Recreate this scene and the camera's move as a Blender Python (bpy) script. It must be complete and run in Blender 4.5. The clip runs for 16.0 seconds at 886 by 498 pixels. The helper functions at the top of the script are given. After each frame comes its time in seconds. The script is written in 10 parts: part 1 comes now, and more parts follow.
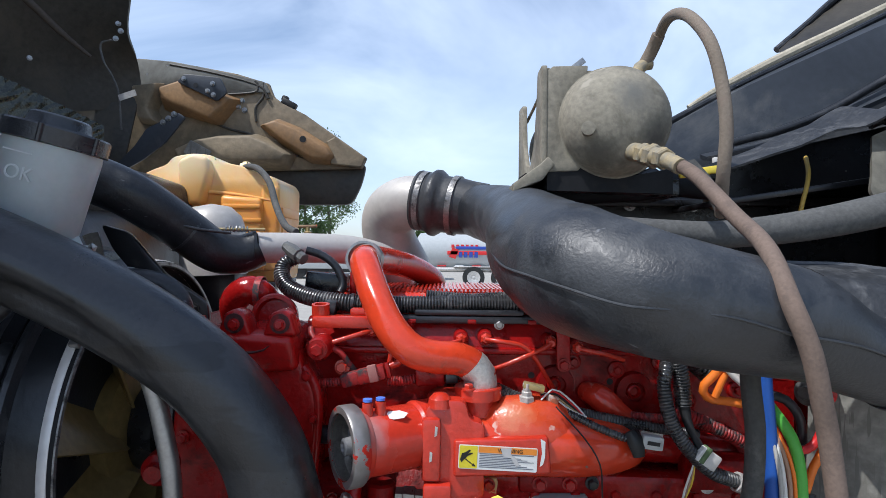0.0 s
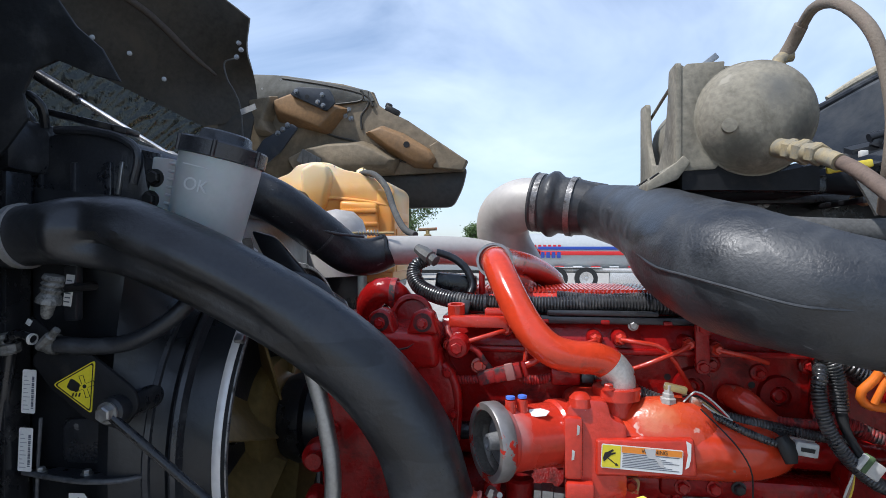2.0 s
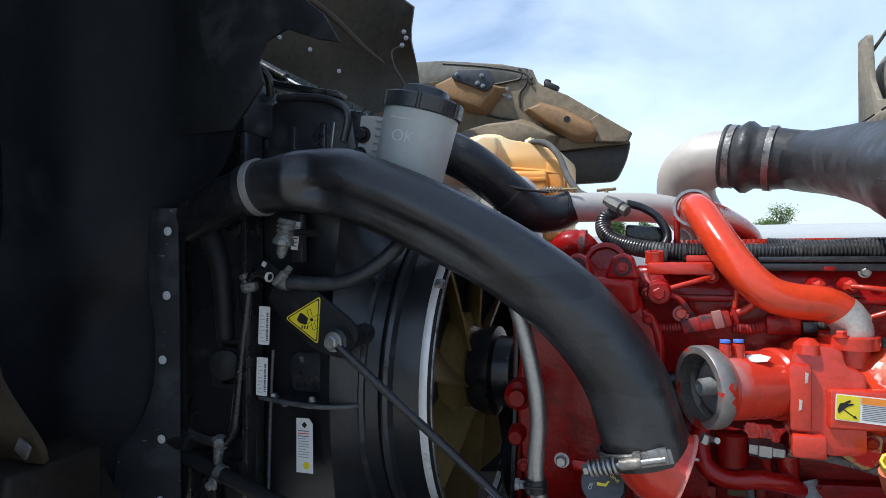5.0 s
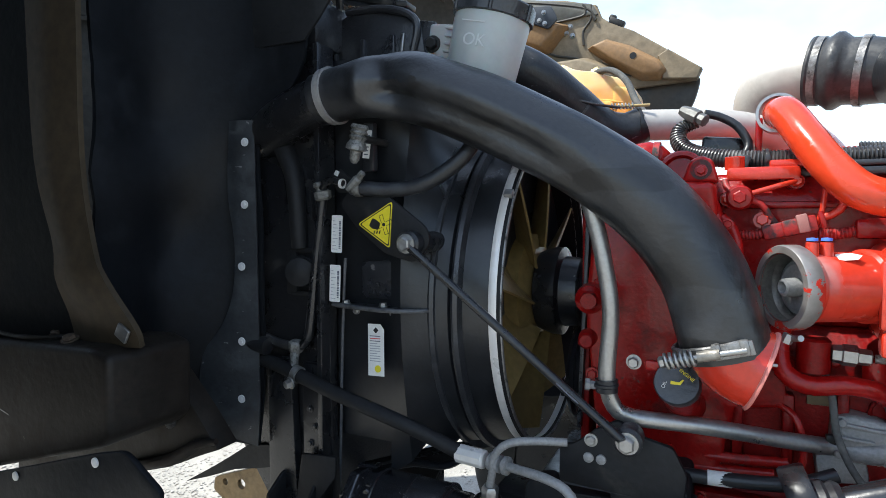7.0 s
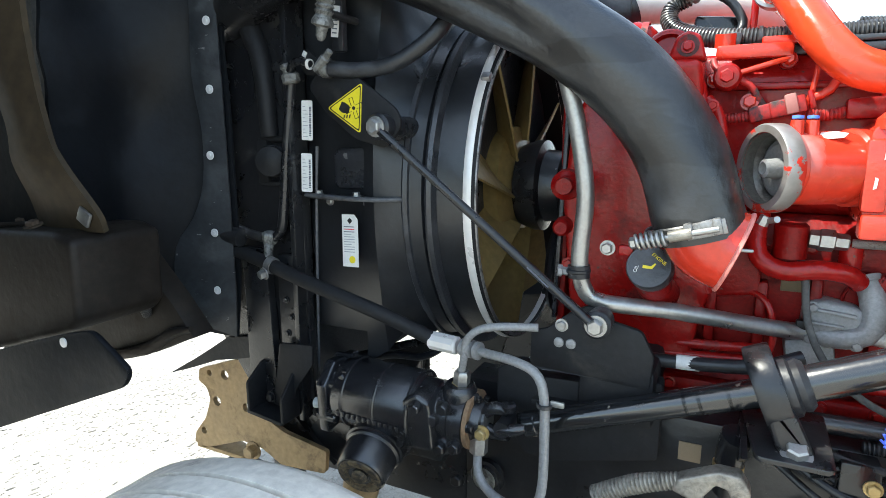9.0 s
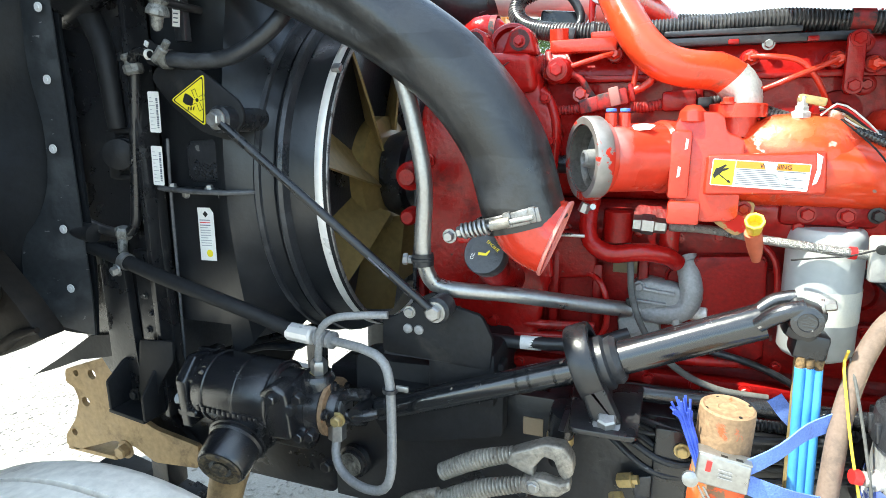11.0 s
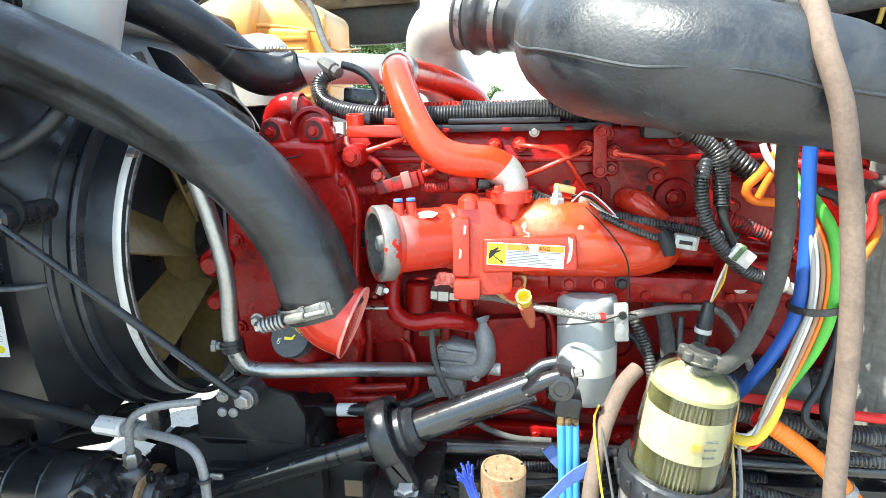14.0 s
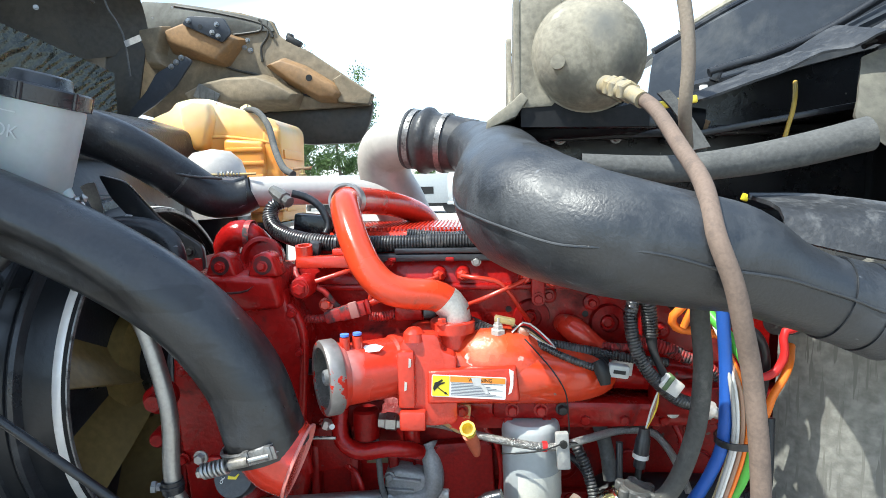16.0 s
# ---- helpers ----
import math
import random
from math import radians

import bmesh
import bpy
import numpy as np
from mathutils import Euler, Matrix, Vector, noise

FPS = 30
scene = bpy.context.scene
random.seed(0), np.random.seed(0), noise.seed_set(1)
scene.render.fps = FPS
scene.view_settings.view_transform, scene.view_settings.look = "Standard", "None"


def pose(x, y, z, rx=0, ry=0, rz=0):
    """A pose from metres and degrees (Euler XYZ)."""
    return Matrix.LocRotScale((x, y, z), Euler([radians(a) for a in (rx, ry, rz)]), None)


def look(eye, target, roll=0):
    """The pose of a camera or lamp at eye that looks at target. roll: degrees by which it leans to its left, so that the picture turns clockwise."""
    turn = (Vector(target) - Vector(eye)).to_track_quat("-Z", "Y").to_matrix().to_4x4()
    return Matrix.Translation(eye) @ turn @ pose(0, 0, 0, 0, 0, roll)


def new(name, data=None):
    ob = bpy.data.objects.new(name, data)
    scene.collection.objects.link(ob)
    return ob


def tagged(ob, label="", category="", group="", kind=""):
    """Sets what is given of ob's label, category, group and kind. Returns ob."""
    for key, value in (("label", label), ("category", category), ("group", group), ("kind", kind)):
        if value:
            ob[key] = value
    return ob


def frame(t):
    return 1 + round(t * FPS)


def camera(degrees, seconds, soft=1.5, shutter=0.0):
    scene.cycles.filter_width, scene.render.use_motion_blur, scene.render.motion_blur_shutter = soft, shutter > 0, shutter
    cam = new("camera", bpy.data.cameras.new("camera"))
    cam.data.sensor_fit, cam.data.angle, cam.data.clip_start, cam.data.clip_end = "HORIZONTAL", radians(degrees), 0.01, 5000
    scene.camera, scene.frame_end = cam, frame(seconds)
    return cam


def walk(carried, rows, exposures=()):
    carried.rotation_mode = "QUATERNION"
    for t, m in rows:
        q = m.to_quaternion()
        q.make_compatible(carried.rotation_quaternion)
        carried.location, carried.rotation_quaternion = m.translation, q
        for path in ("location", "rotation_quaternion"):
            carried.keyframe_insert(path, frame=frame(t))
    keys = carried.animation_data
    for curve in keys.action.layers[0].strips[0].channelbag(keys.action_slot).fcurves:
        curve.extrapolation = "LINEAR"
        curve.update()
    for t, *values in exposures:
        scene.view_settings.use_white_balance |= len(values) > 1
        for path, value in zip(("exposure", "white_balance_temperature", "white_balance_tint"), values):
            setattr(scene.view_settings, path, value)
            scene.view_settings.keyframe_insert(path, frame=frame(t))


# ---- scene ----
cam = camera(74.5, 16.0, soft=0.6)
PATH = [
    (0, (0.009, -0.04, 1.668), (0.012, 1.96, 1.677), 0.6),
    (0.5, (-0.018, -0.046, 1.668), (-0.073, 1.953, 1.676), 0.4),
    (1, (-0.047, -0.057, 1.67), (-0.171, 1.939, 1.678), 0.3),
    (1.5, (-0.069, -0.067, 1.672), (-0.266, 1.923, 1.682), 0.1),
    (2, (-0.087, -0.074, 1.669), (-0.355, 1.908, 1.679), 0.1),
    (2.5, (-0.106, -0.086, 1.663), (-0.451, 1.884, 1.674), -0.0),
    (3, (-0.126, -0.095, 1.653), (-0.561, 1.857, 1.663), -0.2),
    (3.5, (-0.145, -0.101, 1.639), (-0.667, 1.83, 1.651), -0.3),
    (4, (-0.158, -0.103, 1.623), (-0.761, 1.804, 1.639), -0.4),
    (6.5, (-0.212, -0.126, 1.493), (-1.058, 1.686, 1.438), -0.2),
    (7, (-0.214, -0.129, 1.469), (-1.095, 1.663, 1.36), -0.2),
    (7.5, (-0.218, -0.122, 1.445), (-1.12, 1.652, 1.246), -0.2),
    (8, (-0.213, -0.11, 1.421), (-1.126, 1.645, 1.13), -0.3),
    (10.5, (-0.082, -0.059, 1.406), (-0.808, 1.755, 0.98), 0.3),
    (11, (-0.037, -0.047, 1.423), (-0.705, 1.787, 0.987), -0.3),
    (11.5, (-0.006, -0.039, 1.435), (-0.587, 1.822, 0.989), -0.4),
    (12, (0.018, -0.033, 1.456), (-0.484, 1.848, 0.994), -0.7),
    (12.5, (0.035, -0.033, 1.486), (-0.392, 1.862, 1.013), -0.7),
    (13, (0.062, -0.034, 1.512), (-0.303, 1.874, 1.034), -0.9),
    (13.5, (0.077, -0.038, 1.543), (-0.229, 1.878, 1.061), -1.1),
    (14, (0.089, -0.047, 1.568), (-0.168, 1.884, 1.119), -1.1),
    (14.5, (0.093, -0.051, 1.607), (-0.113, 1.893, 1.185), -1.1),
    (15, (0.103, -0.06, 1.631), (-0.077, 1.901, 1.28), -1.1),
    (15.5, (0.114, -0.064, 1.652), (-0.037, 1.911, 1.375), -1.1),
    (16, (0.118, -0.064, 1.681), (-0.001, 1.92, 1.46), -1.1),
]
walk(cam, [(t, look(eye, target, roll)) for t, eye, target, roll in PATH],
     exposures=[(0, -0.12, 5950, 10), (3, -0.1, 5950, 10), (4, -0.06, 6000, 9), (7, 0.66, 6250, 5), (8, 1.1, 6400, 3), (10.5, 1.65, 6500, -1), (12.5, 1.88, 6500, -3), (14, 1.66, 6450, -1), (15, 1.28, 6350, 1), (16, 0.92, 6150, 2)])

# ---- light ----
SUN_FROM = Vector((-0.45, -0.26, 0.85)).normalized()
world = bpy.data.worlds.new("sky")
scene.world = world
world.use_nodes = True
wn, wl = world.node_tree.nodes, world.node_tree.links
sky = wn.new("ShaderNodeTexSky")
sky.sky_type, sky.sun_disc = "NISHITA", False
sky.sun_elevation = math.asin(SUN_FROM.z)
sky.sun_rotation = math.atan2(SUN_FROM.x, SUN_FROM.y)
sky.air_density, sky.dust_density, sky.ozone_density = 1.0, 1.0, 1.5
# thin high cloud, drawn on the sky dome itself
wco = wn.new("ShaderNodeTexCoord")
wmap = wn.new("ShaderNodeMapping")
wmap.inputs["Scale"].default_value = (1.3, 1.3, 2.6)
wl.new(wco.outputs["Generated"], wmap.inputs["Vector"])
cloud = wn.new("ShaderNodeTexNoise")
cloud.inputs["Scale"].default_value, cloud.inputs["Detail"].default_value = 1.2, 6.0
cloud.inputs["Roughness"].default_value, cloud.inputs["Distortion"].default_value = 0.55, 0.6
wl.new(wmap.outputs[0], cloud.inputs["Vector"])
cramp = wn.new("ShaderNodeValToRGB")
cramp.color_ramp.elements[0].position, cramp.color_ramp.elements[1].position = 0.38, 0.74
wl.new(cloud.outputs[0], cramp.inputs[0])
cmix = wn.new("ShaderNodeMixRGB")
cmix.inputs["Color2"].default_value = (8.2, 9.0, 10.2, 1)
cfac = wn.new("ShaderNodeMath")
cfac.operation = "MULTIPLY"
cfac.inputs[1].default_value = 0.60
wl.new(cramp.outputs[0], cfac.inputs[0])
wl.new(cfac.outputs[0], cmix.inputs["Fac"])
wl.new(sky.outputs[0], cmix.inputs["Color1"])
wbg = wn["Background"]
wbg.inputs["Strength"].default_value = 0.165
wl.new(cmix.outputs[0], wbg.inputs["Color"])
sun_data = bpy.data.lights.new("sun", "SUN")
sun_data.energy, sun_data.angle, sun_data.color = 4.6, radians(0.6), (1.0, 0.95, 0.88)
sun = new("sun", sun_data)
sun.matrix_world = look(SUN_FROM * 30, (0, 0, 0))

# ---- materials ----
def wear_or_glare_film(m, centre, radius, colour, rough=0.6, ragged=0.35):
    """Mixes another colour into one patch with a ragged edge: wear, smudges or painted sun glare."""
    n, l = m.node_tree.nodes, m.node_tree.links
    bsdf = n["Principled BSDF"]
    co = n.new("ShaderNodeTexCoord")
    away = n.new("ShaderNodeVectorMath")
    away.operation = "DISTANCE"
    away.inputs[1].default_value = centre
    l.new(co.outputs["Object"], away.inputs[0])
    fray = n.new("ShaderNodeTexNoise")
    fray.inputs["Scale"].default_value, fray.inputs["Detail"].default_value = 55.0, 6.0
    l.new(co.outputs["Object"], fray.inputs["Vector"])
    reach = n.new("ShaderNodeMath")
    reach.operation = "MULTIPLY_ADD"
    reach.inputs[1].default_value = radius * ragged * 2
    l.new(fray.outputs[0], reach.inputs[0])
    l.new(away.outputs["Value"], reach.inputs[2])
    fade = n.new("ShaderNodeMapRange")
    fade.inputs[1].default_value, fade.inputs[2].default_value = radius * (0.15 + ragged), radius * (1.1 + ragged)
    fade.inputs[3].default_value, fade.inputs[4].default_value = 1.0, 0.0
    l.new(reach.outputs[0], fade.inputs[0])
    for socket, value in (("Base Color", (*colour, 1)), ("Roughness", (rough, rough, rough, 1))):
        was = bsdf.inputs[socket].links[0].from_socket
        mix = n.new("ShaderNodeMixRGB")
        mix.inputs["Color2"].default_value = value
        l.new(fade.outputs[0], mix.inputs["Fac"])
        l.new(was, mix.inputs["Color1"])
        l.new(mix.outputs[0], bsdf.inputs[socket])
    return m


def material(name, base, rough=0.5, metal=0.0, var=0.25, scale=8.0, grain=60.0, bump=0.15, dirt=None, dirt_at=(0.55, 0.7), coat=0.0,
             spec=0.5, rough_var=0.12, transmission=0.0, dist=0.002, ior=1.45, per_object=0.0, chips=None):
    """A surface with variation at two scales, an optional second colour in patches, and fine relief. Sizes are in object metres."""
    m = bpy.data.materials.new(name)
    m.use_nodes = True
    n, l = m.node_tree.nodes, m.node_tree.links
    bsdf = n["Principled BSDF"]
    co = n.new("ShaderNodeTexCoord")
    big = n.new("ShaderNodeTexNoise")
    big.inputs["Scale"].default_value, big.inputs["Detail"].default_value = scale, 5.0
    big.inputs["Roughness"].default_value = 0.6
    fine = n.new("ShaderNodeTexNoise")
    fine.inputs["Scale"].default_value, fine.inputs["Detail"].default_value = grain, 4.0
    for t in (big, fine):
        l.new(co.outputs["Object"], t.inputs["Vector"])
    both = n.new("ShaderNodeMath")
    both.operation = "ADD"
    l.new(big.outputs[0], both.inputs[0])
    l.new(fine.outputs[0], both.inputs[1])
    shade = n.new("ShaderNodeMapRange")
    shade.inputs[1].default_value, shade.inputs[2].default_value = 0.6, 1.4
    shade.inputs[3].default_value, shade.inputs[4].default_value = 1.0 - var, 1.0 + var
    l.new(both.outputs[0], shade.inputs[0])
    tint = n.new("ShaderNodeVectorMath")
    tint.operation = "SCALE"
    l.new(shade.outputs[0], tint.inputs["Scale"])
    colour = tint.outputs[0]
    if per_object:
        info = n.new("ShaderNodeObjectInfo")
        hsv = n.new("ShaderNodeHueSaturation")
        hsv.inputs["Color"].default_value = (*base, 1)
        vr = n.new("ShaderNodeMapRange")
        vr.inputs[3].default_value, vr.inputs[4].default_value = 1 - per_object, 1 + per_object
        l.new(info.outputs["Random"], vr.inputs[0])
        l.new(vr.outputs[0], hsv.inputs["Value"])
        l.new(hsv.outputs[0], tint.inputs[0])
    else:
        tint.inputs[0].default_value = base
    rmap = n.new("ShaderNodeMapRange")
    rmap.inputs[1].default_value, rmap.inputs[2].default_value = 0.3, 0.7
    rmap.inputs[3].default_value, rmap.inputs[4].default_value = max(0.02, rough - rough_var), min(1, rough + rough_var)
    l.new(big.outputs[0], rmap.inputs[0])
    rough_out = rmap.outputs[0]
    if dirt:
        spot = n.new("ShaderNodeTexNoise")
        spot.inputs["Scale"].default_value, spot.inputs["Detail"].default_value = scale * 1.7, 8.0
        spot.inputs["Roughness"].default_value, spot.inputs["Distortion"].default_value = 0.68, 0.4
        l.new(co.outputs["Object"], spot.inputs["Vector"])
        ramp = n.new("ShaderNodeValToRGB")
        ramp.color_ramp.elements[0].position, ramp.color_ramp.elements[1].position = dirt_at
        l.new(spot.outputs[0], ramp.inputs[0])
        mix = n.new("ShaderNodeMixRGB")
        mix.inputs["Color2"].default_value = (*dirt[:3], 1)
        l.new(ramp.outputs[0], mix.inputs["Fac"])
        l.new(colour, mix.inputs["Color1"])
        colour = mix.outputs[0]
        rmix = n.new("ShaderNodeMixRGB")
        rmix.inputs["Color2"].default_value = (0.85, 0.85, 0.85, 1)
        l.new(ramp.outputs[0], rmix.inputs["Fac"])
        l.new(rough_out, rmix.inputs["Color1"])
        rough_out = rmix.outputs[0]
    if chips:
        # small chips, scuffs or specks of another colour: (colour, threshold, scale, stretch)
        stretch = n.new("ShaderNodeMapping")
        stretch.inputs["Scale"].default_value = chips[3]
        stretch.inputs["Rotation"].default_value = (0.4, 0.7, 0.3)
        l.new(co.outputs["Object"], stretch.inputs["Vector"])
        fleck = n.new("ShaderNodeTexNoise")
        fleck.inputs["Scale"].default_value, fleck.inputs["Detail"].default_value = chips[2], 3.0
        l.new(stretch.outputs[0], fleck.inputs["Vector"])
        cut = n.new("ShaderNodeMapRange")
        cut.inputs[1].default_value, cut.inputs[2].default_value = chips[1], chips[1] + 0.03
        l.new(fleck.outputs[0], cut.inputs[0])
        cmx = n.new("ShaderNodeMixRGB")
        cmx.inputs["Color2"].default_value = (*chips[0], 1)
        l.new(cut.outputs[0], cmx.inputs["Fac"])
        l.new(colour, cmx.inputs["Color1"])
        colour = cmx.outputs[0]
    l.new(colour, bsdf.inputs["Base Color"])
    l.new(rough_out, bsdf.inputs["Roughness"])
    bsdf.inputs["Metallic"].default_value = metal
    bsdf.inputs["Specular IOR Level"].default_value = spec
    bsdf.inputs["IOR"].default_value = ior
    if coat:
        bsdf.inputs["Coat Weight"].default_value, bsdf.inputs["Coat Roughness"].default_value = coat, 0.12
    if transmission:
        bsdf.inputs["Transmission Weight"].default_value = transmission
    if bump:
        bm_ = n.new("ShaderNodeBump")
        bm_.inputs["Strength"].default_value, bm_.inputs["Distance"].default_value = bump, dist
        l.new(both.outputs[0], bm_.inputs["Height"])
        l.new(bm_.outputs[0], bsdf.inputs["Normal"])
    return m


RED = material("engine red enamel", (0.29, 0.0062, 0.0056), 0.23, var=0.32, scale=7, grain=120, bump=0.55, dirt=(0.045, 0.008, 0.007), dirt_at=(0.56, 0.70), coat=0.12, spec=0.35, chips=((0.09, 0.06, 0.05), 0.71, 38, (1, 1, 1)))
# Darker than RED: shade low on the engine is in its colour.
RED_CAST = material("red enamel on rough casting, darkened for shade", (0.20, 0.0022, 0.0022), 0.38, var=0.4, scale=7, grain=160, bump=0.5, dirt=(0.03, 0.006, 0.006), dirt_at=(0.54, 0.72), spec=0.28, chips=((0.10, 0.07, 0.06), 0.71, 40, (1, 1, 1)))
RED_BRIGHT = material("bright orange-red enamel", (0.55, 0.036, 0.017), 0.24, var=0.18, scale=6, grain=120, bump=0.45, dirt=(0.40, 0.28, 0.23), dirt_at=(0.645, 0.675), coat=0.4, chips=((0.20, 0.15, 0.13), 0.725, 34, (1, 1, 1)))
RUBBER = material("dusty black rubber", (0.016, 0.0175, 0.021), 0.36, var=0.45, scale=9, grain=140, bump=0.3, dirt=(0.050, 0.054, 0.060), dirt_at=(0.53, 0.72), chips=((0.12, 0.125, 0.135), 0.70, 30, (1, 1, 2.5)), spec=0.5)
PLASTIC = material("black moulded plastic", (0.021, 0.0225, 0.027), 0.33, var=0.4, scale=7, grain=160, bump=0.4, spec=0.75, dirt=(0.075, 0.078, 0.083), dirt_at=(0.55, 0.76), chips=((0.15, 0.15, 0.15), 0.73, 34, (1, 1, 1.6)))
DUCT = material("grained black duct plastic", (0.014, 0.016, 0.0195), 0.42, var=0.4, scale=8, grain=240, bump=0.6, dirt=(0.050, 0.055, 0.062), dirt_at=(0.46, 0.80), chips=((0.10, 0.106, 0.115), 0.725, 30, (1, 2.5, 1)), dist=0.0011, spec=0.85)
BLACK_PAINT = material("black chassis paint", (0.012, 0.0125, 0.0145), 0.30, spec=0.65, var=0.35, scale=9, grain=90, bump=0.3, dirt=(0.055, 0.052, 0.048), dirt_at=(0.56, 0.78), chips=((0.20, 0.19, 0.17), 0.725, 45, (1, 1, 1)))
BLACK_GLOSS = material("glossy black painted casting", (0.013, 0.0135, 0.016), 0.17, spec=1.0, rough_var=0.06, var=0.3, scale=14, grain=330, bump=0.38, dist=0.002, dirt=(0.085, 0.078, 0.068), dirt_at=(0.61, 0.74), chips=((0.22, 0.20, 0.18), 0.72, 60, (1, 1, 1)))
SPLASH = material("dusty black splash rubber", (0.0050, 0.0062, 0.0085), 0.58, var=0.4, scale=4, grain=60, bump=0.5, dirt=(0.017, 0.020, 0.025), dirt_at=(0.52, 0.78), spec=0.25)
STEEL = material("dull zinc-plated steel", (0.36, 0.36, 0.355), 0.38, 0.85, var=0.2, scale=20, grain=160, bump=0.15, dirt=(0.20, 0.17, 0.13), dirt_at=(0.62, 0.85))
CHROME = material("bright stainless band", (0.72, 0.71, 0.70), 0.28, 0.85, var=0.2, scale=10, grain=120, bump=0.05)
ALU = material("cast aluminium", (0.62, 0.60, 0.57), 0.42, 0.45, var=0.22, scale=14, grain=220, bump=0.4, dirt=(0.28, 0.25, 0.22), dirt_at=(0.5, 0.75))
GREY_PAINT = material("grey painted casting", (0.25, 0.25, 0.25), 0.45, 0.15, var=0.3, scale=16, grain=200, bump=0.4, dirt=(0.14, 0.12, 0.10), dirt_at=(0.6, 0.8))
DUSTY = material("dust-caked tank paint", (0.250, 0.228, 0.178), 0.80, var=0.35, scale=5, grain=120, bump=0.4, dirt=(0.115, 0.105, 0.082), dirt_at=(0.48, 0.66), chips=((0.34, 0.31, 0.25), 0.66, 14, (1, 1, 1)))
DUST_HOSE = material("dust-caked hose", (0.19, 0.155, 0.12), 0.85, var=0.2, scale=18, grain=240, bump=0.5, dirt=(0.20, 0.15, 0.12), dirt_at=(0.5, 0.7))
PINK_HOSE = material("faded brown hose", (0.165, 0.118, 0.092), 0.8, var=0.25, scale=18, grain=240, bump=0.2, dirt=(0.10, 0.075, 0.062), dirt_at=(0.5, 0.72))
GREY_HOSE = material("weathered grey foam hose", (0.085, 0.085, 0.082), 0.85, var=0.35, scale=14, grain=180, bump=0.4, dirt=(0.17, 0.165, 0.15), dirt_at=(0.55, 0.8))
BRASS = material("dusty brass", (0.50, 0.38, 0.17), 0.45, 0.6, var=0.2, scale=30, grain=200, bump=0.2, dirt=(0.3, 0.26, 0.19), dirt_at=(0.5, 0.7))
RUST = material("rusty tin", (0.235, 0.150, 0.085), 0.75, 0.1, var=0.45, scale=22, grain=160, bump=0.6, dirt=(0.52, 0.085, 0.03), dirt_at=(0.60, 0.64))
ORANGE_WORN = material("worn orange enamel", (0.66, 0.10, 0.025), 0.5, var=0.25, scale=16, grain=120, bump=0.3, dirt=(0.24, 0.14, 0.08), dirt_at=(0.55, 0.6))
WHITE_PAINT = material("white enamel", (0.42, 0.44, 0.44), 0.42, var=0.10, scale=10, grain=90, bump=0.1, dirt=(0.38, 0.37, 0.33), dirt_at=(0.60, 0.85))
CREAM = material("ochre fan plastic", (0.21, 0.147, 0.054), 0.42, var=0.3, scale=5, grain=70, bump=0.15, dirt=(0.20, 0.14, 0.055), dirt_at=(0.5, 0.75))
HOOD_IN = material("raw brown moulded hood underside", (0.235, 0.185, 0.118), 0.6, var=0.35, scale=3, grain=40, bump=0.4, dirt=(0.135, 0.112, 0.078), dirt_at=(0.46, 0.68), dist=0.004)
HOOD_GREY = material("olive-grey primed hood edge", (0.150, 0.150, 0.132), 0.6, var=0.3, scale=4, grain=50, bump=0.3, dirt=(0.10, 0.095, 0.08), dirt_at=(0.48, 0.7))
HOOD_RIB = material("ochre bonded rib", (0.27, 0.155, 0.068), 0.6, var=0.3, scale=4, grain=60, bump=0.3, dirt=(0.19, 0.135, 0.085), dirt_at=(0.48, 0.7))
HOOD_DARK = material("brown-black hood lining", (0.046, 0.043, 0.036), 0.5, var=0.45, scale=3, grain=50, bump=0.5, dirt=(0.085, 0.075, 0.058), dirt_at=(0.5, 0.72))
BRONZE = material("dirty tan bracket paint", (0.36, 0.245, 0.12), 0.55, var=0.3, scale=9, grain=90, bump=0.4, dirt=(0.14, 0.10, 0.06), dirt_at=(0.5, 0.7))
CAB_PAINT = material("faded dark blue-grey cab plastic", (0.040, 0.046, 0.056), 0.40, var=0.2, scale=3, grain=60, bump=0.15, dirt=(0.15, 0.15, 0.145), dirt_at=(0.52, 0.85))
CAB_PANEL = material("dusty grey cab panel", (0.205, 0.20, 0.178), 0.8, var=0.5, scale=6, grain=70, bump=0.6, dirt=(0.13, 0.123, 0.108), dirt_at=(0.46, 0.7), chips=((0.15, 0.145, 0.128), 0.58, 26, (5, 5, 0.35)))
FOIL = material("crinkled black foil insulation", (0.050, 0.052, 0.042), 0.22, 0.6, var=0.3, scale=20, grain=60, bump=0.2, dist=0.01, spec=0.9)


def flat_material(name, base, rough=0.5, metal=0.0):
    return material(name, base, rough, metal, var=0.08, scale=30, grain=300, bump=0.05)


YELLOW = flat_material("safety yellow film", (0.72, 0.60, 0.03), 0.4)
INK = flat_material("black print", (0.012, 0.012, 0.012), 0.5)
PAPER = flat_material("white label film", (0.72, 0.72, 0.70), 0.45)
GREY_PRINT = flat_material("grey fine print", (0.10, 0.11, 0.14), 0.5)
ORANGE_INK = flat_material("orange print", (0.75, 0.25, 0.03), 0.45)
RED_INK = flat_material("red print", (0.62, 0.03, 0.03), 0.45)
BLUE_INK = flat_material("blue print", (0.03, 0.07, 0.36), 0.45)
BLUE_WRAP = flat_material("light blue plastic sleeve", (0.07, 0.30, 0.66), 0.45)
BLUE_STRAP = material("blue webbing", (0.13, 0.22, 0.58), 0.7, var=0.3, scale=20, grain=400, bump=0.6)
BLUE_CAP = flat_material("blue plastic cap", (0.10, 0.22, 0.75), 0.4)
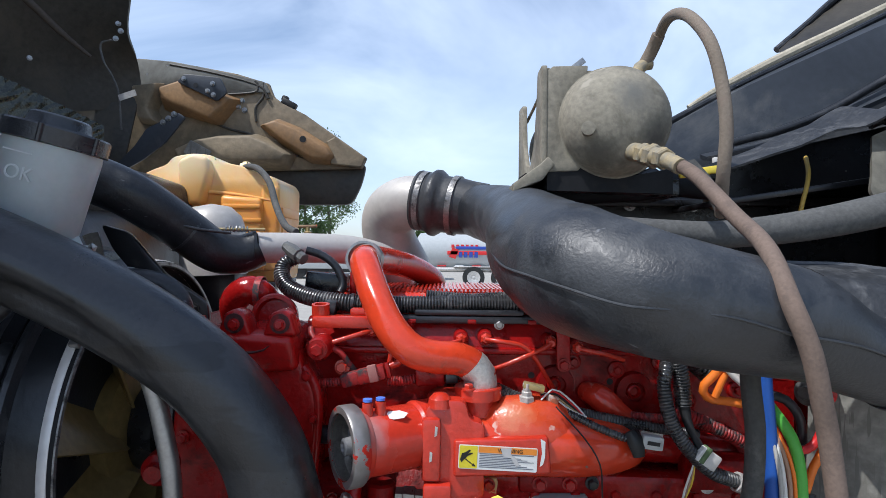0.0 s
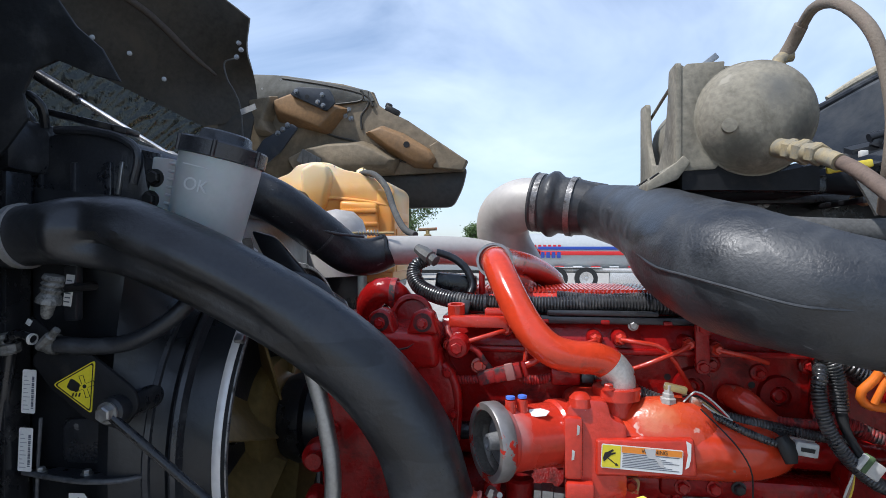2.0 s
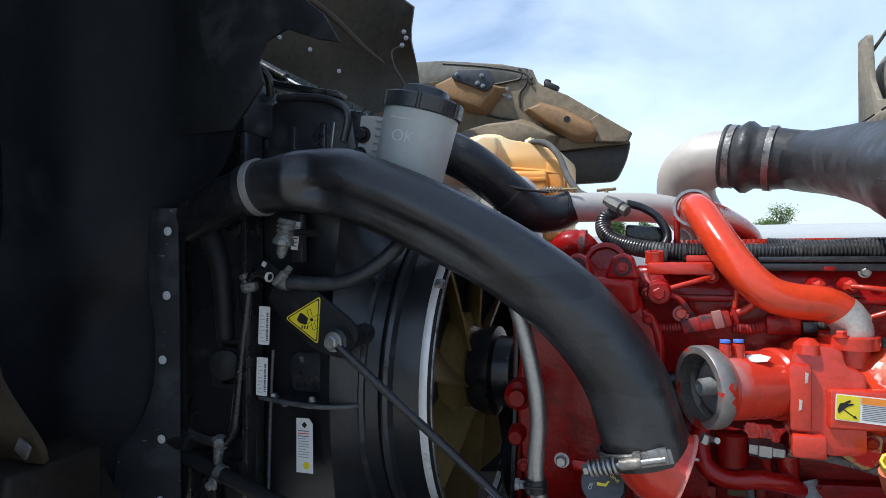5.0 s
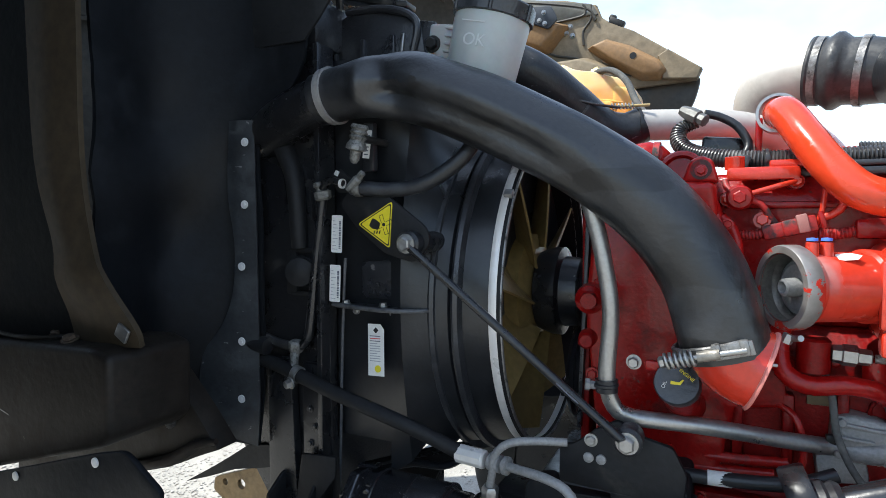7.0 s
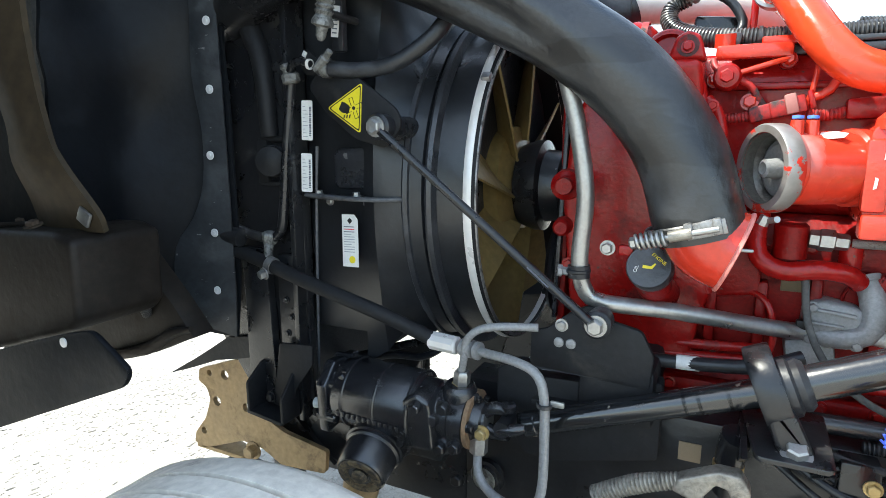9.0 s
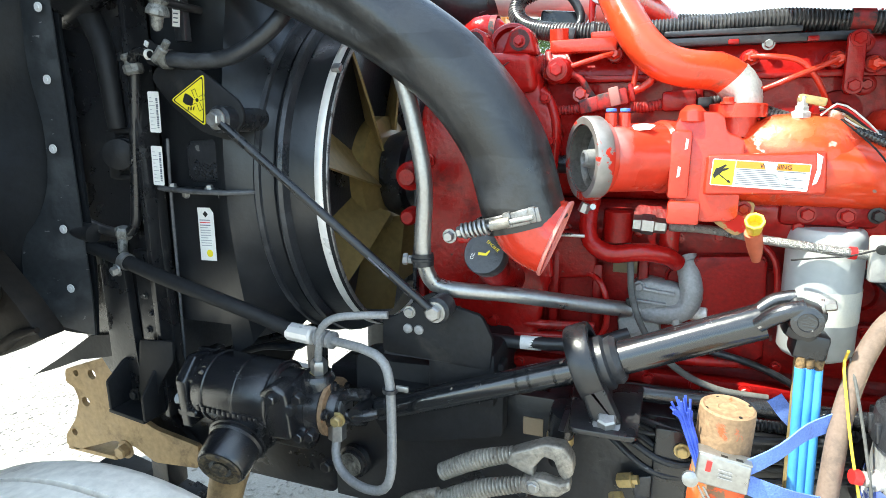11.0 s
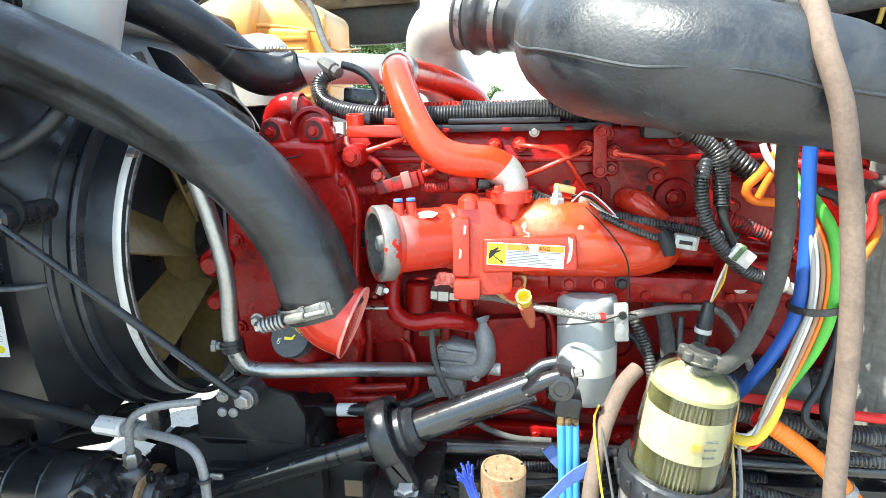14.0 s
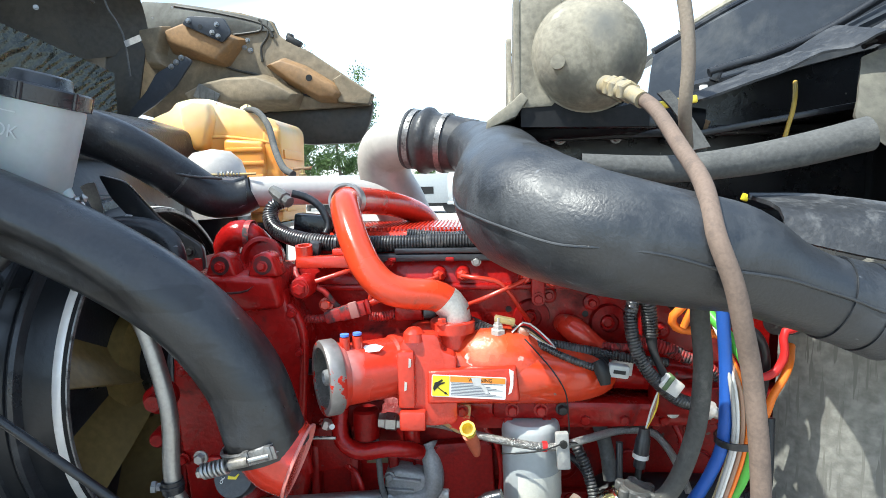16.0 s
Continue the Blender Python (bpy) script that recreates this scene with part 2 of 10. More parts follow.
YELLOW_CAP = flat_material("yellow plastic cap", (0.75, 0.58, 0.06), 0.4)
W_BLUE = flat_material("blue cable sheath", (0.018, 0.085, 0.36), 0.4)
W_GREEN = flat_material("green cable sheath", (0.10, 0.42, 0.055), 0.4)
W_WHITE = flat_material("white cable sheath", (0.70, 0.68, 0.64), 0.45)
W_YELLOW = flat_material("yellow cable sheath", (0.75, 0.52, 0.05), 0.45)
W_ORANGE = flat_material("orange cable sheath", (0.85, 0.20, 0.02), 0.4)
W_RED = flat_material("red cable sheath", (0.60, 0.02, 0.02), 0.4)
W_BROWN = flat_material("brown cable sheath", (0.36, 0.21, 0.14), 0.5)
W_GREYWIRE = flat_material("grey wire sheath", (0.22, 0.22, 0.24), 0.5)
TYRE = flat_material("tyre rubber", (0.02, 0.02, 0.02), 0.7)
COOLANT = material("amber translucent coolant tank plastic", (0.80, 0.46, 0.13), 0.42, var=0.22, scale=5, grain=50, bump=0.2, dirt=(0.62, 0.26, 0.06), dirt_at=(0.46, 0.66))
COOLANT_PALE = material("pale translucent tank plastic", (0.84, 0.72, 0.47), 0.42, var=0.1, scale=8, grain=60, bump=0.15)
for m_ in (COOLANT, COOLANT_PALE):
    m_.node_tree.nodes["Principled BSDF"].inputs["Subsurface Weight"].default_value = 0.5
    m_.node_tree.nodes["Principled BSDF"].inputs["Subsurface Radius"].default_value = (0.05, 0.03, 0.01)
BOWL = material("clear olive filter bowl", (0.88, 0.89, 0.77), 0.06, var=0.04, scale=6, grain=50, bump=0.0, transmission=1.0, rough_var=0.03)
RIVET = flat_material("pale zinc rivet", (0.62, 0.63, 0.64), 0.5, 0.1)


def fluid_tank_material():
    """Translucent tank plastic: pale above, amber fluid below, with an uneven stained level."""
    m = material("amber translucent coolant tank", (0.9, 0.7, 0.4), 0.40, var=0.1, scale=6, grain=60, bump=0.15)
    n, l = m.node_tree.nodes, m.node_tree.links
    geo = n.new("ShaderNodeNewGeometry")
    sep = n.new("ShaderNodeSeparateXYZ")
    l.new(geo.outputs["Position"], sep.inputs[0])
    blot = n.new("ShaderNodeTexNoise")
    blot.inputs["Scale"].default_value, blot.inputs["Detail"].default_value = 7.0, 4.0
    l.new(geo.outputs["Position"], blot.inputs["Vector"])
    wave = n.new("ShaderNodeMath")
    wave.operation, wave.inputs[1].default_value = "MULTIPLY_ADD", 0.16
    l.new(blot.outputs[0], wave.inputs[0])
    l.new(sep.outputs["Z"], wave.inputs[2])
    ramp = n.new("ShaderNodeValToRGB")
    lo, hi = ramp.color_ramp.elements[0], ramp.color_ramp.elements[1]
    level = n.new("ShaderNodeMapRange")
    level.inputs[1].default_value, level.inputs[2].default_value = 1.72, 2.06
    l.new(wave.outputs[0], level.inputs[0])
    l.new(level.outputs[0], ramp.inputs[0])
    lo.position, lo.color = 0.10, (0.74, 0.40, 0.14, 1)
    hi.position, hi.color = 0.92, (0.88, 0.72, 0.46, 1)
    mid = ramp.color_ramp.elements.new(0.42)
    mid.color = (0.82, 0.34, 0.06, 1)
    mid = ramp.color_ramp.elements.new(0.62)
    mid.color = (0.87, 0.50, 0.17, 1)
    l.new(ramp.outputs[0], n["Principled BSDF"].inputs["Base Color"])
    return m


TANK_FLUID = fluid_tank_material()
for m_ in (TANK_FLUID,):
    m_.node_tree.nodes["Principled BSDF"].inputs["Subsurface Weight"].default_value = 0.5
    m_.node_tree.nodes["Principled BSDF"].inputs["Subsurface Radius"].default_value = (0.05, 0.03, 0.01)
SHAFT_BLACK = material("gloss black steering shaft paint", (0.010, 0.011, 0.013), 0.17, spec=1.0, rough_var=0.06, var=0.3, scale=14, grain=120, bump=0.12, dirt=(0.08, 0.075, 0.07), dirt_at=(0.60, 0.75), chips=((0.25, 0.22, 0.18), 0.71, 30, (1, 1, 1)))
CLAMP_METAL = material("dirty tinned clamp metal", (0.29, 0.27, 0.235), 0.42, 0.5, var=0.35, scale=18, grain=160, bump=0.4, dirt=(0.12, 0.105, 0.09), dirt_at=(0.50, 0.68))
PIPE_ALU = material("smooth weathered aluminium pipe", (0.52, 0.49, 0.45), 0.45, 0.25, var=0.10, scale=7, grain=60, bump=0.1, dirt=(0.40, 0.37, 0.33), dirt_at=(0.5, 0.8))
BELLOWS = material("sun-greyed bellows rubber", (0.040, 0.041, 0.043), 0.42, var=0.35, scale=16, grain=120, bump=0.3, dirt=(0.10, 0.10, 0.10), dirt_at=(0.52, 0.74))
BAND = material("worn steel band", (0.34, 0.335, 0.33), 0.4, 0.35, var=0.25, scale=20, grain=140, bump=0.2, dirt=(0.20, 0.17, 0.14), dirt_at=(0.56, 0.72))
RING = material("polished shroud ring", (0.72, 0.70, 0.68), 0.35, 0.2, var=0.12, scale=6, grain=60, bump=0.05)
W_OCHRE = flat_material("ochre cable sheath", (0.42, 0.28, 0.05), 0.5)
# Engine red again, with the orange of full sun put into it.
SUNLIT_RED = material("engine red enamel in its sunlit orange tone", (0.62, 0.050, 0.015), 0.24, var=0.14, scale=6, grain=90, bump=0.15, dirt=(0.20, 0.05, 0.025), dirt_at=(0.60, 0.68), coat=0.4, chips=((0.22, 0.16, 0.13), 0.73, 34, (1, 1, 1)))
OLIVE_PANEL = material("grimy olive-grey bulkhead panel", (0.15, 0.142, 0.115), 0.8, var=0.35, scale=7, grain=60, bump=0.4, dirt=(0.075, 0.07, 0.06), dirt_at=(0.45, 0.7))
# the boot: scuffed rubber with long oily streaks that run along it
BOOT_RUBBER = material("oil-streaked black boot rubber", (0.018, 0.019, 0.0215), 0.36, spec=0.8, var=0.4, scale=9, grain=130, bump=0.35, dirt=(0.046, 0.049, 0.054), dirt_at=(0.54, 0.76), chips=((0.008, 0.008, 0.009), 0.55, 7, (0.7, 1, 2.6)))
# Serves a worn plastic rim and edges painted pale as lit.
WORN_OR_LIT_EDGE = material("grey edge for worn and lit rims", (0.085, 0.088, 0.095), 0.4, var=0.4, scale=14, grain=140, bump=0.3, dirt=(0.03, 0.031, 0.034), dirt_at=(0.5, 0.7))
GUNMETAL = material("grimy gunmetal clamp", (0.24, 0.235, 0.23), 0.40, 0.6, var=0.4, scale=18, grain=150, bump=0.4, dirt=(0.045, 0.042, 0.04), dirt_at=(0.5, 0.68))
WORN_GLARE_DOME = material("orange-red enamel worn to pale primer, sun glare painted in", (0.58, 0.040, 0.014), 0.22, var=0.2, scale=6, grain=130, bump=0.6, dirt=(0.62, 0.40, 0.30), dirt_at=(0.60, 0.64), coat=0.4, chips=((0.72, 0.62, 0.54), 0.68, 30, (1, 1, 1)))
# Two soft patches paint the sun glare over the dome's top.
wear_or_glare_film(WORN_GLARE_DOME, (0.150, 0.905, 1.415), 0.080, (0.60, 0.075, 0.022), 0.28, 0.3)
wear_or_glare_film(WORN_GLARE_DOME, (0.125, 0.895, 1.408), 0.034, (0.60, 0.22, 0.11), 0.36, 0.5)
SHROUD_BLACK = material("dark shaded shroud plastic", (0.0095, 0.0108, 0.0135), 0.38, spec=0.7, var=0.4, scale=6, grain=80, bump=0.25, dirt=(0.028, 0.028, 0.029), dirt_at=(0.58, 0.8))
DUSTY_FLAP = material("sun-dusted black flap rubber", (0.009, 0.0103, 0.0125), 0.52, spec=0.35, var=0.4, scale=5, grain=70, bump=0.5, dirt=(0.042, 0.045, 0.047), dirt_at=(0.54, 0.76))
MATTE_BLACK = material("matte black bracket paint", (0.011, 0.0115, 0.013), 0.6, spec=0.3, var=0.4, scale=9, grain=90, bump=0.3, dirt=(0.04, 0.037, 0.033), dirt_at=(0.58, 0.78))
GRIMY_RED = material("oil-blackened red casting", (0.05, 0.010, 0.010), 0.5, var=0.5, scale=20, grain=150, bump=0.6, dirt=(0.20, 0.006, 0.006), dirt_at=(0.52, 0.62))
BUCKET_DARK = material("grimy brown-black moulding", (0.014, 0.011, 0.0088), 0.6, spec=0.35, var=0.4, scale=6, grain=70, bump=0.5, dirt=(0.034, 0.026, 0.019), dirt_at=(0.5, 0.75), chips=((0.11, 0.095, 0.08), 0.735, 26, (1, 1, 2)))

# ---- shapes ----
def V(*a):
    return Vector(a)


def catmull(points, closed=False, steps=8):
    p = [Vector(q) for q in points]
    if len(p) < 3:
        return p
    ext = [p[0] * 2 - p[1]] + p + [p[-1] * 2 - p[-2]]
    out = []
    for i in range(1, len(ext) - 2):
        a, b, c, d = ext[i - 1:i + 3]
        for k in range(steps):
            t = k / steps
            out.append(0.5 * ((2 * b) + (c - a) * t + (2 * a - 5 * b + 4 * c - d) * t * t + (3 * b - a - 3 * c + d) * t ** 3))
    out.append(p[-1].copy())
    return out


def resample(path, count):
    lens = [0.0]
    for a, b in zip(path, path[1:]):
        lens.append(lens[-1] + (b - a).length)
    out, j = [], 0
    for k in range(count):
        s = lens[-1] * k / (count - 1)
        while j < len(path) - 2 and lens[j + 1] < s:
            j += 1
        d = lens[j + 1] - lens[j]
        out.append((path[j].lerp(path[j + 1], 0 if d == 0 else (s - lens[j]) / d), s / lens[-1]))
    return out, lens[-1]


def along(path, dist, total):
    """How far along the control points (0 to 1) a distance on the line lies."""
    key = id(path)
    if key not in LENGTHS:
        LENGTHS.clear()
        acc = [0.0]
        for a, b in zip(path, path[1:]):
            acc.append(acc[-1] + (b - a).length)
        LENGTHS[key] = acc
    acc = LENGTHS[key]
    return float(np.interp(dist, acc, np.linspace(0, 1, len(acc))))


LENGTHS = {}


def tube(points, r, seg=18, step=0.012, rib=0.0, pitch=0.006, cap=True, bm=None, oval=1.0, wob=0.0, smooth_path=True):
    """A round tube along a smooth line. r: a radius or one for each point. rib: depth of corrugation."""
    bm = bm or bmesh.new()
    path = catmull(points) if smooth_path else [Vector(q) for q in points]
    _, total = resample(path, 2)
    count = max(4, int(total / (pitch / 3 if rib else step)) + 1)
    line, total = resample(path, count)
    LENGTHS.clear()
    radii = [r] * len(points) if isinstance(r, (int, float)) else list(r)
    up, rings, last = None, [], None
    for i, (p, s) in enumerate(line):
        nxt = line[min(i + 1, count - 1)][0]
        prv = line[max(i - 1, 0)][0]
        d = (nxt - prv).normalized()
        if up is None:
            up = d.orthogonal().normalized()
            if abs(d.z) < 0.9:
                up = (V(0, 0, 1) - d * d.z).normalized()
        else:
            up = (up - d * up.dot(d)).normalized()
        side = d.cross(up)
        f = along(path, s * total, total) * (len(radii) - 1)
        k = min(int(f), len(radii) - 2)
        rad = radii[k] + (radii[k + 1] - radii[k]) * (f - k) if len(radii) > 1 else radii[0]
        if rib:
            rad -= rib * (i % 3 == 0)
        ring = []
        for j in range(seg):
            a = 2 * math.pi * j / seg
            w = 1 + (wob * noise.noise(p * 30 + V(j * 1.7, 0, 0)) if wob else 0)
            ring.append(bm.verts.new(p + (side * math.cos(a) + up * math.sin(a) * oval) * rad * w))
        rings.append(ring)
    for a, b in zip(rings, rings[1:]):
        for j in range(seg):
            bm.faces.new((a[j], a[(j + 1) % seg], b[(j + 1) % seg], b[j]))
    if cap:
        bm.faces.new(list(reversed(rings[0])))
        bm.faces.new(rings[-1])
    return bm


def frame_of(axis):
    d = Vector(axis).normalized()
    u = (V(0, 0, 1) if abs(d.z) < 0.95 else V(0, 1, 0))
    u = (u - d * u.dot(d)).normalized()
    return d, u, d.cross(u)


def lathe(base, axis, profile, seg=32, bm=None):
    """A turned form: profile gives (distance along the axis, radius)."""
    bm = bm or bmesh.new()
    d, u, w = frame_of(axis)
    base = Vector(base)
    rings = []
    for h, r in profile:
        if r < 1e-5:
            rings.append([bm.verts.new(base + d * h)])
        else:
            rings.append([bm.verts.new(base + d * h + (u * math.cos(2 * math.pi * j / seg) + w * math.sin(2 * math.pi * j / seg)) * r) for j in range(seg)])
    for a, b in zip(rings, rings[1:]):
        for j in range(seg):
            k = (j + 1) % seg
            if len(a) == 1 and len(b) == 1:
                continue
            if len(a) == 1:
                bm.faces.new((a[0], b[j], b[k]))
            elif len(b) == 1:
                bm.faces.new((a[j], b[0], a[k]))
            else:
                bm.faces.new((a[j], b[j], b[k], a[k]))
    (h0, r0), (h1, r1), (h9, r9) = profile[0], profile[1], profile[-1]
    hollow = abs(h0 - h1) < 1e-6 and r1 > r0 > 0
    if min(r0, r9) > 0 and (abs(h9 - h0) < 1e-6 or (hollow and abs(profile[-2][0] - h9) < 1e-6)):
        for j in range(seg):
            k = (j + 1) % seg
            bm.faces.new((rings[-1][j], rings[0][j], rings[0][k], rings[-1][k]))
    else:
        if r0 > 0 and not hollow:
            bm.faces.new(rings[0])
        if r9 > 0:
            bm.faces.new(list(reversed(rings[-1])))
    bmesh.ops.recalc_face_normals(bm, faces=bm.faces)
    return bm


def rod(a, b, r, seg=16, bm=None, r2=None):
    a, b = Vector(a), Vector(b)
    n = (b - a).length
    return lathe(a, b - a, [(0, r), (n, r if r2 is None else r2)], seg, bm)


def box(centre, size, turn=(0, 0, 0), bevel=0.0, bm=None, taper=1.0):
    bm = bm or bmesh.new()
    start = len(bm.verts)
    geo = bmesh.ops.create_cube(bm, size=1.0)
    for v in geo["verts"]:
        k = taper if v.co.z > 0 else 1.0
        v.co = Vector((v.co.x * size[0] * k, v.co.y * size[1] * k, v.co.z * size[2]))
    if bevel:
        edges = list({e for v in geo["verts"] for e in v.link_edges})
        out = bmesh.ops.bevel(bm, geom=edges, offset=bevel, segments=2, affect="EDGES", profile=0.5)
        verts = list({v for f in out["faces"] for v in f.verts} | {v for v in geo["verts"] if v.is_valid})
    else:
        verts = geo["verts"]
    bmesh.ops.transform(bm, matrix=pose(*centre, *turn), verts=verts)
    return bm


def prism(outline, plane, lo, hi, bevel=0.0, bm=None, shear=None):
    """A flat outline pulled to a thickness. plane: 'xz' (thickness along y), 'yz' (along x) or 'xy' (along z)."""
    own = bmesh.new()

    def at(a, b, c):
        return {"xz": V(a, c, b), "yz": V(c, a, b), "xy": V(a, b, c)}[plane]
    low = [own.verts.new(at(a, b, lo)) for a, b in outline]
    high = [own.verts.new(at(a, b, hi)) for a, b in outline]
    n = len(outline)
    own.faces.new(low)
    own.faces.new(list(reversed(high)))
    for i in range(n):
        own.faces.new((low[i], high[i], high[(i + 1) % n], low[(i + 1) % n]))
    bmesh.ops.recalc_face_normals(own, faces=own.faces)
    if bevel:
        bmesh.ops.bevel(own, geom=list(own.edges), offset=bevel, segments=2, affect="EDGES", profile=0.5)
    if shear:
        bmesh.ops.transform(own, matrix=shear, verts=own.verts)
    if bm is None:
        return own
    me = bpy.data.meshes.new("t")
    own.to_mesh(me)
    own.free()
    bm.from_mesh(me)
    bpy.data.meshes.remove(me)
    return bm


def rounded(outline, radius, steps=4):
    """The outline with its corners rounded."""
    out, n = [], len(outline)
    for i in range(n):
        p, a, b = Vector(outline[i]), Vector(outline[i - 1]), Vector(outline[(i + 1) % n])
        ra = min(radius, (a - p).length * 0.45, (b - p).length * 0.45)
        s, e = p + (a - p).normalized() * ra, p + (b - p).normalized() * ra
        for k in range(steps + 1):
            t = k / steps
            out.append(tuple(s * (1 - t) ** 2 + p * 2 * t * (1 - t) + e * t * t))
    return out


def sheet(rows, thick=0.006, bm=None, steps=3):
    """A curved skin through rows of points (each row of equal length), given a thickness."""
    bm = bm or bmesh.new()
    lines = [catmull(r, steps=steps) for r in rows]
    cols = [catmull([ln[i] for ln in lines], steps=steps) for i in range(len(lines[0]))]
    h, w = len(cols[0]), len(cols)
    grid = [[bm.verts.new(cols[i][j]) for i in range(w)] for j in range(h)]
    faces = [bm.faces.new((grid[j][i], grid[j][i + 1], grid[j + 1][i + 1], grid[j + 1][i])) for j in range(h - 1) for i in range(w - 1)]
    bm.normal_update()
    bmesh.ops.solidify(bm, geom=faces, thickness=thick)
    return bm


def mesh_from(bm, name, mat, sharp=35):
    bm.normal_update()
    for f in bm.faces:
        f.smooth = True
    for e in bm.edges:
        if len(e.link_faces) == 2 and e.calc_face_angle(0) > radians(sharp):
            e.smooth = False
    me = bpy.data.meshes.new(name)
    bm.to_mesh(me)
    bm.free()
    me.materials.append(mat)
    return me


def part(name, bm, mat, parent, label="", sharp=35):
    ob = new(name, mesh_from(bm, name, mat, sharp))
    ob.parent = parent
    if parent is not None:
        ob.matrix_parent_inverse = parent.matrix_world.inverted()
    if label:
        tagged(ob, label)
    return ob


def thing(name, label, category, bm=None, mat=None, group="", kind="", at=None, sharp=35):
    ob = new(name, mesh_from(bm, name, mat, sharp) if bm is not None else None)
    if at is not None:
        ob.matrix_world = pose(*at)
        ob.empty_display_size = 0.05
    bpy.context.view_layer.update()
    return tagged(ob, label, category, group, kind)


def bolt_mesh(at, axis, r=0.011, h=0.009, bm=None, washer=True):
    """A hexagon head with its washer; axis points out of the surface."""
    bm = bm or bmesh.new()
    if washer:
        lathe(at, axis, [(-0.001, r * 1.35), (0.002, r * 1.35), (0.0022, r)], 18, bm)
    a = Vector(at) + Vector(axis).normalized() * 0.002
    lathe(a, axis, [(0, r), (h * 0.8, r), (h, r * 0.82), (h, 0)], 6, bm)
    return bm


def bolt(parent, at, axis, mat, r=0.011, h=0.009, name="bolt"):
    return part(name, bolt_mesh(at, axis, r, h), mat, parent, sharp=25)


def on_plane(at, normal, up=(0, 0, 1), roll=0.0):
    """A pose whose x runs along a surface, y up it and z out of it."""
    n = Vector(normal).normalized()
    u = (Vector(up) - n * n.dot(Vector(up))).normalized()
    s = u.cross(n)
    m = Matrix((s, u, n)).transposed().to_4x4()
    return Matrix.Translation(at) @ m @ pose(0, 0, 0, 0, 0, roll)


def slab(m, outline, thick, bm=None):
    """A thin flat piece with an outline in the plane of the pose m."""
    own = prism(outline, "xy", 0, thick)
    own.transform(m)
    if bm is None:
        return own
    me = bpy.data.meshes.new("t")
    own.to_mesh(me)
    own.free()
    bm.from_mesh(me)
    bpy.data.meshes.remove(me)
    return bm


def rect(x0, y0, x1, y1):
    return [(x0, y0), (x1, y0), (x1, y1), (x0, y1)]


def circle(cx, cy, r, n=24, a0=0.0, a1=360.0):
    return [(cx + r * math.cos(radians(a0 + (a1 - a0) * i / n)), cy + r * math.sin(radians(a0 + (a1 - a0) * i / n))) for i in range(n)]


def text_piece(words, size, m, mat, parent, name="lettering"):
    cu = bpy.data.curves.new("t", "FONT")
    cu.body, cu.size, cu.extrude, cu.align_x, cu.align_y = words, size, 0.0003, "CENTER", "CENTER"
    tmp = new("t", cu)
    me = bpy.data.meshes.new_from_object(tmp)
    bpy.data.objects.remove(tmp)
    bpy.data.curves.remove(cu)
    me.transform(m)
    me.materials.clear()
    me.materials.append(mat)
    ob = new(name, me)
    ob.parent = parent
    if parent is not None:
        ob.matrix_parent_inverse = parent.matrix_world.inverted()
    return ob

# ---- ground and distance ----
GRAVEL = material("pale crushed gravel", (0.37, 0.345, 0.305), 0.9, var=0.3, scale=2.5, grain=140, bump=0.55, dirt=(0.30, 0.28, 0.245), dirt_at=(0.48, 0.72), dist=0.004)
ground_mesh = bmesh.new()
gx = [-900, -300, -90, -30, -12, -8] + [-7.5 + 0.5 * i for i in range(32)] + [9, 12, 30, 90, 300, 900]
gy = [-900, -300, -90, -30, -10] + [-5 + 0.5 * i for i in range(24)] + [8, 10, 14, 20, 28, 40, 90, 300, 900]
grid_v = [[ground_mesh.verts.new((x, y, 0.03 * noise.noise(V(x * 0.7, y * 0.7, 0)) if abs(x) < 10 and -6 < y < 8 else 0)) for x in gx] for y in gy]
for gi in range(len(gy) - 1):
    for gj in range(len(gx) - 1):
        ground_mesh.faces.new((grid_v[gi][gj], grid_v[gi][gj + 1], grid_v[gi + 1][gj + 1], grid_v[gi + 1][gj]))
thing("ground", "pale crushed gravel yard in full sun", "ground", ground_mesh, GRAVEL, kind="structure")
stone_mesh = bmesh.new()
rng = random.Random(5)
for i in range(24000):
    x, y = -0.6 - 4.8 * rng.random() ** 0.8, rng.uniform(0.6, 4.6)
    r = rng.uniform(0.004, 0.010) * (1.6 if rng.random() < 0.06 else 1)
    z = 0.03 * noise.noise(V(x * 0.7, y * 0.7, 0))
    vs = [stone_mesh.verts.new((x + r * math.cos(a + rng.uniform(-.3, .3)) * rng.uniform(.7, 1.2), y + r * math.sin(a) * rng.uniform(.7, 1.2), z + h))
          for h, a in ((0, 0), (0, 2.1), (0, 4.2), (r * .5, 1.0), (r * .5, 3.1), (r * .42, 5.2))]
    for f in ((0, 1, 3), (1, 4, 3), (1, 2, 4), (2, 5, 4), (2, 0, 5), (0, 3, 5), (3, 4, 5)):
        stone_mesh.faces.new([vs[k] for k in f])
STONES = material("loose pale stones", (0.36, 0.335, 0.30), 0.9, var=0.35, scale=30, grain=60, bump=0.3)
thing("gravel", "loose pale stones scattered over the yard", "gravel", stone_mesh, STONES, kind="stuff")

# distant tank trailer
tanker = thing("tanker_trailer", "white tank trailer with red and blue stripes parked across the yard", "trailer", at=(2.5, 27, 0))
barrel = lathe((-1.0, 27.6, 1.62), (1, 0, 0), [(-0.25, 0.5), (-0.1, 0.8), (0, 0.92), (11.5, 0.92), (11.6, 0.8), (11.75, 0.5)], 40)
part("barrel", barrel, WHITE_PAINT, tanker)
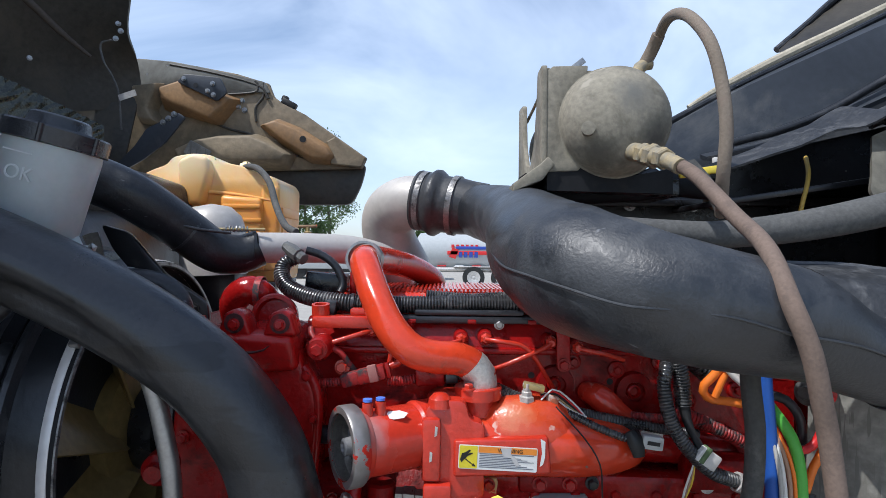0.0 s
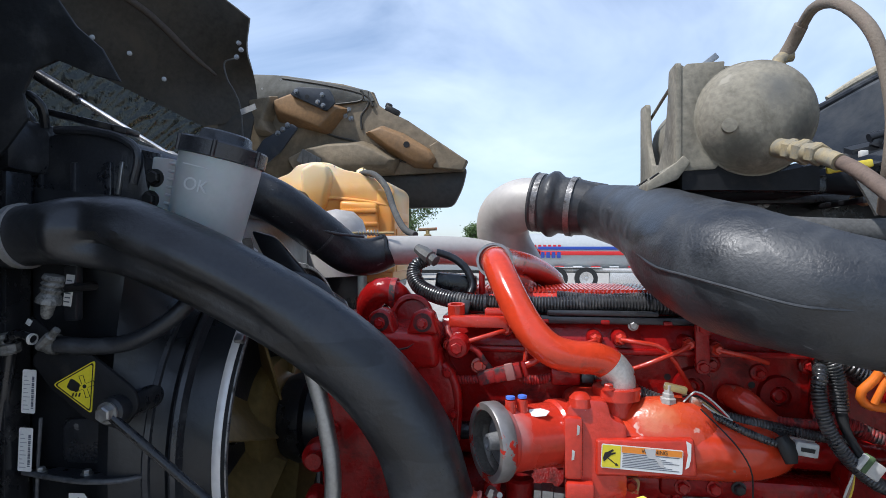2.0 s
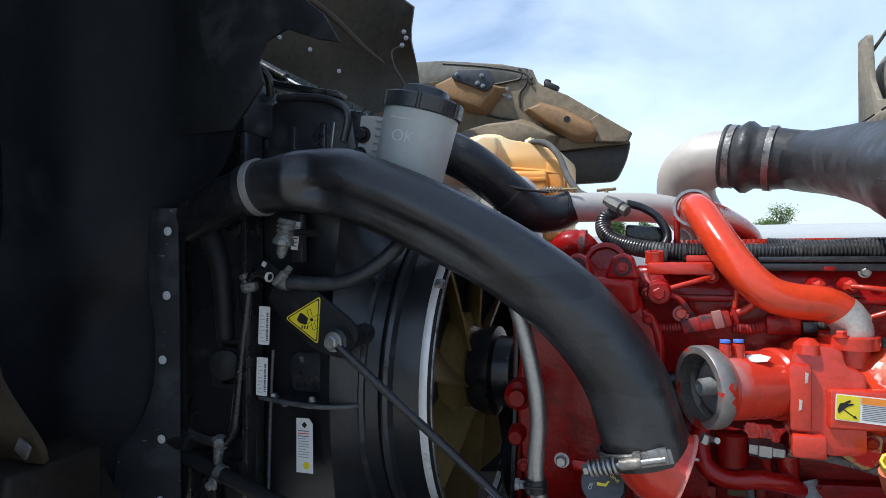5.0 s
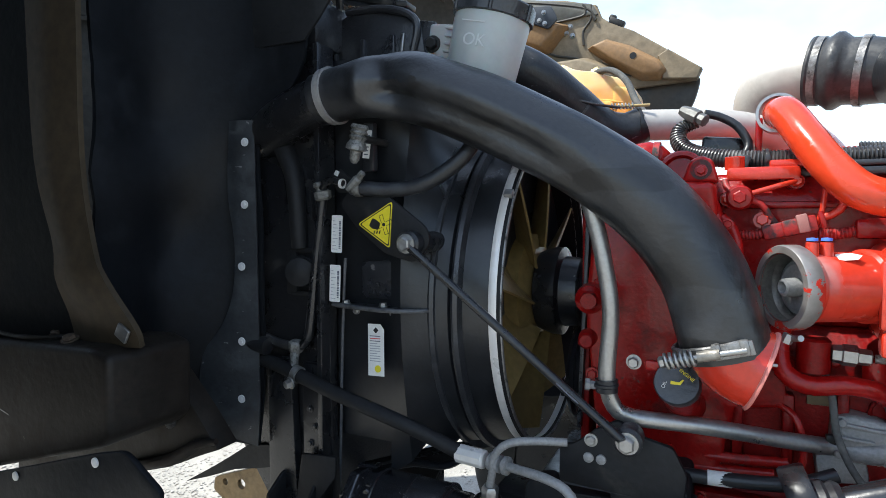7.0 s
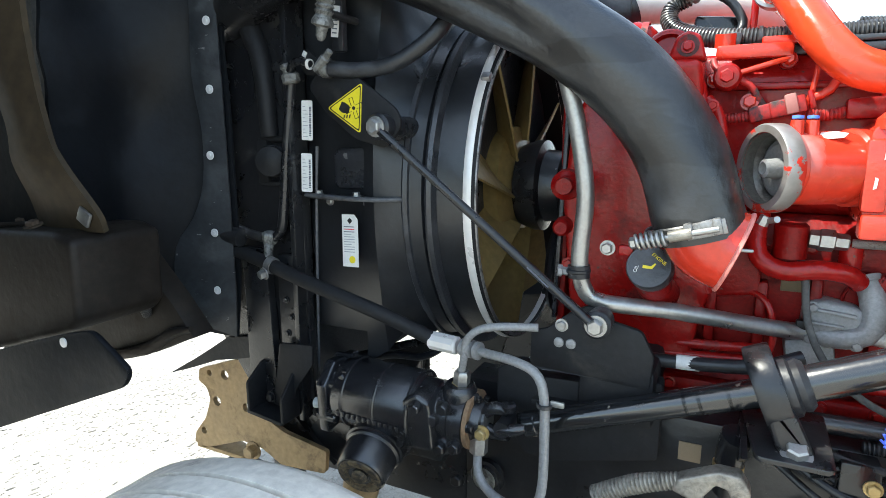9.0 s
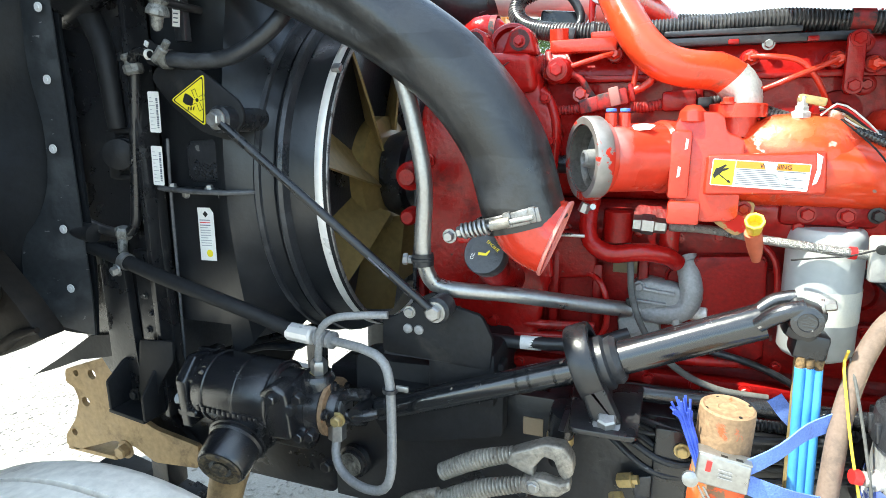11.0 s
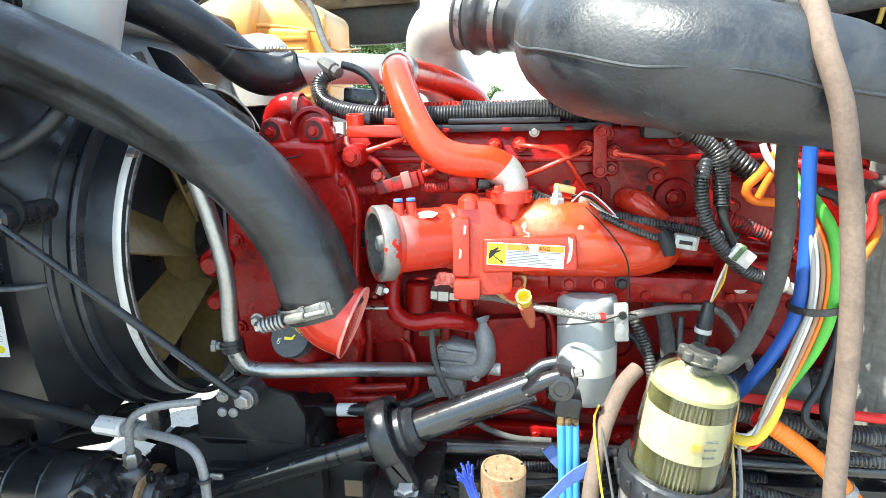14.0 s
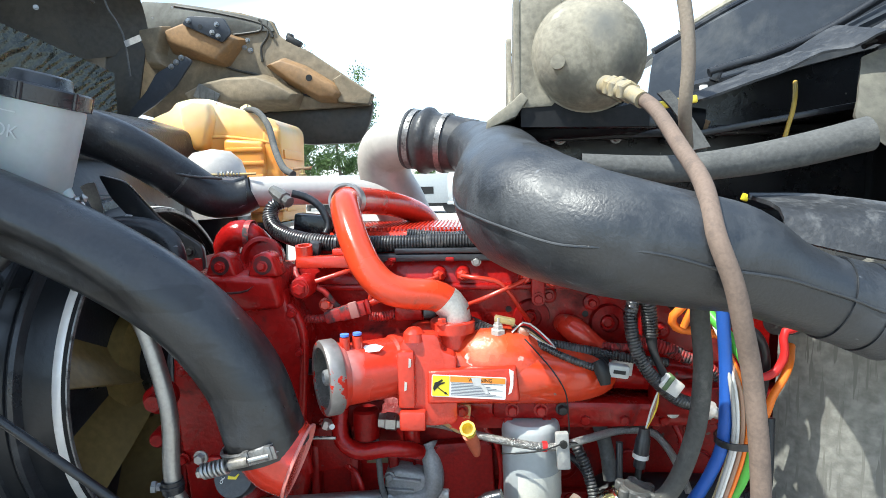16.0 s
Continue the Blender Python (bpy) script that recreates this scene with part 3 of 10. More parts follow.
part("stripe", box((4.75, 26.66, 1.62), (9.0, 0.05, 0.17), bevel=0.01), RED_INK, tanker, "red painted stripe")
part("stripe", box((4.95, 26.685, 1.85), (8.6, 0.05, 0.14), bevel=0.01), BLUE_INK, tanker, "blue painted stripe")
part("marker", box((0.55, 26.66, 1.60), (0.30, 0.05, 0.45), turn=(0, 18, 0)), RED_INK, tanker, "red sign shape")
for i in range(4):
    part("letter_bar", box((0.85 + i * 0.24, 26.655, 1.54), (0.16, 0.05, 0.26)), BLUE_INK, tanker, "plain blue lettering bar")
for i in range(6):
    part("letter_bar", box((0.5 + i * 0.22, 26.69, 1.93), (0.13, 0.05, 0.14)), RED_INK, tanker, "plain red lettering bar")
for i in range(14):
    part("reflector", box((-0.8 + i * 0.8, 26.75, 1.02), (0.4, 0.05, 0.06)), RED_INK if i % 2 else PAPER, tanker)
part("frame", box((4.5, 27.3, 0.82), (11.5, 0.9, 0.14), bevel=0.02), WHITE_PAINT, tanker)
part("pipe", rod((-0.6, 26.7, 0.86), (10.4, 26.7, 0.86), 0.09), ALU, tanker)
part("mudguard", box((2.0, 26.7, 0.98), (2.9, 0.5, 0.05), bevel=0.02), ALU, tanker)
for wx in (1.45, 2.75):
    whl = part("wheel", lathe((wx, 26.35, 0.5), (0, 1, 0), [(0, 0.30), (0, 0.5), (0.28, 0.5), (0.28, 0.3)], 32), TYRE, tanker)
    part("rim", lathe((wx, 26.33, 0.5), (0, 1, 0), [(0.0, 0.0), (0.06, 0.1), (0.03, 0.12), (0.0, 0.3), (0.05, 0.3)], 24), ALU, whl)
part("locker", box((4.6, 26.7, 0.45), (1.6, 0.5, 0.62), bevel=0.03), WHITE_PAINT, tanker)
part("locker_door", box((4.6, 26.44, 0.45), (1.5, 0.02, 0.55), bevel=0.008), ALU, tanker)
van = thing("box_trailer", "plain white box trailer far across the yard", "trailer", at=(-5, 34, 0))
part("body", box((-5.2, 35, 1.45), (9.5, 2.4, 1.7), bevel=0.04), WHITE_PAINT, van)
part("underframe", box((-5.2, 35, 0.5), (9.2, 2.0, 0.16)), BLACK_PAINT, van)
for wx in (-8.4, -7.1, -1.4):
    part("wheel", lathe((wx, 33.9, 0.48), (0, 1, 0), [(0, 0.0), (0, 0.48), (0.26, 0.48), (0.26, 0)], 24), TYRE, van)
part("letter_bar", box((-3.2, 33.79, 1.35), (1.6, 0.02, 0.42)), INK, van, "plain dark lettering bar")
part("blue_strip", box((-6.8, 33.79, 1.35), (1.2, 0.02, 0.34)), BLUE_INK, van)

LEAF = material("sunlit leaf", (0.085, 0.14, 0.035), 0.6, var=0.4, scale=0.6, grain=7, bump=0.0)
BARK = material("grey bark", (0.13, 0.11, 0.09), 0.9, var=0.3, scale=5, grain=30, bump=0.8)


def tree(x, y, height, spread, seed):
    rg = random.Random(seed)
    t = thing("tree", "leafy green deciduous tree behind the yard", "tree", at=(x, y, 0), group="trees behind the yard")
    trunk = tube([(x, y, 0), (x + .1, y, height * .3), (x - .1, y, height * .6), (x, y, height * .92)], [.16, .13, .08, .02], 8, step=0.6)
    tips = []
    for i in range(16):
        h = height * rg.uniform(.22, .85)
        a = rg.uniform(0, 6.28)
        ln = spread * rg.uniform(.5, 1) * (1.15 - h / height * .8)
        e = V(x + math.cos(a) * ln, y + math.sin(a) * ln, h + ln * .6)
        tube([(x, y, h), tuple(V(x, y, h).lerp(e, .5) + V(0, 0, -.1)), tuple(e)], [.06, .035, .012], 6, step=0.4, bm=trunk)
        tips += [V(x, y, h).lerp(e, k) for k in (.55, .8, 1)]
    part("trunk", trunk, BARK, t)
    vs, fs = [], []
    for tip in tips + [V(x, y, height * .95), V(x, y, height)]:
        for k in range(130):
            c = tip + V(rg.gauss(0, .36), rg.gauss(0, .36), rg.gauss(0, .30)) * spread * .42
            s = rg.uniform(.05, .13)
            u = V(rg.gauss(0, 1), rg.gauss(0, 1), rg.gauss(0, 1)).normalized()
            w = u.orthogonal().normalized()
            b = len(vs)
            vs += [c - u * s, c + w * s * .5, c + u * s, c - w * s * .5]
            fs.append((b, b + 1, b + 2, b + 3))
    me = bpy.data.meshes.new("crown")
    me.from_pydata(vs, [], fs)
    me.materials.append(LEAF)
    crown = new("crown", me)
    crown.parent = t
    crown.matrix_parent_inverse = t.matrix_world.inverted()
    return t


for i, (tx, ty, th, ts) in enumerate(((-11.6, 40, 7.0, 2.3), (-9.6, 41, 7.5, 2.0), (-12.9, 43, 11.5, 2.6), (-9.0, 46, 10.5, 2.4), (-15.5, 45, 9.5, 3.0),
                                      (-5.0, 60, 4.4, 1.6), (-2.6, 64, 4.2, 1.6), (3.5, 66, 4.6, 2.0), (9.0, 60, 5.0, 2.2))):
    tree(tx, ty, th, ts, i + 3)

# ---- engine ----
engine = thing("engine", "red-painted six-cylinder diesel truck engine with chipped paint", "engine", at=(0.1, 1.2, 0.75))
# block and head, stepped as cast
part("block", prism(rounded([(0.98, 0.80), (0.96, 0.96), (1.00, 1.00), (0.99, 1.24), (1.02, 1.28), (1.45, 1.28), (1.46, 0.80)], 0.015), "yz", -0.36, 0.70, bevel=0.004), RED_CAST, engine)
part("cylinder_head", prism(rounded([(1.045, 1.28), (1.03, 1.33), (1.03, 1.50), (1.05, 1.545), (1.42, 1.545), (1.43, 1.28)], 0.012), "yz", -0.24, 0.66, bevel=0.003), RED, engine)
valve_cover = part("valve_cover", prism(rounded([(1.10, 1.545), (1.115, 1.575), (1.14, 1.588), (1.38, 1.588), (1.40, 1.545)], 0.012), "yz", -0.20, 0.62, bevel=0.004), RED_BRIGHT, engine)
fins = bmesh.new()
for i in range(92):
    box((-0.19 + i * 0.0087, 1.26, 1.590), (0.0042, 0.25 - 0.02 * (i % 23 == 0), 0.007), bm=fins)
part("fin_field", fins, RED_BRIGHT, valve_cover, "fine cast cooling fins")
part("gasket_rail", box((0.21, 1.075, 1.552), (0.86, 0.03, 0.016), bevel=0.003), RED, engine)
part("oil_pan", prism(rounded([(1.02, 0.55), (1.00, 0.80), (1.44, 0.80), (1.42, 0.55)], 0.03), "yz", -0.34, 0.66, bevel=0.01), RED_CAST, engine)

# front gear cover
def soft_box(outline, plane, lo, hi, bevel, segments=4):
    """A cast form: an outline pulled to a depth with well-rounded edges."""
    own = prism(outline, plane, lo, hi)
    bmesh.ops.bevel(own, geom=list(own.edges), offset=bevel, segments=segments, affect="EDGES", profile=0.5)
    return own


fc = soft_box([(-0.425, 1.02), (-0.452, 1.30), (-0.44, 1.44), (-0.40, 1.50), (-0.232, 1.50), (-0.222, 1.462), (-0.206, 1.440), (-0.197, 1.40), (-0.205, 1.28), (-0.198, 1.15), (-0.225, 1.02)], "xz", 0.948, 1.36, 0.010)
gear_cover = part("front_cover", fc, RED, engine)
part("cover_flange", tube([(-0.226, 0.958, 1.468), (-0.209, 0.955, 1.446), (-0.199, 0.954, 1.40), (-0.206, 0.954, 1.30), (-0.210, 0.956, 1.22), (-0.202, 0.958, 1.15)], 0.0085, 12), RED, gear_cover)
crown_box = part("cover_crown", soft_box([(-0.402, 1.452), (-0.392, 1.543), (-0.236, 1.538), (-0.230, 1.466)], "xz", 0.916, 1.05, 0.013, 5), RED, gear_cover, "grimy top box of the front cover")
for v in crown_box.data.vertices:
    # the top slopes back and its lower lip runs out into the cover
    if v.co.y < 0.95:
        v.co.z -= 0.012 * (v.co.z > 1.50)
        v.co.y += 0.014 * (v.co.z < 1.49)
part("crown_grime", tube([(-0.345, 0.909, 1.505), (-0.32, 0.9075, 1.500), (-0.285, 0.9075, 1.503), (-0.27, 0.9085, 1.512)], [0.0008, 0.0022, 0.002, 0.0006], 8), GRIMY_RED, crown_box, "dark grime streak")
for bx, by in ((-0.334, 0.925), (-0.258, 0.925)):
    ear = part("bolt_ear", soft_box([(bx - 0.030, 1.525), (bx - 0.017, 1.562), (bx, 1.570), (bx + 0.017, 1.562), (bx + 0.028, 1.525)], "xz", by, by + 0.05, 0.006, 3), RED, gear_cover)
    part("chipped_ring", lathe((bx, by - 0.0005, 1.546), (0, -1, 0), [(0, 0.006), (0, 0.0165), (0.0012, 0.0165), (0.0012, 0.006)], 28), GRIMY_RED, ear, "chipped grime ring round the bolt")
    bolt(ear, (bx, by - 0.001, 1.544), (0, -1, 0.1), RED, 0.0075, 0.008)
for bx, by, bz, br_ in ((-0.200, 0.945, 1.500, 0.011), (-0.217, 0.944, 1.456, 0.007), (-0.205, 0.942, 1.385, 0.006), (-0.205, 0.942, 1.25, 0.008), (-0.425, 0.944, 1.35, 0.009), (-0.435, 0.944, 1.18, 0.009), (-0.30, 0.944, 1.06, 0.009)):
    bolt(gear_cover, (bx, by, bz), (0, -1, 0), RED, br_, 0.008)
part("corner_boss", lathe((-0.200, 0.99, 1.500), (0, -1, 0), [(0, 0.022), (0.040, 0.020), (0.044, 0.017), (0.044, 0)], 24), RED, gear_cover)
part("seal_strip", box((-0.455, 1.0, 1.28), (0.008, 0.09, 0.42), (0, 2, 0), 0.002), PLASTIC, gear_cover)
part("front_plate", prism(rounded([(0.97, 1.0), (0.97, 1.54), (1.38, 1.54), (1.38, 1.0)], 0.03), "yz", -0.462, -0.446, bevel=0.004), RED_CAST, engine)
part("crank_pulley", lathe((-0.52, 1.185, 1.12), (1, 0, 0), [(0, 0.0), (0, 0.10), (0.008, 0.105), (0.014, 0.098), (0.020, 0.105), (0.026, 0.098), (0.032, 0.105), (0.05, 0.105), (0.05, 0)], 40), BLACK_PAINT, engine)
part("fan_pulley", lathe((-0.51, 1.185, 1.30), (1, 0, 0), [(0, 0.0), (0, 0.075), (0.008, 0.08), (0.014, 0.074), (0.020, 0.08), (0.04, 0.08), (0.05, 0)], 36), BLACK_PAINT, engine)
# intake throttle and manifold
TY, TZ = 0.905, 1.362
TAX, TB = V(0.866, 0.5, 0).normalized(), V(-0.145, 0.864, 1.363)
RED_SPRAYED = material("orange-red enamel with grey overspray", (0.55, 0.036, 0.017), 0.26, var=0.16, scale=6, grain=90, bump=0.2, dirt=(0.40, 0.28, 0.23), dirt_at=(0.66, 0.69), coat=0.2)
wear_or_glare_film(RED_SPRAYED, TB + TAX * 0.040 + V(0.0, -0.030, 0.022), 0.040, (0.36, 0.28, 0.27), 0.5, 0.3)
throttle = part("throttle_body", lathe(TB + TAX * 0.004, TAX, [(0.0, 0.050), (0.0, 0.058), (0.012, 0.060), (0.030, 0.056), (0.034, 0.052), (0.12, 0.052), (0.125, 0.056), (0.17, 0.056), (0.17, 0.0)], 40), RED_SPRAYED, engine)
bore = lathe(TB + TAX * 0.002, TAX, [(0.0, 0.0498), (0.0, 0.0505), (0.018, 0.0500), (0.022, 0.047), (0.030, 0.045), (0.030, 0.0)], 40)
bmesh.ops.reverse_faces(bore, faces=bore.faces)
GRIME = material("grimy bare throttle metal", (0.15, 0.146, 0.135), 0.42, 0.5, var=0.3, scale=20, grain=160, bump=0.4, dirt=(0.05, 0.045, 0.04), dirt_at=(0.5, 0.75))
part("bore", bore, GRIME, throttle, "bare aluminium throttle bore")
part("hub", lathe(TB + TAX * 0.031, -TAX, [(0, 0.040), (0.004, 0.040), (0.006, 0.034), (0.004, 0.030), (0.004, 0.015), (0.026, 0.013), (0.028, 0.009), (0.016, 0.007), (0.016, 0)], 32), GREY_PAINT, throttle, "grimy throttle boss")
part("clamp_band", lathe(TB, TAX, [(0, 0.0515), (0, 0.0615), (0.003, 0.0635), (0.023, 0.0635), (0.026, 0.0615), (0.026, 0.0565)], 48), material("flaking silver band paint", (0.25, 0.235, 0.225), 0.42, 0.5, var=0.3, scale=12, dirt=(0.55, 0.03, 0.015), dirt_at=(0.56, 0.58)), throttle, "flaking silver clamp band")
part("clamp_screw", rod((-0.130, 0.85, 1.290), (-0.120, 0.825, 1.296), 0.0045), STEEL, throttle)
part("clamp_nut", lathe((-0.132, 0.848, 1.297), (-0.4, 0, -1), [(0, 0.008), (0.014, 0.008), (0.014, 0)], 6), STEEL, throttle)
for ox in (0.0, 0.016):
    pst = part("sensor_post", lathe((-0.105 + ox * 1.2, 0.872 + ox * 0.6, 1.395), (0, 0, 1), [(0, 0.010), (0.035, 0.0085), (0.038, 0)], 18), RED_BRIGHT, throttle)
    part("plug", lathe((-0.105 + ox * 1.2, 0.872 + ox * 0.6, 1.4325), (0, 0, 1), [(0, 0.0075), (0.004, 0.0075), (0.005, 0)], 18), BLUE_CAP, pst, "blue plastic plug")
body = prism(rounded([(-0.015, 1.285), (-0.015, 1.42), (0.01, 1.432), (0.05, 1.43), (0.055, 1.40), (0.08, 1.395), (0.08, 1.275), (0.03, 1.27)], 0.012), "xz", 0.888, 0.995, bevel=0.003)
manifold = part("intake_manifold", body, RED_BRIGHT, engine)
plen = tube([(0.04, 0.945, 1.345), (0.12, 0.945, 1.348), (0.20, 0.945, 1.348), (0.25, 0.95, 1.343), (0.30, 0.957, 1.339), (0.335, 0.970, 1.335), (0.355, 0.985, 1.332)], [0.052, 0.056, 0.056, 0.053, 0.046, 0.036, 0.018], 28)
# Sunlit red on the plenum, plain darker RED on its shaded tail.
part("plenum", plen, SUNLIT_RED, manifold)
part("plenum_tail", tube([(0.33, 0.992, 1.333), (0.46, 0.99, 1.328), (0.56, 0.995, 1.32)], 0.030, 22), RED, manifold)
dome = lathe((0.155, 0.935, 1.355), (0.0, -0.1, 1), [(0.0, 0.085), (0.03, 0.080), (0.055, 0.062), (0.070, 0.036), (0.074, 0.0)], 36)
for v in dome.verts:
    v.co.x = 0.155 + (v.co.x - 0.155) * 1.15
    v.co.y = 0.94 + (v.co.y - 0.935) * 0.62
part("dome", dome, WORN_GLARE_DOME, manifold, "dome worn to pale primer, with painted-in sun glare")
part("label_plate", soft_box([(0.030, 1.312), (0.031, 1.370), (0.180, 1.378), (0.186, 1.318)], "xz", 0.8785, 0.94, 0.005, 3), RED_BRIGHT, manifold)
part("runner", prism(rounded([(0.08, 1.24), (0.06, 1.30), (0.54, 1.29), (0.55, 1.25)], 0.02), "xz", 0.94, 1.02, bevel=0.01), RED, manifold)
for i in range(7):
    bolt(manifold, (0.10 + i * 0.068, 0.942, 1.262), (0, -1, 0), RED, 0.009, 0.008)
part("bolt_flange", lathe((0.072, 0.945, 1.395), (0, 0, 1), [(0, 0.028), (0.028, 0.028), (0.028, 0.040), (0.046, 0.040), (0.048, 0.038), (0.048, 0)], 32), RED_BRIGHT, manifold)
bolt(manifold, (0.055, 0.915, 1.443), (0, 0, 1), RED_BRIGHT, 0.008, 0.007)
# crossover pipe, in the sunlit copy of the engine red
xp = part("crossover_pipe", tube([(0.076, 0.947, 1.435), (0.074, 0.945, 1.462), (0.045, 0.938, 1.487), (-0.005, 0.925, 1.494), (-0.042, 0.920, 1.507), (-0.075, 0.930, 1.540), (-0.105, 0.965, 1.590), (-0.130, 1.02, 1.640), (-0.138, 1.075, 1.652)], 0.0275, 26), SUNLIT_RED, engine, "glossy red crossover pipe, coloured orange for the sun")
part("bare_end", tube([(0.0762, 0.947, 1.437), (0.0742, 0.945, 1.462), (0.058, 0.941, 1.480)], 0.0281, 26, cap=False), ALU, xp, "bare unpainted pipe end")
part("coupling", lathe((-0.140, 1.085, 1.652), (0.12, 1, -0.05), [(-0.012, 0.03), (-0.012, 0.035), (0.014, 0.035), (0.014, 0.03)], 32), STEEL, xp)
part("pipe_tail", tube([(-0.137, 1.08, 1.652), (-0.115, 1.18, 1.648), (-0.07, 1.29, 1.635), (-0.02, 1.38, 1.605), (0.0, 1.42, 1.57)], 0.028, 22), RED_BRIGHT, xp)

# ---- charge-air boot ----
boot_path = [(-1.00, 0.765, 1.655), (-0.905, 0.760, 1.688), (-0.84, 0.762, 1.697), (-0.765, 0.765, 1.698), (-0.65, 0.775, 1.672), (-0.50, 0.785, 1.603), (-0.385, 0.79, 1.535), (-0.305, 0.795, 1.466), (-0.249, 0.80, 1.385), (-0.221, 0.80, 1.300), (-0.212, 0.80, 1.268)]
boot_skin = tube(boot_path[1:], [0.048, 0.050, 0.056, 0.060, 0.060, 0.060, 0.060, 0.061, 0.0615, 0.0615], 48, step=0.006)
for v in boot_skin.verts:
    # kinked where it sags over the radiator, slightly lumpy elsewhere
    fold = math.exp(-((v.co.x + 0.745 + 0.35 * (v.co.z - 1.70)) / 0.032) ** 2)
    front = max(0.0, (0.775 - v.co.y) / 0.06)
    v.co.y += 0.018 * fold * front - 0.010 * front * math.exp(-((v.co.x + 0.79) / 0.02) ** 2)
    v.co.z += 0.007 * math.exp(-((v.co.x + 0.70) / 0.05) ** 2) * (1 if v.co.z > 1.69 else 0.2)
    v.co += V(0, -1, 0.4) * 0.0045 * noise.noise(v.co * 11)
BOOT_AXIS = [q for q, _ in resample(catmull(boot_path[1:]), 700)[0]]
for v in boot_skin.verts:
    # a long crease under a rounded ridge, where the hose has been squeezed flat
    c = min(BOOT_AXIS, key=lambda q: (q - v.co).length_squared)
    r = v.co - c
    a = math.atan2(r.z, -r.y)
    w = max(0.0, min(1.0, (v.co.x + 0.80) / 0.06)) * max(0.0, min(1.0, (-0.36 - v.co.x) / 0.12))
    v.co += r.normalized() * w * (0.005 * math.exp(-((a - 0.15) / 0.22) ** 2) - 0.016 * math.exp(-((a + 0.42) / 0.30) ** 2))
boot = thing("charge_air_boot", "long scuffed black rubber charge-air hose over the engine front", "hose", boot_skin, BOOT_RUBBER)
part("clamp", lathe((-0.885, 0.7605, 1.692), (0.97, 0, 0.12), [(0, 0.049), (0, 0.0522), (0.014, 0.0532), (0.014, 0.049)], 36), BAND, boot, "worn steel band clamp")
part("stub", tube([(-1.09, 0.80, 1.630), (-1.02, 0.775, 1.652), (-0.95, 0.762, 1.674), (-0.88, 0.76, 1.692)], 0.045, 28), BLACK_PAINT, boot)
CX = V(0.30, 0, -0.954)
part("clamp", lathe(V(-0.2265, 0.80, 1.294), CX, [(0, 0.0605), (0, 0.0645), (0.002, 0.0660), (0.006, 0.0652), (0.013, 0.0652), (0.017, 0.0660), (0.019, 0.0645), (0.019, 0.0605)], 48), GUNMETAL, boot, "wide steel band clamp with spring bolt")
part("clamp_bolt", rod((-0.297, 0.733, 1.264), (-0.190, 0.733, 1.291), 0.0042, 12), STEEL, boot)
part("spring", tube([V(-0.292, 0.733, 1.2655) + V(0.97, 0, 0.243) * (0.040 * i / 48) + V(-0.243 * math.sin(i * math.pi / 4), math.cos(i * math.pi / 4), 0.97 * math.sin(i * math.pi / 4)) * 0.0098 for i in range(49)], 0.0026, 8, step=0.003), STEEL, boot, "coiled clamp spring")
part("spring_nut", lathe((-0.300, 0.733, 1.263), (0.97, 0, 0.243), [(0, 0.006), (0.002, 0.0085), (0.008, 0.0085), (0.009, 0.006)], 6), STEEL, boot)
part("clamp_sleeve", rod((-0.250, 0.733, 1.276), (-0.222, 0.733, 1.283), 0.0078, 14), CLAMP_METAL, boot)
for lx, lz in ((-0.226, 1.285), (-0.192, 1.294)):
    part("clamp_lug", box((lx, 0.737, lz), (0.012, 0.012, 0.022), (0, -14, 0), 0.003), GUNMETAL, boot)
part("lug_plate", box((-0.205, 0.7355, 1.289), (0.050, 0.004, 0.020), (0, -16, 0), 0.0015), GUNMETAL, boot)
elbow = thing("red_elbow", "red-painted pipe elbow with a pale rubber lip", "pipe", tube([(-0.214, 0.80, 1.295), (-0.209, 0.80, 1.276), (-0.201, 0.80, 1.264), (-0.188, 0.801, 1.256), (-0.171, 0.802, 1.250)], [0.0575, 0.058, 0.0575, 0.057, 0.0575], 40, step=0.005), RED_BRIGHT)
part("lip", lathe((-0.171, 0.802, 1.250), (0.93, 0, -0.36), [(-0.003, 0.056), (0, 0.0600), (0.003, 0.0605), (0.004, 0.0590), (0.001, 0.0565), (-0.012, 0.0555)], 44), flat_material("pale lip rubber", (0.60, 0.20, 0.17), 0.5), elbow)
# ---- cooling pack ----
radiator = thing("radiator", "tall black radiator with side channels and dusty core", "radiator", at=(-1.0, 1.3, 0.86))
part("core", box((-1.005, 1.37, 1.34), (0.07, 1.12, 0.98), bevel=0.004), PLASTIC, radiator)
part("top_tank", box((-1.0, 1.32, 1.855), (0.11, 1.04, 0.10), bevel=0.02), PLASTIC, radiator)
part("side_channel", prism([(-1.07, 0.86), (-1.17, 1.0), (-1.17, 1.80), (-0.93, 1.80), (-0.91, 0.84)], "xz", 0.795, 0.815, bevel=0.003), BLACK_PAINT, radiator)
part("side_rail", box((-0.925, 0.795, 1.32), (0.012, 0.05, 0.96), bevel=0.002), BLACK_PAINT, radiator)

shroud = thing("fan_shroud", "black moulded fan shroud with a steel-edged ring", "fan shroud", at=(-0.75, 1.19, 0.95))
RX, RY, RZ, RR = -0.59, 1.185, 1.300, 0.330
ns = 64


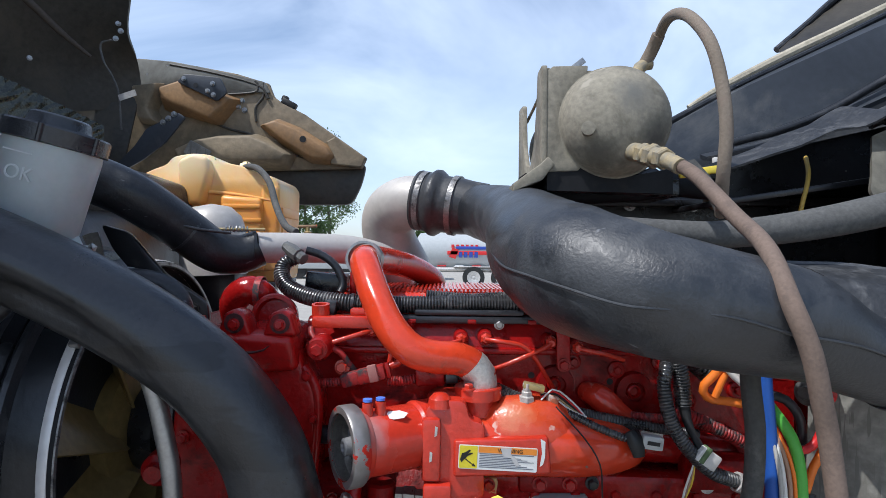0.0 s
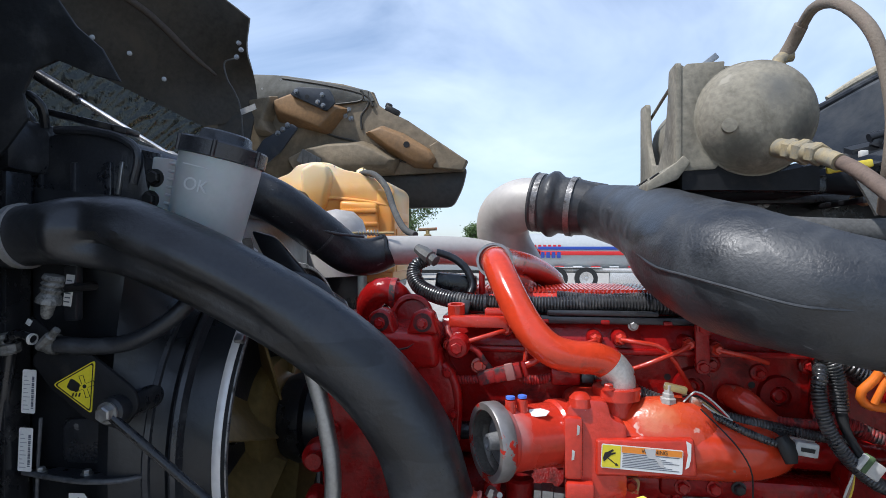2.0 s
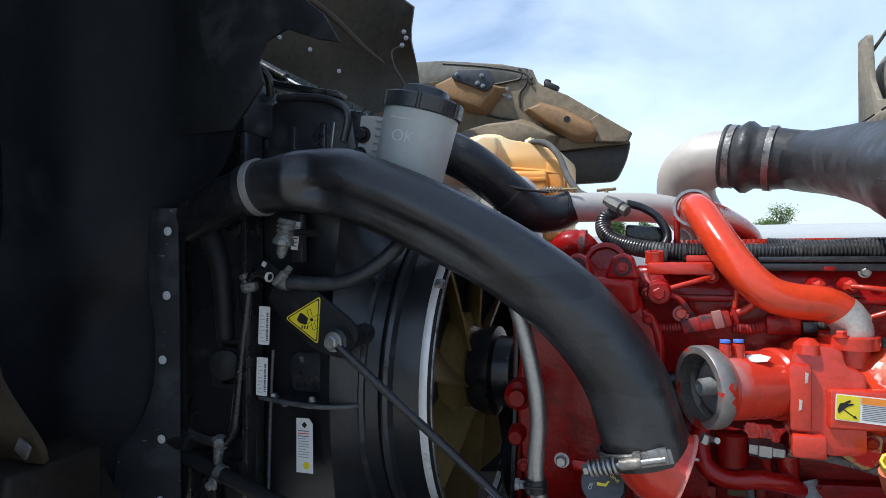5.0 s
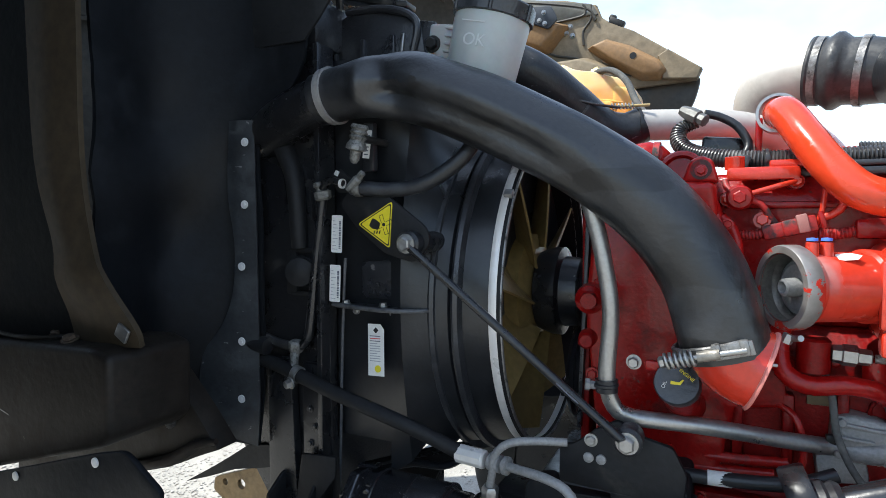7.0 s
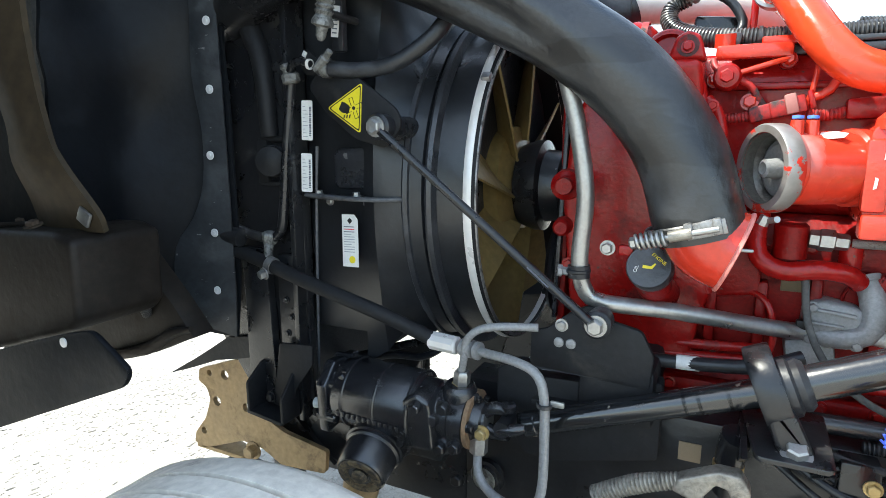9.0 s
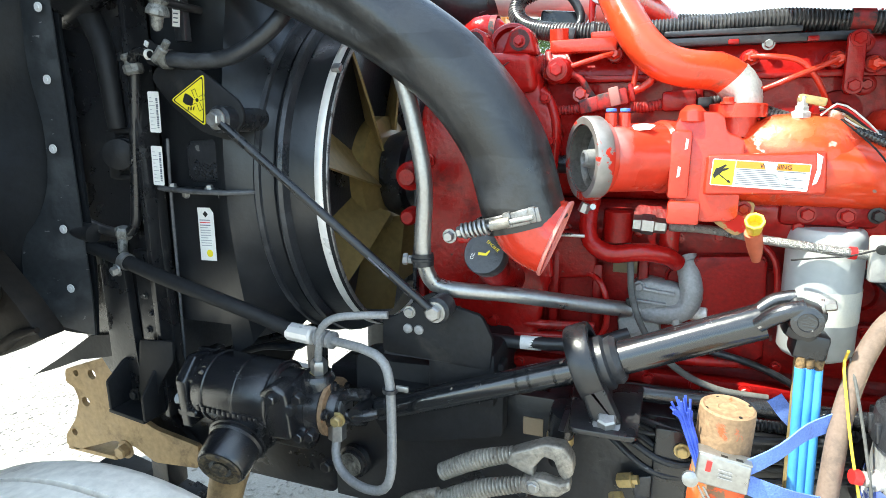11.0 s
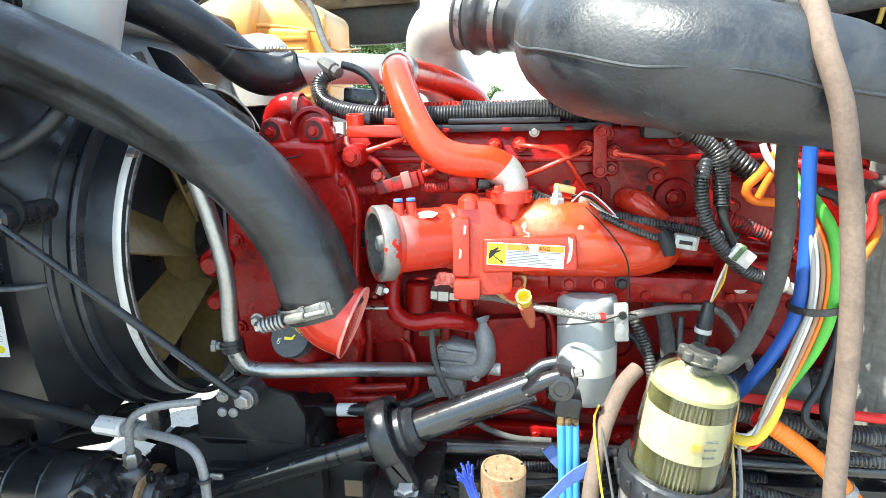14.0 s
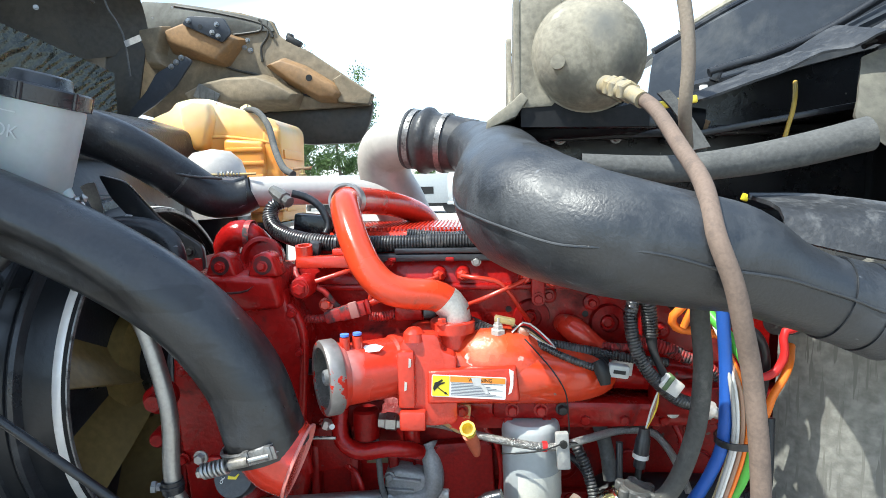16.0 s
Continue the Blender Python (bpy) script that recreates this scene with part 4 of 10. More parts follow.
def shroud_ring(x, r, square, y0, y1, z0, z1):
    out = []
    for i in range(ns):
        a = 2 * math.pi * i / ns
        c, s = math.cos(a), math.sin(a)
        k = 1 / max(abs(c), abs(s))
        p = V(c, s, 0) * ((1 - square) + square * k)
        yy = RY + p.x * r if square == 0 else (RY + c * r) * (1 - square) + square * ((y0 + y1) / 2 + c * k * (y1 - y0) / 2)
        zz = RZ + p.y * r if square == 0 else (RZ + s * r) * (1 - square) + square * ((z0 + z1) / 2 + s * k * (z1 - z0) / 2)
        out.append((x, yy, zz))
    return out


skin = bmesh.new()
rings = [shroud_ring(x, r, q, 0.83, 1.84, 0.88, 1.78) for x, r, q in ((-0.925, 0.45, 1.0), (-0.80, 0.44, 0.92), (-0.76, 0.42, 0.55), (-0.73, 0.385, 0.15), (-0.70, 0.365, 0.0), (-0.675, 0.360, 0.0), (-0.67, 0.350, 0.0), (-0.62, 0.345, 0.0), (-0.586, 0.337, 0))]
rv = [[skin.verts.new(p) for p in r] for r in rings]
sf = []
for a, b in zip(rv, rv[1:]):
    for i in range(ns):
        quad = (a[i], a[(i + 1) % ns], b[(i + 1) % ns], b[i])
        mid = sum((q.co for q in quad), V(0, 0, 0)) / 4
        # the lower corner is cut away above the steering gear
        if not (mid.z < 1.0 and mid.x > -0.91 and mid.y < 1.35):
            sf.append(skin.faces.new(quad))
loose = [q for r in rv for q in r if not q.link_faces]
for q in loose:
    skin.verts.remove(q)
skin.normal_update()
bmesh.ops.solidify(skin, geom=sf, thickness=0.006)
part("shell", skin, SHROUD_BLACK, shroud)
part("ring", lathe((RX - 0.011, RY, RZ), (1, 0, 0), [(0, RR + 0.004), (0, RR + 0.0145), (0.002, RR + 0.0155), (0.013, RR + 0.0145), (0.015, RR + 0.0135), (0.015, RR + 0.004), (0, RR + 0.004)], 96), RING, shroud, "bright stainless ring edge")
part("rubber_lip", lathe((RX + 0.004, RY, RZ), (1, 0, 0), [(0, RR + 0.001), (0, RR + 0.0125), (0.006, RR + 0.0115), (0.006, RR + 0.001)], 96), MATTE_BLACK, shroud, "black rubber lip")
part("edge_bead", lathe((RX + 0.010, RY, RZ), (1, 0, 0), [(0, RR + 0.003), (0, RR + 0.0105), (0.0025, RR + 0.0095), (0.0025, RR + 0.003), (0, RR + 0.003)], 96), GUNMETAL, shroud)
part("band_clip", box((RX + 0.002, RY - 0.270, RZ + 0.212), (0.018, 0.018, 0.014), (40, 0, 0), 0.003), STEEL, shroud)
fan = thing("cooling_fan", "ochre moulded plastic cooling fan behind the shroud ring", "fan", at=(-0.66, RY, RZ))
for k in range(8):
    a = 2 * math.pi * k / 8 + 0.36
    blade = bmesh.new()
    grid = []
    for i in range(8):
        rr = 0.10 + 0.215 * i / 7
        row = []
        for j in range(6):
            w = (j / 5 - 0.5) * (0.150 + 0.050 * i / 7)
            tw = radians(36 - 14 * i / 7)
            aa = a + (w * math.cos(tw)) / rr
            row.append(blade.verts.new((-0.640 + w * math.sin(tw) + 0.008 * math.cos(j * 1.2), RY + rr * math.cos(aa), RZ + rr * math.sin(aa))))
        grid.append(row)
    bf = [blade.faces.new((grid[i][j], grid[i + 1][j], grid[i + 1][j + 1], grid[i][j + 1])) for i in range(7) for j in range(5)]
    blade.normal_update()
    bmesh.ops.solidify(blade, geom=bf, thickness=0.005)
    part("blade", blade, CREAM, fan)
part("hub", lathe((-0.70, RY, RZ), (1, 0, 0), [(0, 0.0), (0, 0.13), (0.08, 0.13), (0.09, 0.11), (0.10, 0.05)], 40), CREAM, fan)
part("clutch", lathe((-0.60, RY, RZ), (1, 0, 0), [(0, 0.09), (0.03, 0.10), (0.05, 0.10), (0.055, 0.08), (0.10, 0.075), (0.11, 0.05), (0.2, 0.05)], 40), BLACK_PAINT, fan, "dark fan clutch")

# ---- intake duct ----
DUCT_LINE = [(0.10, 1.415, 1.77), (0.145, 1.245, 1.745), (0.165, 1.04, 1.71), (0.165, 0.860, 1.672), (0.188, 0.723, 1.645), (0.255, 0.65, 1.622), (0.33, 0.630, 1.605), (0.40, 0.626, 1.592), (0.434, 0.626, 1.580), (0.465, 0.625, 1.564), (0.502, 0.624, 1.549), (0.539, 0.625, 1.537), (0.58, 0.627, 1.526), (0.70, 0.642, 1.498), (1.05, 0.71, 1.43)]
duct = thing("intake_duct", "fat grained black plastic air intake duct", "air duct", tube(DUCT_LINE, [0.066, 0.070, 0.078, 0.086, 0.086, 0.075, 0.070, 0.0655, 0.0595, 0.052, 0.0475, 0.048, 0.053, 0.058, 0.060], 48, wob=0.012), DUCT)
part("mould_seam", tube([(0.082, 0.8408, 1.67), (0.09, 0.7428, 1.65), (0.114, 0.6778, 1.64), (0.15, 0.6278, 1.628), (0.205, 0.5898, 1.612), (0.258, 0.5718, 1.609), (0.31, 0.5616, 1.603), (0.345, 0.5579, 1.594), (0.373, 0.5585, 1.586), (0.413, 0.5605, 1.58), (0.449, 0.567, 1.573), (0.477, 0.5717, 1.564), (0.505, 0.5744, 1.555), (0.532, 0.5745, 1.545), (0.56, 0.5728, 1.534), (0.7, 0.5814, 1.495)], 0.0019, 8), DUCT, duct)
part("tape_band", lathe((0.520, 0.6245, 1.543), (0.95, 0.02, -0.30), [(0, 0.0482), (0, 0.0502), (0.022, 0.0508), (0.036, 0.0520), (0.036, 0.0490)], 48), DUCT, duct, "wrapped tape band")
part("tape_band", lathe((0.5575, 0.6255, 1.5315), (0.95, 0.02, -0.28), [(0, 0.0505), (0, 0.0530), (0.030, 0.0560), (0.030, 0.0530)], 48), DUCT, duct, "wrapped tape band")
bel = thing("duct_bellows", "grey-black rubber bellows with steel clamps on the intake pipe", "bellows", lathe((-0.055, 1.465, 1.80), (0.93, -0.28, -0.15), [(0, 0.066), (0, 0.076), (0.006, 0.078), (0.012, 0.074), (0.028, 0.073), (0.036, 0.078), (0.046, 0.085), (0.056, 0.085), (0.066, 0.078), (0.072, 0.073), (0.08, 0.072), (0.11, 0.072), (0.14, 0.068), (0.18, 0.066)], 44), BELLOWS)
part("clamp", lathe((-0.045, 1.462, 1.7985), (0.93, -0.28, -0.15), [(0, 0.073), (0, 0.0765), (0.014, 0.0765), (0.014, 0.073)], 44), GUNMETAL, bel)
part("clamp", lathe((0.035, 1.437, 1.7855), (0.93, -0.28, -0.15), [(0, 0.0715), (0, 0.076), (0.014, 0.076), (0.014, 0.0715)], 44), GUNMETAL, bel)
thing("intake_elbow_pipe", "sand-cast aluminium intake elbow dropping behind the engine", "pipe", tube([(-0.02, 1.455, 1.795), (-0.09, 1.50, 1.795), (-0.135, 1.55, 1.765), (-0.135, 1.58, 1.70), (-0.09, 1.60, 1.62), (-0.05, 1.61, 1.52)], [0.066, 0.070, 0.073, 0.072, 0.066, 0.06], 36), PIPE_ALU)

# ---- upper black hose and aluminium pipe ----
up_hose = thing("upper_coolant_hose", "black rubber upper radiator hose bending to a steel pipe", "hose", tube([(-0.82, 1.06, 1.82), (-0.70, 1.045, 1.812), (-0.60, 1.08, 1.775), (-0.53, 1.15, 1.715), (-0.475, 1.20, 1.665), (-0.43, 1.23, 1.658), (-0.395, 1.245, 1.672)], [0.046, 0.046, 0.046, 0.046, 0.045, 0.042, 0.040], 32), RUBBER)
alu_pipe = thing("coolant_crossover_pipe", "dull bare metal coolant pipe across the engine front", "pipe", tube([(-0.40, 1.243, 1.672), (-0.31, 1.29, 1.673), (-0.20, 1.34, 1.668), (-0.12, 1.39, 1.64), (-0.09, 1.42, 1.58)], 0.034, 30), PIPE_ALU)


# ---- chassis ----
rail = thing("frame_rail", "black painted steel chassis rail", "chassis rail", prism([(0.865, 0.68), (0.865, 0.96), (0.95, 0.96), (0.95, 0.95), (0.875, 0.95), (0.875, 0.69), (0.95, 0.69), (0.95, 0.68)], "yz", -0.60, 1.6, bevel=0.002), BLACK_PAINT)
part("rail_horn", prism(rounded([(-1.12, 0.68), (-1.12, 0.80), (-0.80, 0.865), (-0.66, 0.90), (-0.60, 0.958), (-0.60, 0.68)], 0.02), "xz", 0.865, 0.877, bevel=0.002), BLACK_PAINT, rail)
for i, (hx, hz) in enumerate(((-0.30, 0.90), (-0.22, 0.78), (0.02, 0.88), (0.30, 0.90), (-0.62, 0.74), (0.18, 0.76))):
    part("bolt", bolt_mesh((hx, 0.864, hz), (0, -1, 0), 0.012, 0.010), BLACK_PAINT, rail, sharp=25)
part("sticker", box((-0.205, 0.8635, 0.905), (0.034, 0.002, 0.032)), flat_material("tan sticker", (0.20, 0.155, 0.10), 0.6), rail, "small tan sticker")
thing("frame_rail", "far black steel chassis rail", "chassis rail", prism([(1.60, 0.68), (1.60, 0.96), (1.52, 0.96), (1.52, 0.68)], "yz", -0.50, 1.6, bevel=0.002), BLACK_PAINT)
thing("crossmember", "black steel crossmember between the rails", "crossmember", box((-0.55, 1.235, 0.76), (0.16, 0.73, 0.14), bevel=0.01), BLACK_PAINT)
axle = thing("front_axle", "dirty forged front axle beam", "axle", tube([(-0.66, 0.25, 0.50), (-0.66, 0.6, 0.48), (-0.66, 0.85, 0.40), (-0.66, 1.6, 0.40), (-0.66, 1.9, 0.48), (-0.66, 2.3, 0.50)], 0.055, 14), BLACK_PAINT)
for ly in (0.90, 1.56):
    spr = thing("leaf_spring", "dusty front leaf spring pack", "spring", at=(-0.66, ly, 0.5), group="front springs")
    for i in range(3):
        w = 0.62 - i * 0.12
        part("leaf", sheet([[(-0.66 - w, ly - 0.04, 0.60 - i * 0.02), (-0.66, ly - 0.04, 0.50 - i * 0.022), (-0.66 + w, ly - 0.04, 0.60 - i * 0.02)], [(-0.66 - w, ly, 0.60 - i * 0.02), (-0.66, ly, 0.50 - i * 0.022), (-0.66 + w, ly, 0.60 - i * 0.02)], [(-0.66 - w, ly + 0.04, 0.60 - i * 0.02), (-0.66, ly + 0.04, 0.50 - i * 0.022), (-0.66 + w, ly + 0.04, 0.60 - i * 0.02)]], 0.016), BLACK_PAINT, spr)
    for hx in (-1.08, -0.24):
        part("hanger", box((hx, ly, 0.64), (0.05, 0.06, 0.14), bevel=0.006), BLACK_PAINT, spr)
    part("axle_clamp", box((-0.66, ly, 0.45), (0.12, 0.09, 0.07), bevel=0.006), BLACK_PAINT, spr)
# Near tyre is dusty and paled for sun; far wheel darkened for shade.
SUNLIT_DUST_TYRE = material("dusty tyre, paled for full sun", (0.66, 0.62, 0.55), 0.9, var=0.25, scale=8, grain=70, bump=0.6, dirt=(0.30, 0.27, 0.235), dirt_at=(0.60, 0.72))
for ty in (0.20, 2.02):
    tyre = part("wheel", lathe((-0.66, ty, 0.496), (0, 1, 0), [(0, 0.30), (0.0, 0.40), (0.012, 0.455), (0.03, 0.485), (0.05, 0.496), (0.09, 0.496), (0.092, 0.486), (0.098, 0.486), (0.10, 0.497), (0.135, 0.497), (0.137, 0.487), (0.143, 0.487), (0.145, 0.497), (0.18, 0.497), (0.182, 0.486), (0.188, 0.486), (0.19, 0.496), (0.23, 0.496), (0.25, 0.485), (0.268, 0.455), (0.28, 0.40), (0.28, 0.30)], 96), SUNLIT_DUST_TYRE if ty < 1 else TYRE, axle, "truck tyre on gravel, dusty and sun-paled near, shade-dark far")
    part("rim", lathe((-0.66, ty + 0.01, 0.496), (0, 1, 0), [(0.0, 0.302), (0.02, 0.29), (0.1, 0.28), (0.1, 0.12), (0.0, 0.10), (0.0, 0.0)], 48), ALU if ty < 1 else BLACK_PAINT, tyre)

# ---- steering gear ----
gear = thing("steering_gear", "glossy black cast power-steering gearbox on the rail", "steering gear", at=(-0.68, 0.79, 0.86))
GA = V(1, 0, -0.018).normalized()
housing = part("housing", lathe((-0.850, 0.790, 0.924), GA, [(0, 0.0), (0, 0.050), (0.006, 0.056), (0.026, 0.058), (0.030, 0.0635), (0.036, 0.066), (0.190, 0.067), (0.196, 0.064), (0.200, 0.057), (0.232, 0.055), (0.236, 0.050), (0.262, 0.049), (0.266, 0.052), (0.292, 0.052), (0.296, 0.040), (0.318, 0.036)], 56), BLACK_GLOSS, gear)
part("end_plate", soft_box([(-0.058, -0.066), (-0.066, 0.030), (-0.030, 0.068), (0.05, 0.062), (0.062, -0.055)], "yz", 0, 0.022, 0.004, 3), BLACK_GLOSS, housing).data.transform(Matrix.Translation((-0.848, 0.788, 0.922)))
for py, pz in ((0.742, 0.950), (0.738, 0.886), (0.80, 0.980)):
    part("plate_lug", lathe((-0.848, py, pz), (1, 0, 0), [(0, 0.011), (0.034, 0.011), (0.037, 0.008), (0.037, 0)], 18), BLACK_GLOSS, housing)
    bolt(housing, (-0.848, py, pz), (-1, 0, 0), BLACK_GLOSS, 0.008, 0.007)
for k in range(3):
    part("casting_ring", lathe(V(-0.850, 0.79, 0.924) + GA * (0.052 + 0.068 * k), GA, [(0, 0.066), (0.002, 0.0685), (0.006, 0.0685), (0.008, 0.066)], 48), BLACK_GLOSS, housing)
part("grease_plug", lathe((-0.850, 0.745, 0.905), (-1, -0.2, 0), [(0, 0.010), (0.016, 0.010), (0.018, 0.007), (0.018, 0)], 18), WHITE_PAINT, housing, "white plastic plug")
part("gasket", lathe((-0.556, 0.790, 0.919), GA, [(0, 0.030), (0, 0.0525), (0.008, 0.0525), (0.008, 0.03)], 36), RUST, housing, "rust-brown gasket ring")
for a in range(5):
    an = a * 1.256 + 0.5
    bolt(housing, V(-0.547, 0.790, 0.919) + V(0, math.cos(an), math.sin(an)) * 0.043, GA, BLACK_GLOSS, 0.0075, 0.007)
part("valve_block", soft_box([(-0.66, 0.868), (-0.668, 0.955), (-0.640, 0.975), (-0.612, 0.962), (-0.605, 0.872)], "xz", 0.728, 0.79, 0.008, 3), BLACK_GLOSS, housing)
part("port_boss", lathe((-0.578, 0.785, 0.955), (0.02, -0.1, 1), [(0, 0.032), (0.020, 0.030), (0.028, 0.026), (0.030, 0.024), (0.030, 0)], 28), BLACK_GLOSS, housing)
for i in range(3):
    bolt(housing, ((-0.636, -0.585, -0.566)[i], (0.727, 0.732, 0.735)[i], (0.950, 0.958, 0.890)[i]), (0.1, -1, 0), BLACK_GLOSS, 0.010, 0.012)
for i in range(12):
    part("cast_mark", box((-0.80 + i * 0.0115, 0.7245, 0.905 - i * 0.0003), (0.0075, 0.004, 0.010), bevel=0.001), BLACK_GLOSS, housing)
SX, SD = V(-0.743, 0.812, 0.866), V(0.10, -0.925, -0.37).normalized()
sector = part("sector_cover", lathe(SX, SD, [(0, 0.066), (0.045, 0.064), (0.050, 0.058), (0.072, 0.057), (0.074, 0.0535), (0.080, 0.0535), (0.084, 0.050), (0.128, 0.047), (0.134, 0.0435), (0.135, 0.0)], 52), BLACK_GLOSS, gear)
part("dirt_disc", lathe(SX + SD * 0.1345, SD, [(0, 0.041), (0.003, 0.040), (0.003, 0.030), (-0.002, 0.028), (-0.002, 0.016), (0.006, 0.014), (0.008, 0.010), (0.008, 0)], 28), material("caked brown grime", (0.16, 0.125, 0.075), 0.8, var=0.5, scale=40, grain=200, bump=0.8, dirt=(0.05, 0.045, 0.04), dirt_at=(0.45, 0.6)), sector, "grime-caked shaft end")
for k in range(4):
    an = k * 1.57 + 0.6
    sq, st = SD.orthogonal().normalized(), SD.cross(SD.orthogonal().normalized())
    bolt(sector, SX + SD * 0.032 + (sq * math.cos(an) + st * math.sin(an)) * 0.061, SD, BLACK_GLOSS, 0.008, 0.010)
for (ex, ez, er) in ((-0.835, 0.955, 0.014), (-0.80, 0.965, 0.012), (-0.632, 0.885, 0.013), (-0.60, 0.872, 0.013)):
    lug = part("bolt_lug", lathe((ex, 0.80, ez), (0, -1, 0), [(0, er + 0.006), (0.045, er + 0.004), (0.05, er)], 20), BLACK_GLOSS, gear)
    bolt(lug, (ex, 0.751, ez), (0, -1, 0), BLACK_GLOSS, er * 0.75, 0.010)
part("web", box((-0.66, 0.752, 0.905), (0.012, 0.05, 0.085), (0, 20, 0), 0.004), BLACK_GLOSS, gear)
part("web", box((-0.625, 0.75, 0.93), (0.05, 0.04, 0.022), (0, 6, 0), 0.005), BLACK_GLOSS, gear)
part("mount_pad", box((-0.74, 0.845, 0.87), (0.22, 0.045, 0.16), bevel=0.012), BLACK_GLOSS, gear)
GRIMY_END = material("grimy oxidised shaft end", (0.17, 0.165, 0.145), 0.7, 0.2, var=0.5, scale=40, grain=200, bump=0.8, dirt=(0.045, 0.04, 0.035), dirt_at=(0.44, 0.6))
stub = part("shaft_stub", lathe((-0.552, 0.862, 0.770), (-0.1, -1, 0), [(0, 0.034), (0.012, 0.033), (0.014, 0.027), (0.020, 0.026), (0.020, 0)], 32), BLACK_GLOSS, gear)
part("stub_face", lathe((-0.554, 0.8415, 0.770), (-0.1, -1, 0), [(0, 0.024), (0.002, 0.022), (0.001, 0.012), (0.004, 0.009), (0.004, 0)], 24), GRIMY_END, stub, "grimy stub end face")
part("pitman_arm", tube([(-0.765, 0.77, 0.80), (-0.775, 0.745, 0.72), (-0.785, 0.72, 0.62), (-0.785, 0.70, 0.52)], [0.040, 0.034, 0.030, 0.032], 16), BRONZE, gear, "dirty forged pitman arm")

shaft = thing("steering_shaft", "glossy black telescopic steering shaft with universal joints", "shaft", at=(-0.15, 0.78, 1.05))
SA, SB, SC = V(-0.455, 0.785, 0.934), V(-0.118, 0.778, 1.062), V(0.110, 0.790, 1.158)
part("lower_tube", rod(SA, SB, 0.0205, 24), SHAFT_BLACK, shaft)
part("yoke_collar", lathe(SA - V(0.01, 0, 0.004), SB - SA, [(0, 0.014), (0.01, 0.0215), (0.03, 0.0215), (0.034, 0.0185)], 28), SHAFT_BLACK, shaft)
sd = (SB - SA).normalized()
for k in (0.255, 0.275, 0.315):
    part("ring", lathe(SA + sd * k, sd, [(0, 0.0185), (0.002, 0.0205), (0.007, 0.0205), (0.009, 0.0185)], 24), SHAFT_BLACK, shaft)
part("upper_tube", rod(SB, SC, 0.0245, 28), SHAFT_BLACK, shaft)
ud = (SC - SB).normalized()
part("boot", lathe(SB + ud * 0.008, ud, [(0, 0.024), (0, 0.040), (0.01, 0.042), (0.03, 0.040), (0.034, 0.034), (0.042, 0.036), (0.05, 0.030), (0.05, 0.024)], 36), RUBBER, shaft)
for sgn in (-1, 1):
    yk = tube([SA + V(0.002, sgn * 0.017, 0), SA + V(-0.02, sgn * 0.022, -0.006), SA + V(-0.045, sgn * 0.020, -0.012)], [0.009, 0.011, 0.010], 14)
    part("yoke_arm", yk, BLACK_GLOSS, shaft)
    part("yoke_arm", tube([V(-0.54, 0.79, 0.922 + sgn * 0.010), V(-0.515, 0.787, 0.926 + sgn * 0.024), V(-0.488, 0.786, 0.928 + sgn * 0.022)], [0.013, 0.012, 0.011], 14), BLACK_GLOSS, shaft)
part("joint_cross", lathe((-0.490, 0.755, 0.928), (0, 1, 0), [(0, 0.0), (0, 0.014), (0.06, 0.014), (0.06, 0)], 20), BLACK_PAINT, shaft)
part("input_shaft", rod((-0.555, 0.79, 0.919), (-0.525, 0.788, 0.923), 0.020, 20), STEEL, shaft, "bare input shaft")
part("yoke_cap", lathe((-0.488, 0.786, 0.958), (0, -0.2, 1), [(-0.006, 0.013), (0.004, 0.013), (0.005, 0.009), (0.005, 0)], 18), BLACK_GLOSS, shaft)
part("pinch_bolt", bolt_mesh((-0.525, 0.757, 0.915), (0, -1, 0), 0.010, 0.012), BRASS, shaft, "brassy pinch bolt", sharp=25)
# upper joint and the column stub that hangs from it
for sgn in (-1, 1):
    part("yoke_arm", tube([SC + V(-0.008, sgn * 0.02, 0), SC + V(0.015, sgn * 0.026, 0.020), SC + V(0.042, sgn * 0.024, 0.030)], [0.010, 0.012, 0.011], 14), BLACK_GLOSS, shaft)
part("joint_block", box((0.156, 0.785, 1.166), (0.040, 0.046, 0.050), (0, 18, 0), 0.010), BLACK_PAINT, shaft)
part("bearing_cap", lathe((0.154, 0.764, 1.172), (0, -1, 0.1), [(0, 0.020), (0.010, 0.019), (0.012, 0.012), (0.010, 0.011), (0.010, 0)], 28), BLACK_GLOSS, shaft)
part("joint_bolt", bolt_mesh((0.172, 0.768, 1.192), (1, -0.3, 0.3), 0.007, 0.012), STEEL, shaft, sharp=25)
part("lower_block", box((0.165, 0.785, 1.136), (0.040, 0.042, 0.036), (0, 6, 0), 0.006), BLACK_PAINT, shaft)
part("spline_end", lathe((0.166, 0.785, 1.122), (0.02, 0, -1), [(0, 0.015), (0.02, 0.015), (0.2, 0.012)], 20), BRASS, shaft)

stand = thing("shaft_support", "black hanger bearing bracket bolted under the steering shaft", "bracket", at=(-0.1, 0.74, 1.0))
hb = SB + sd * -0.012
part("hanger_ring", lathe(hb + V(0.006, -0.004, 0.010), ud, [(-0.004, 0.046), (-0.004, 0.057), (0.0, 0.059), (0.026, 0.059), (0.030, 0.057), (0.030, 0.046)], 44), BLACK_PAINT, stand)
part("bearing_rubber", lathe(hb + V(0.004, -0.002, 0.006), ud, [(0, 0.022), (0, 0.046), (0.006, 0.048), (0.012, 0.040), (0.020, 0.046), (0.024, 0.046), (0.024, 0.022)], 40), RUBBER, stand)
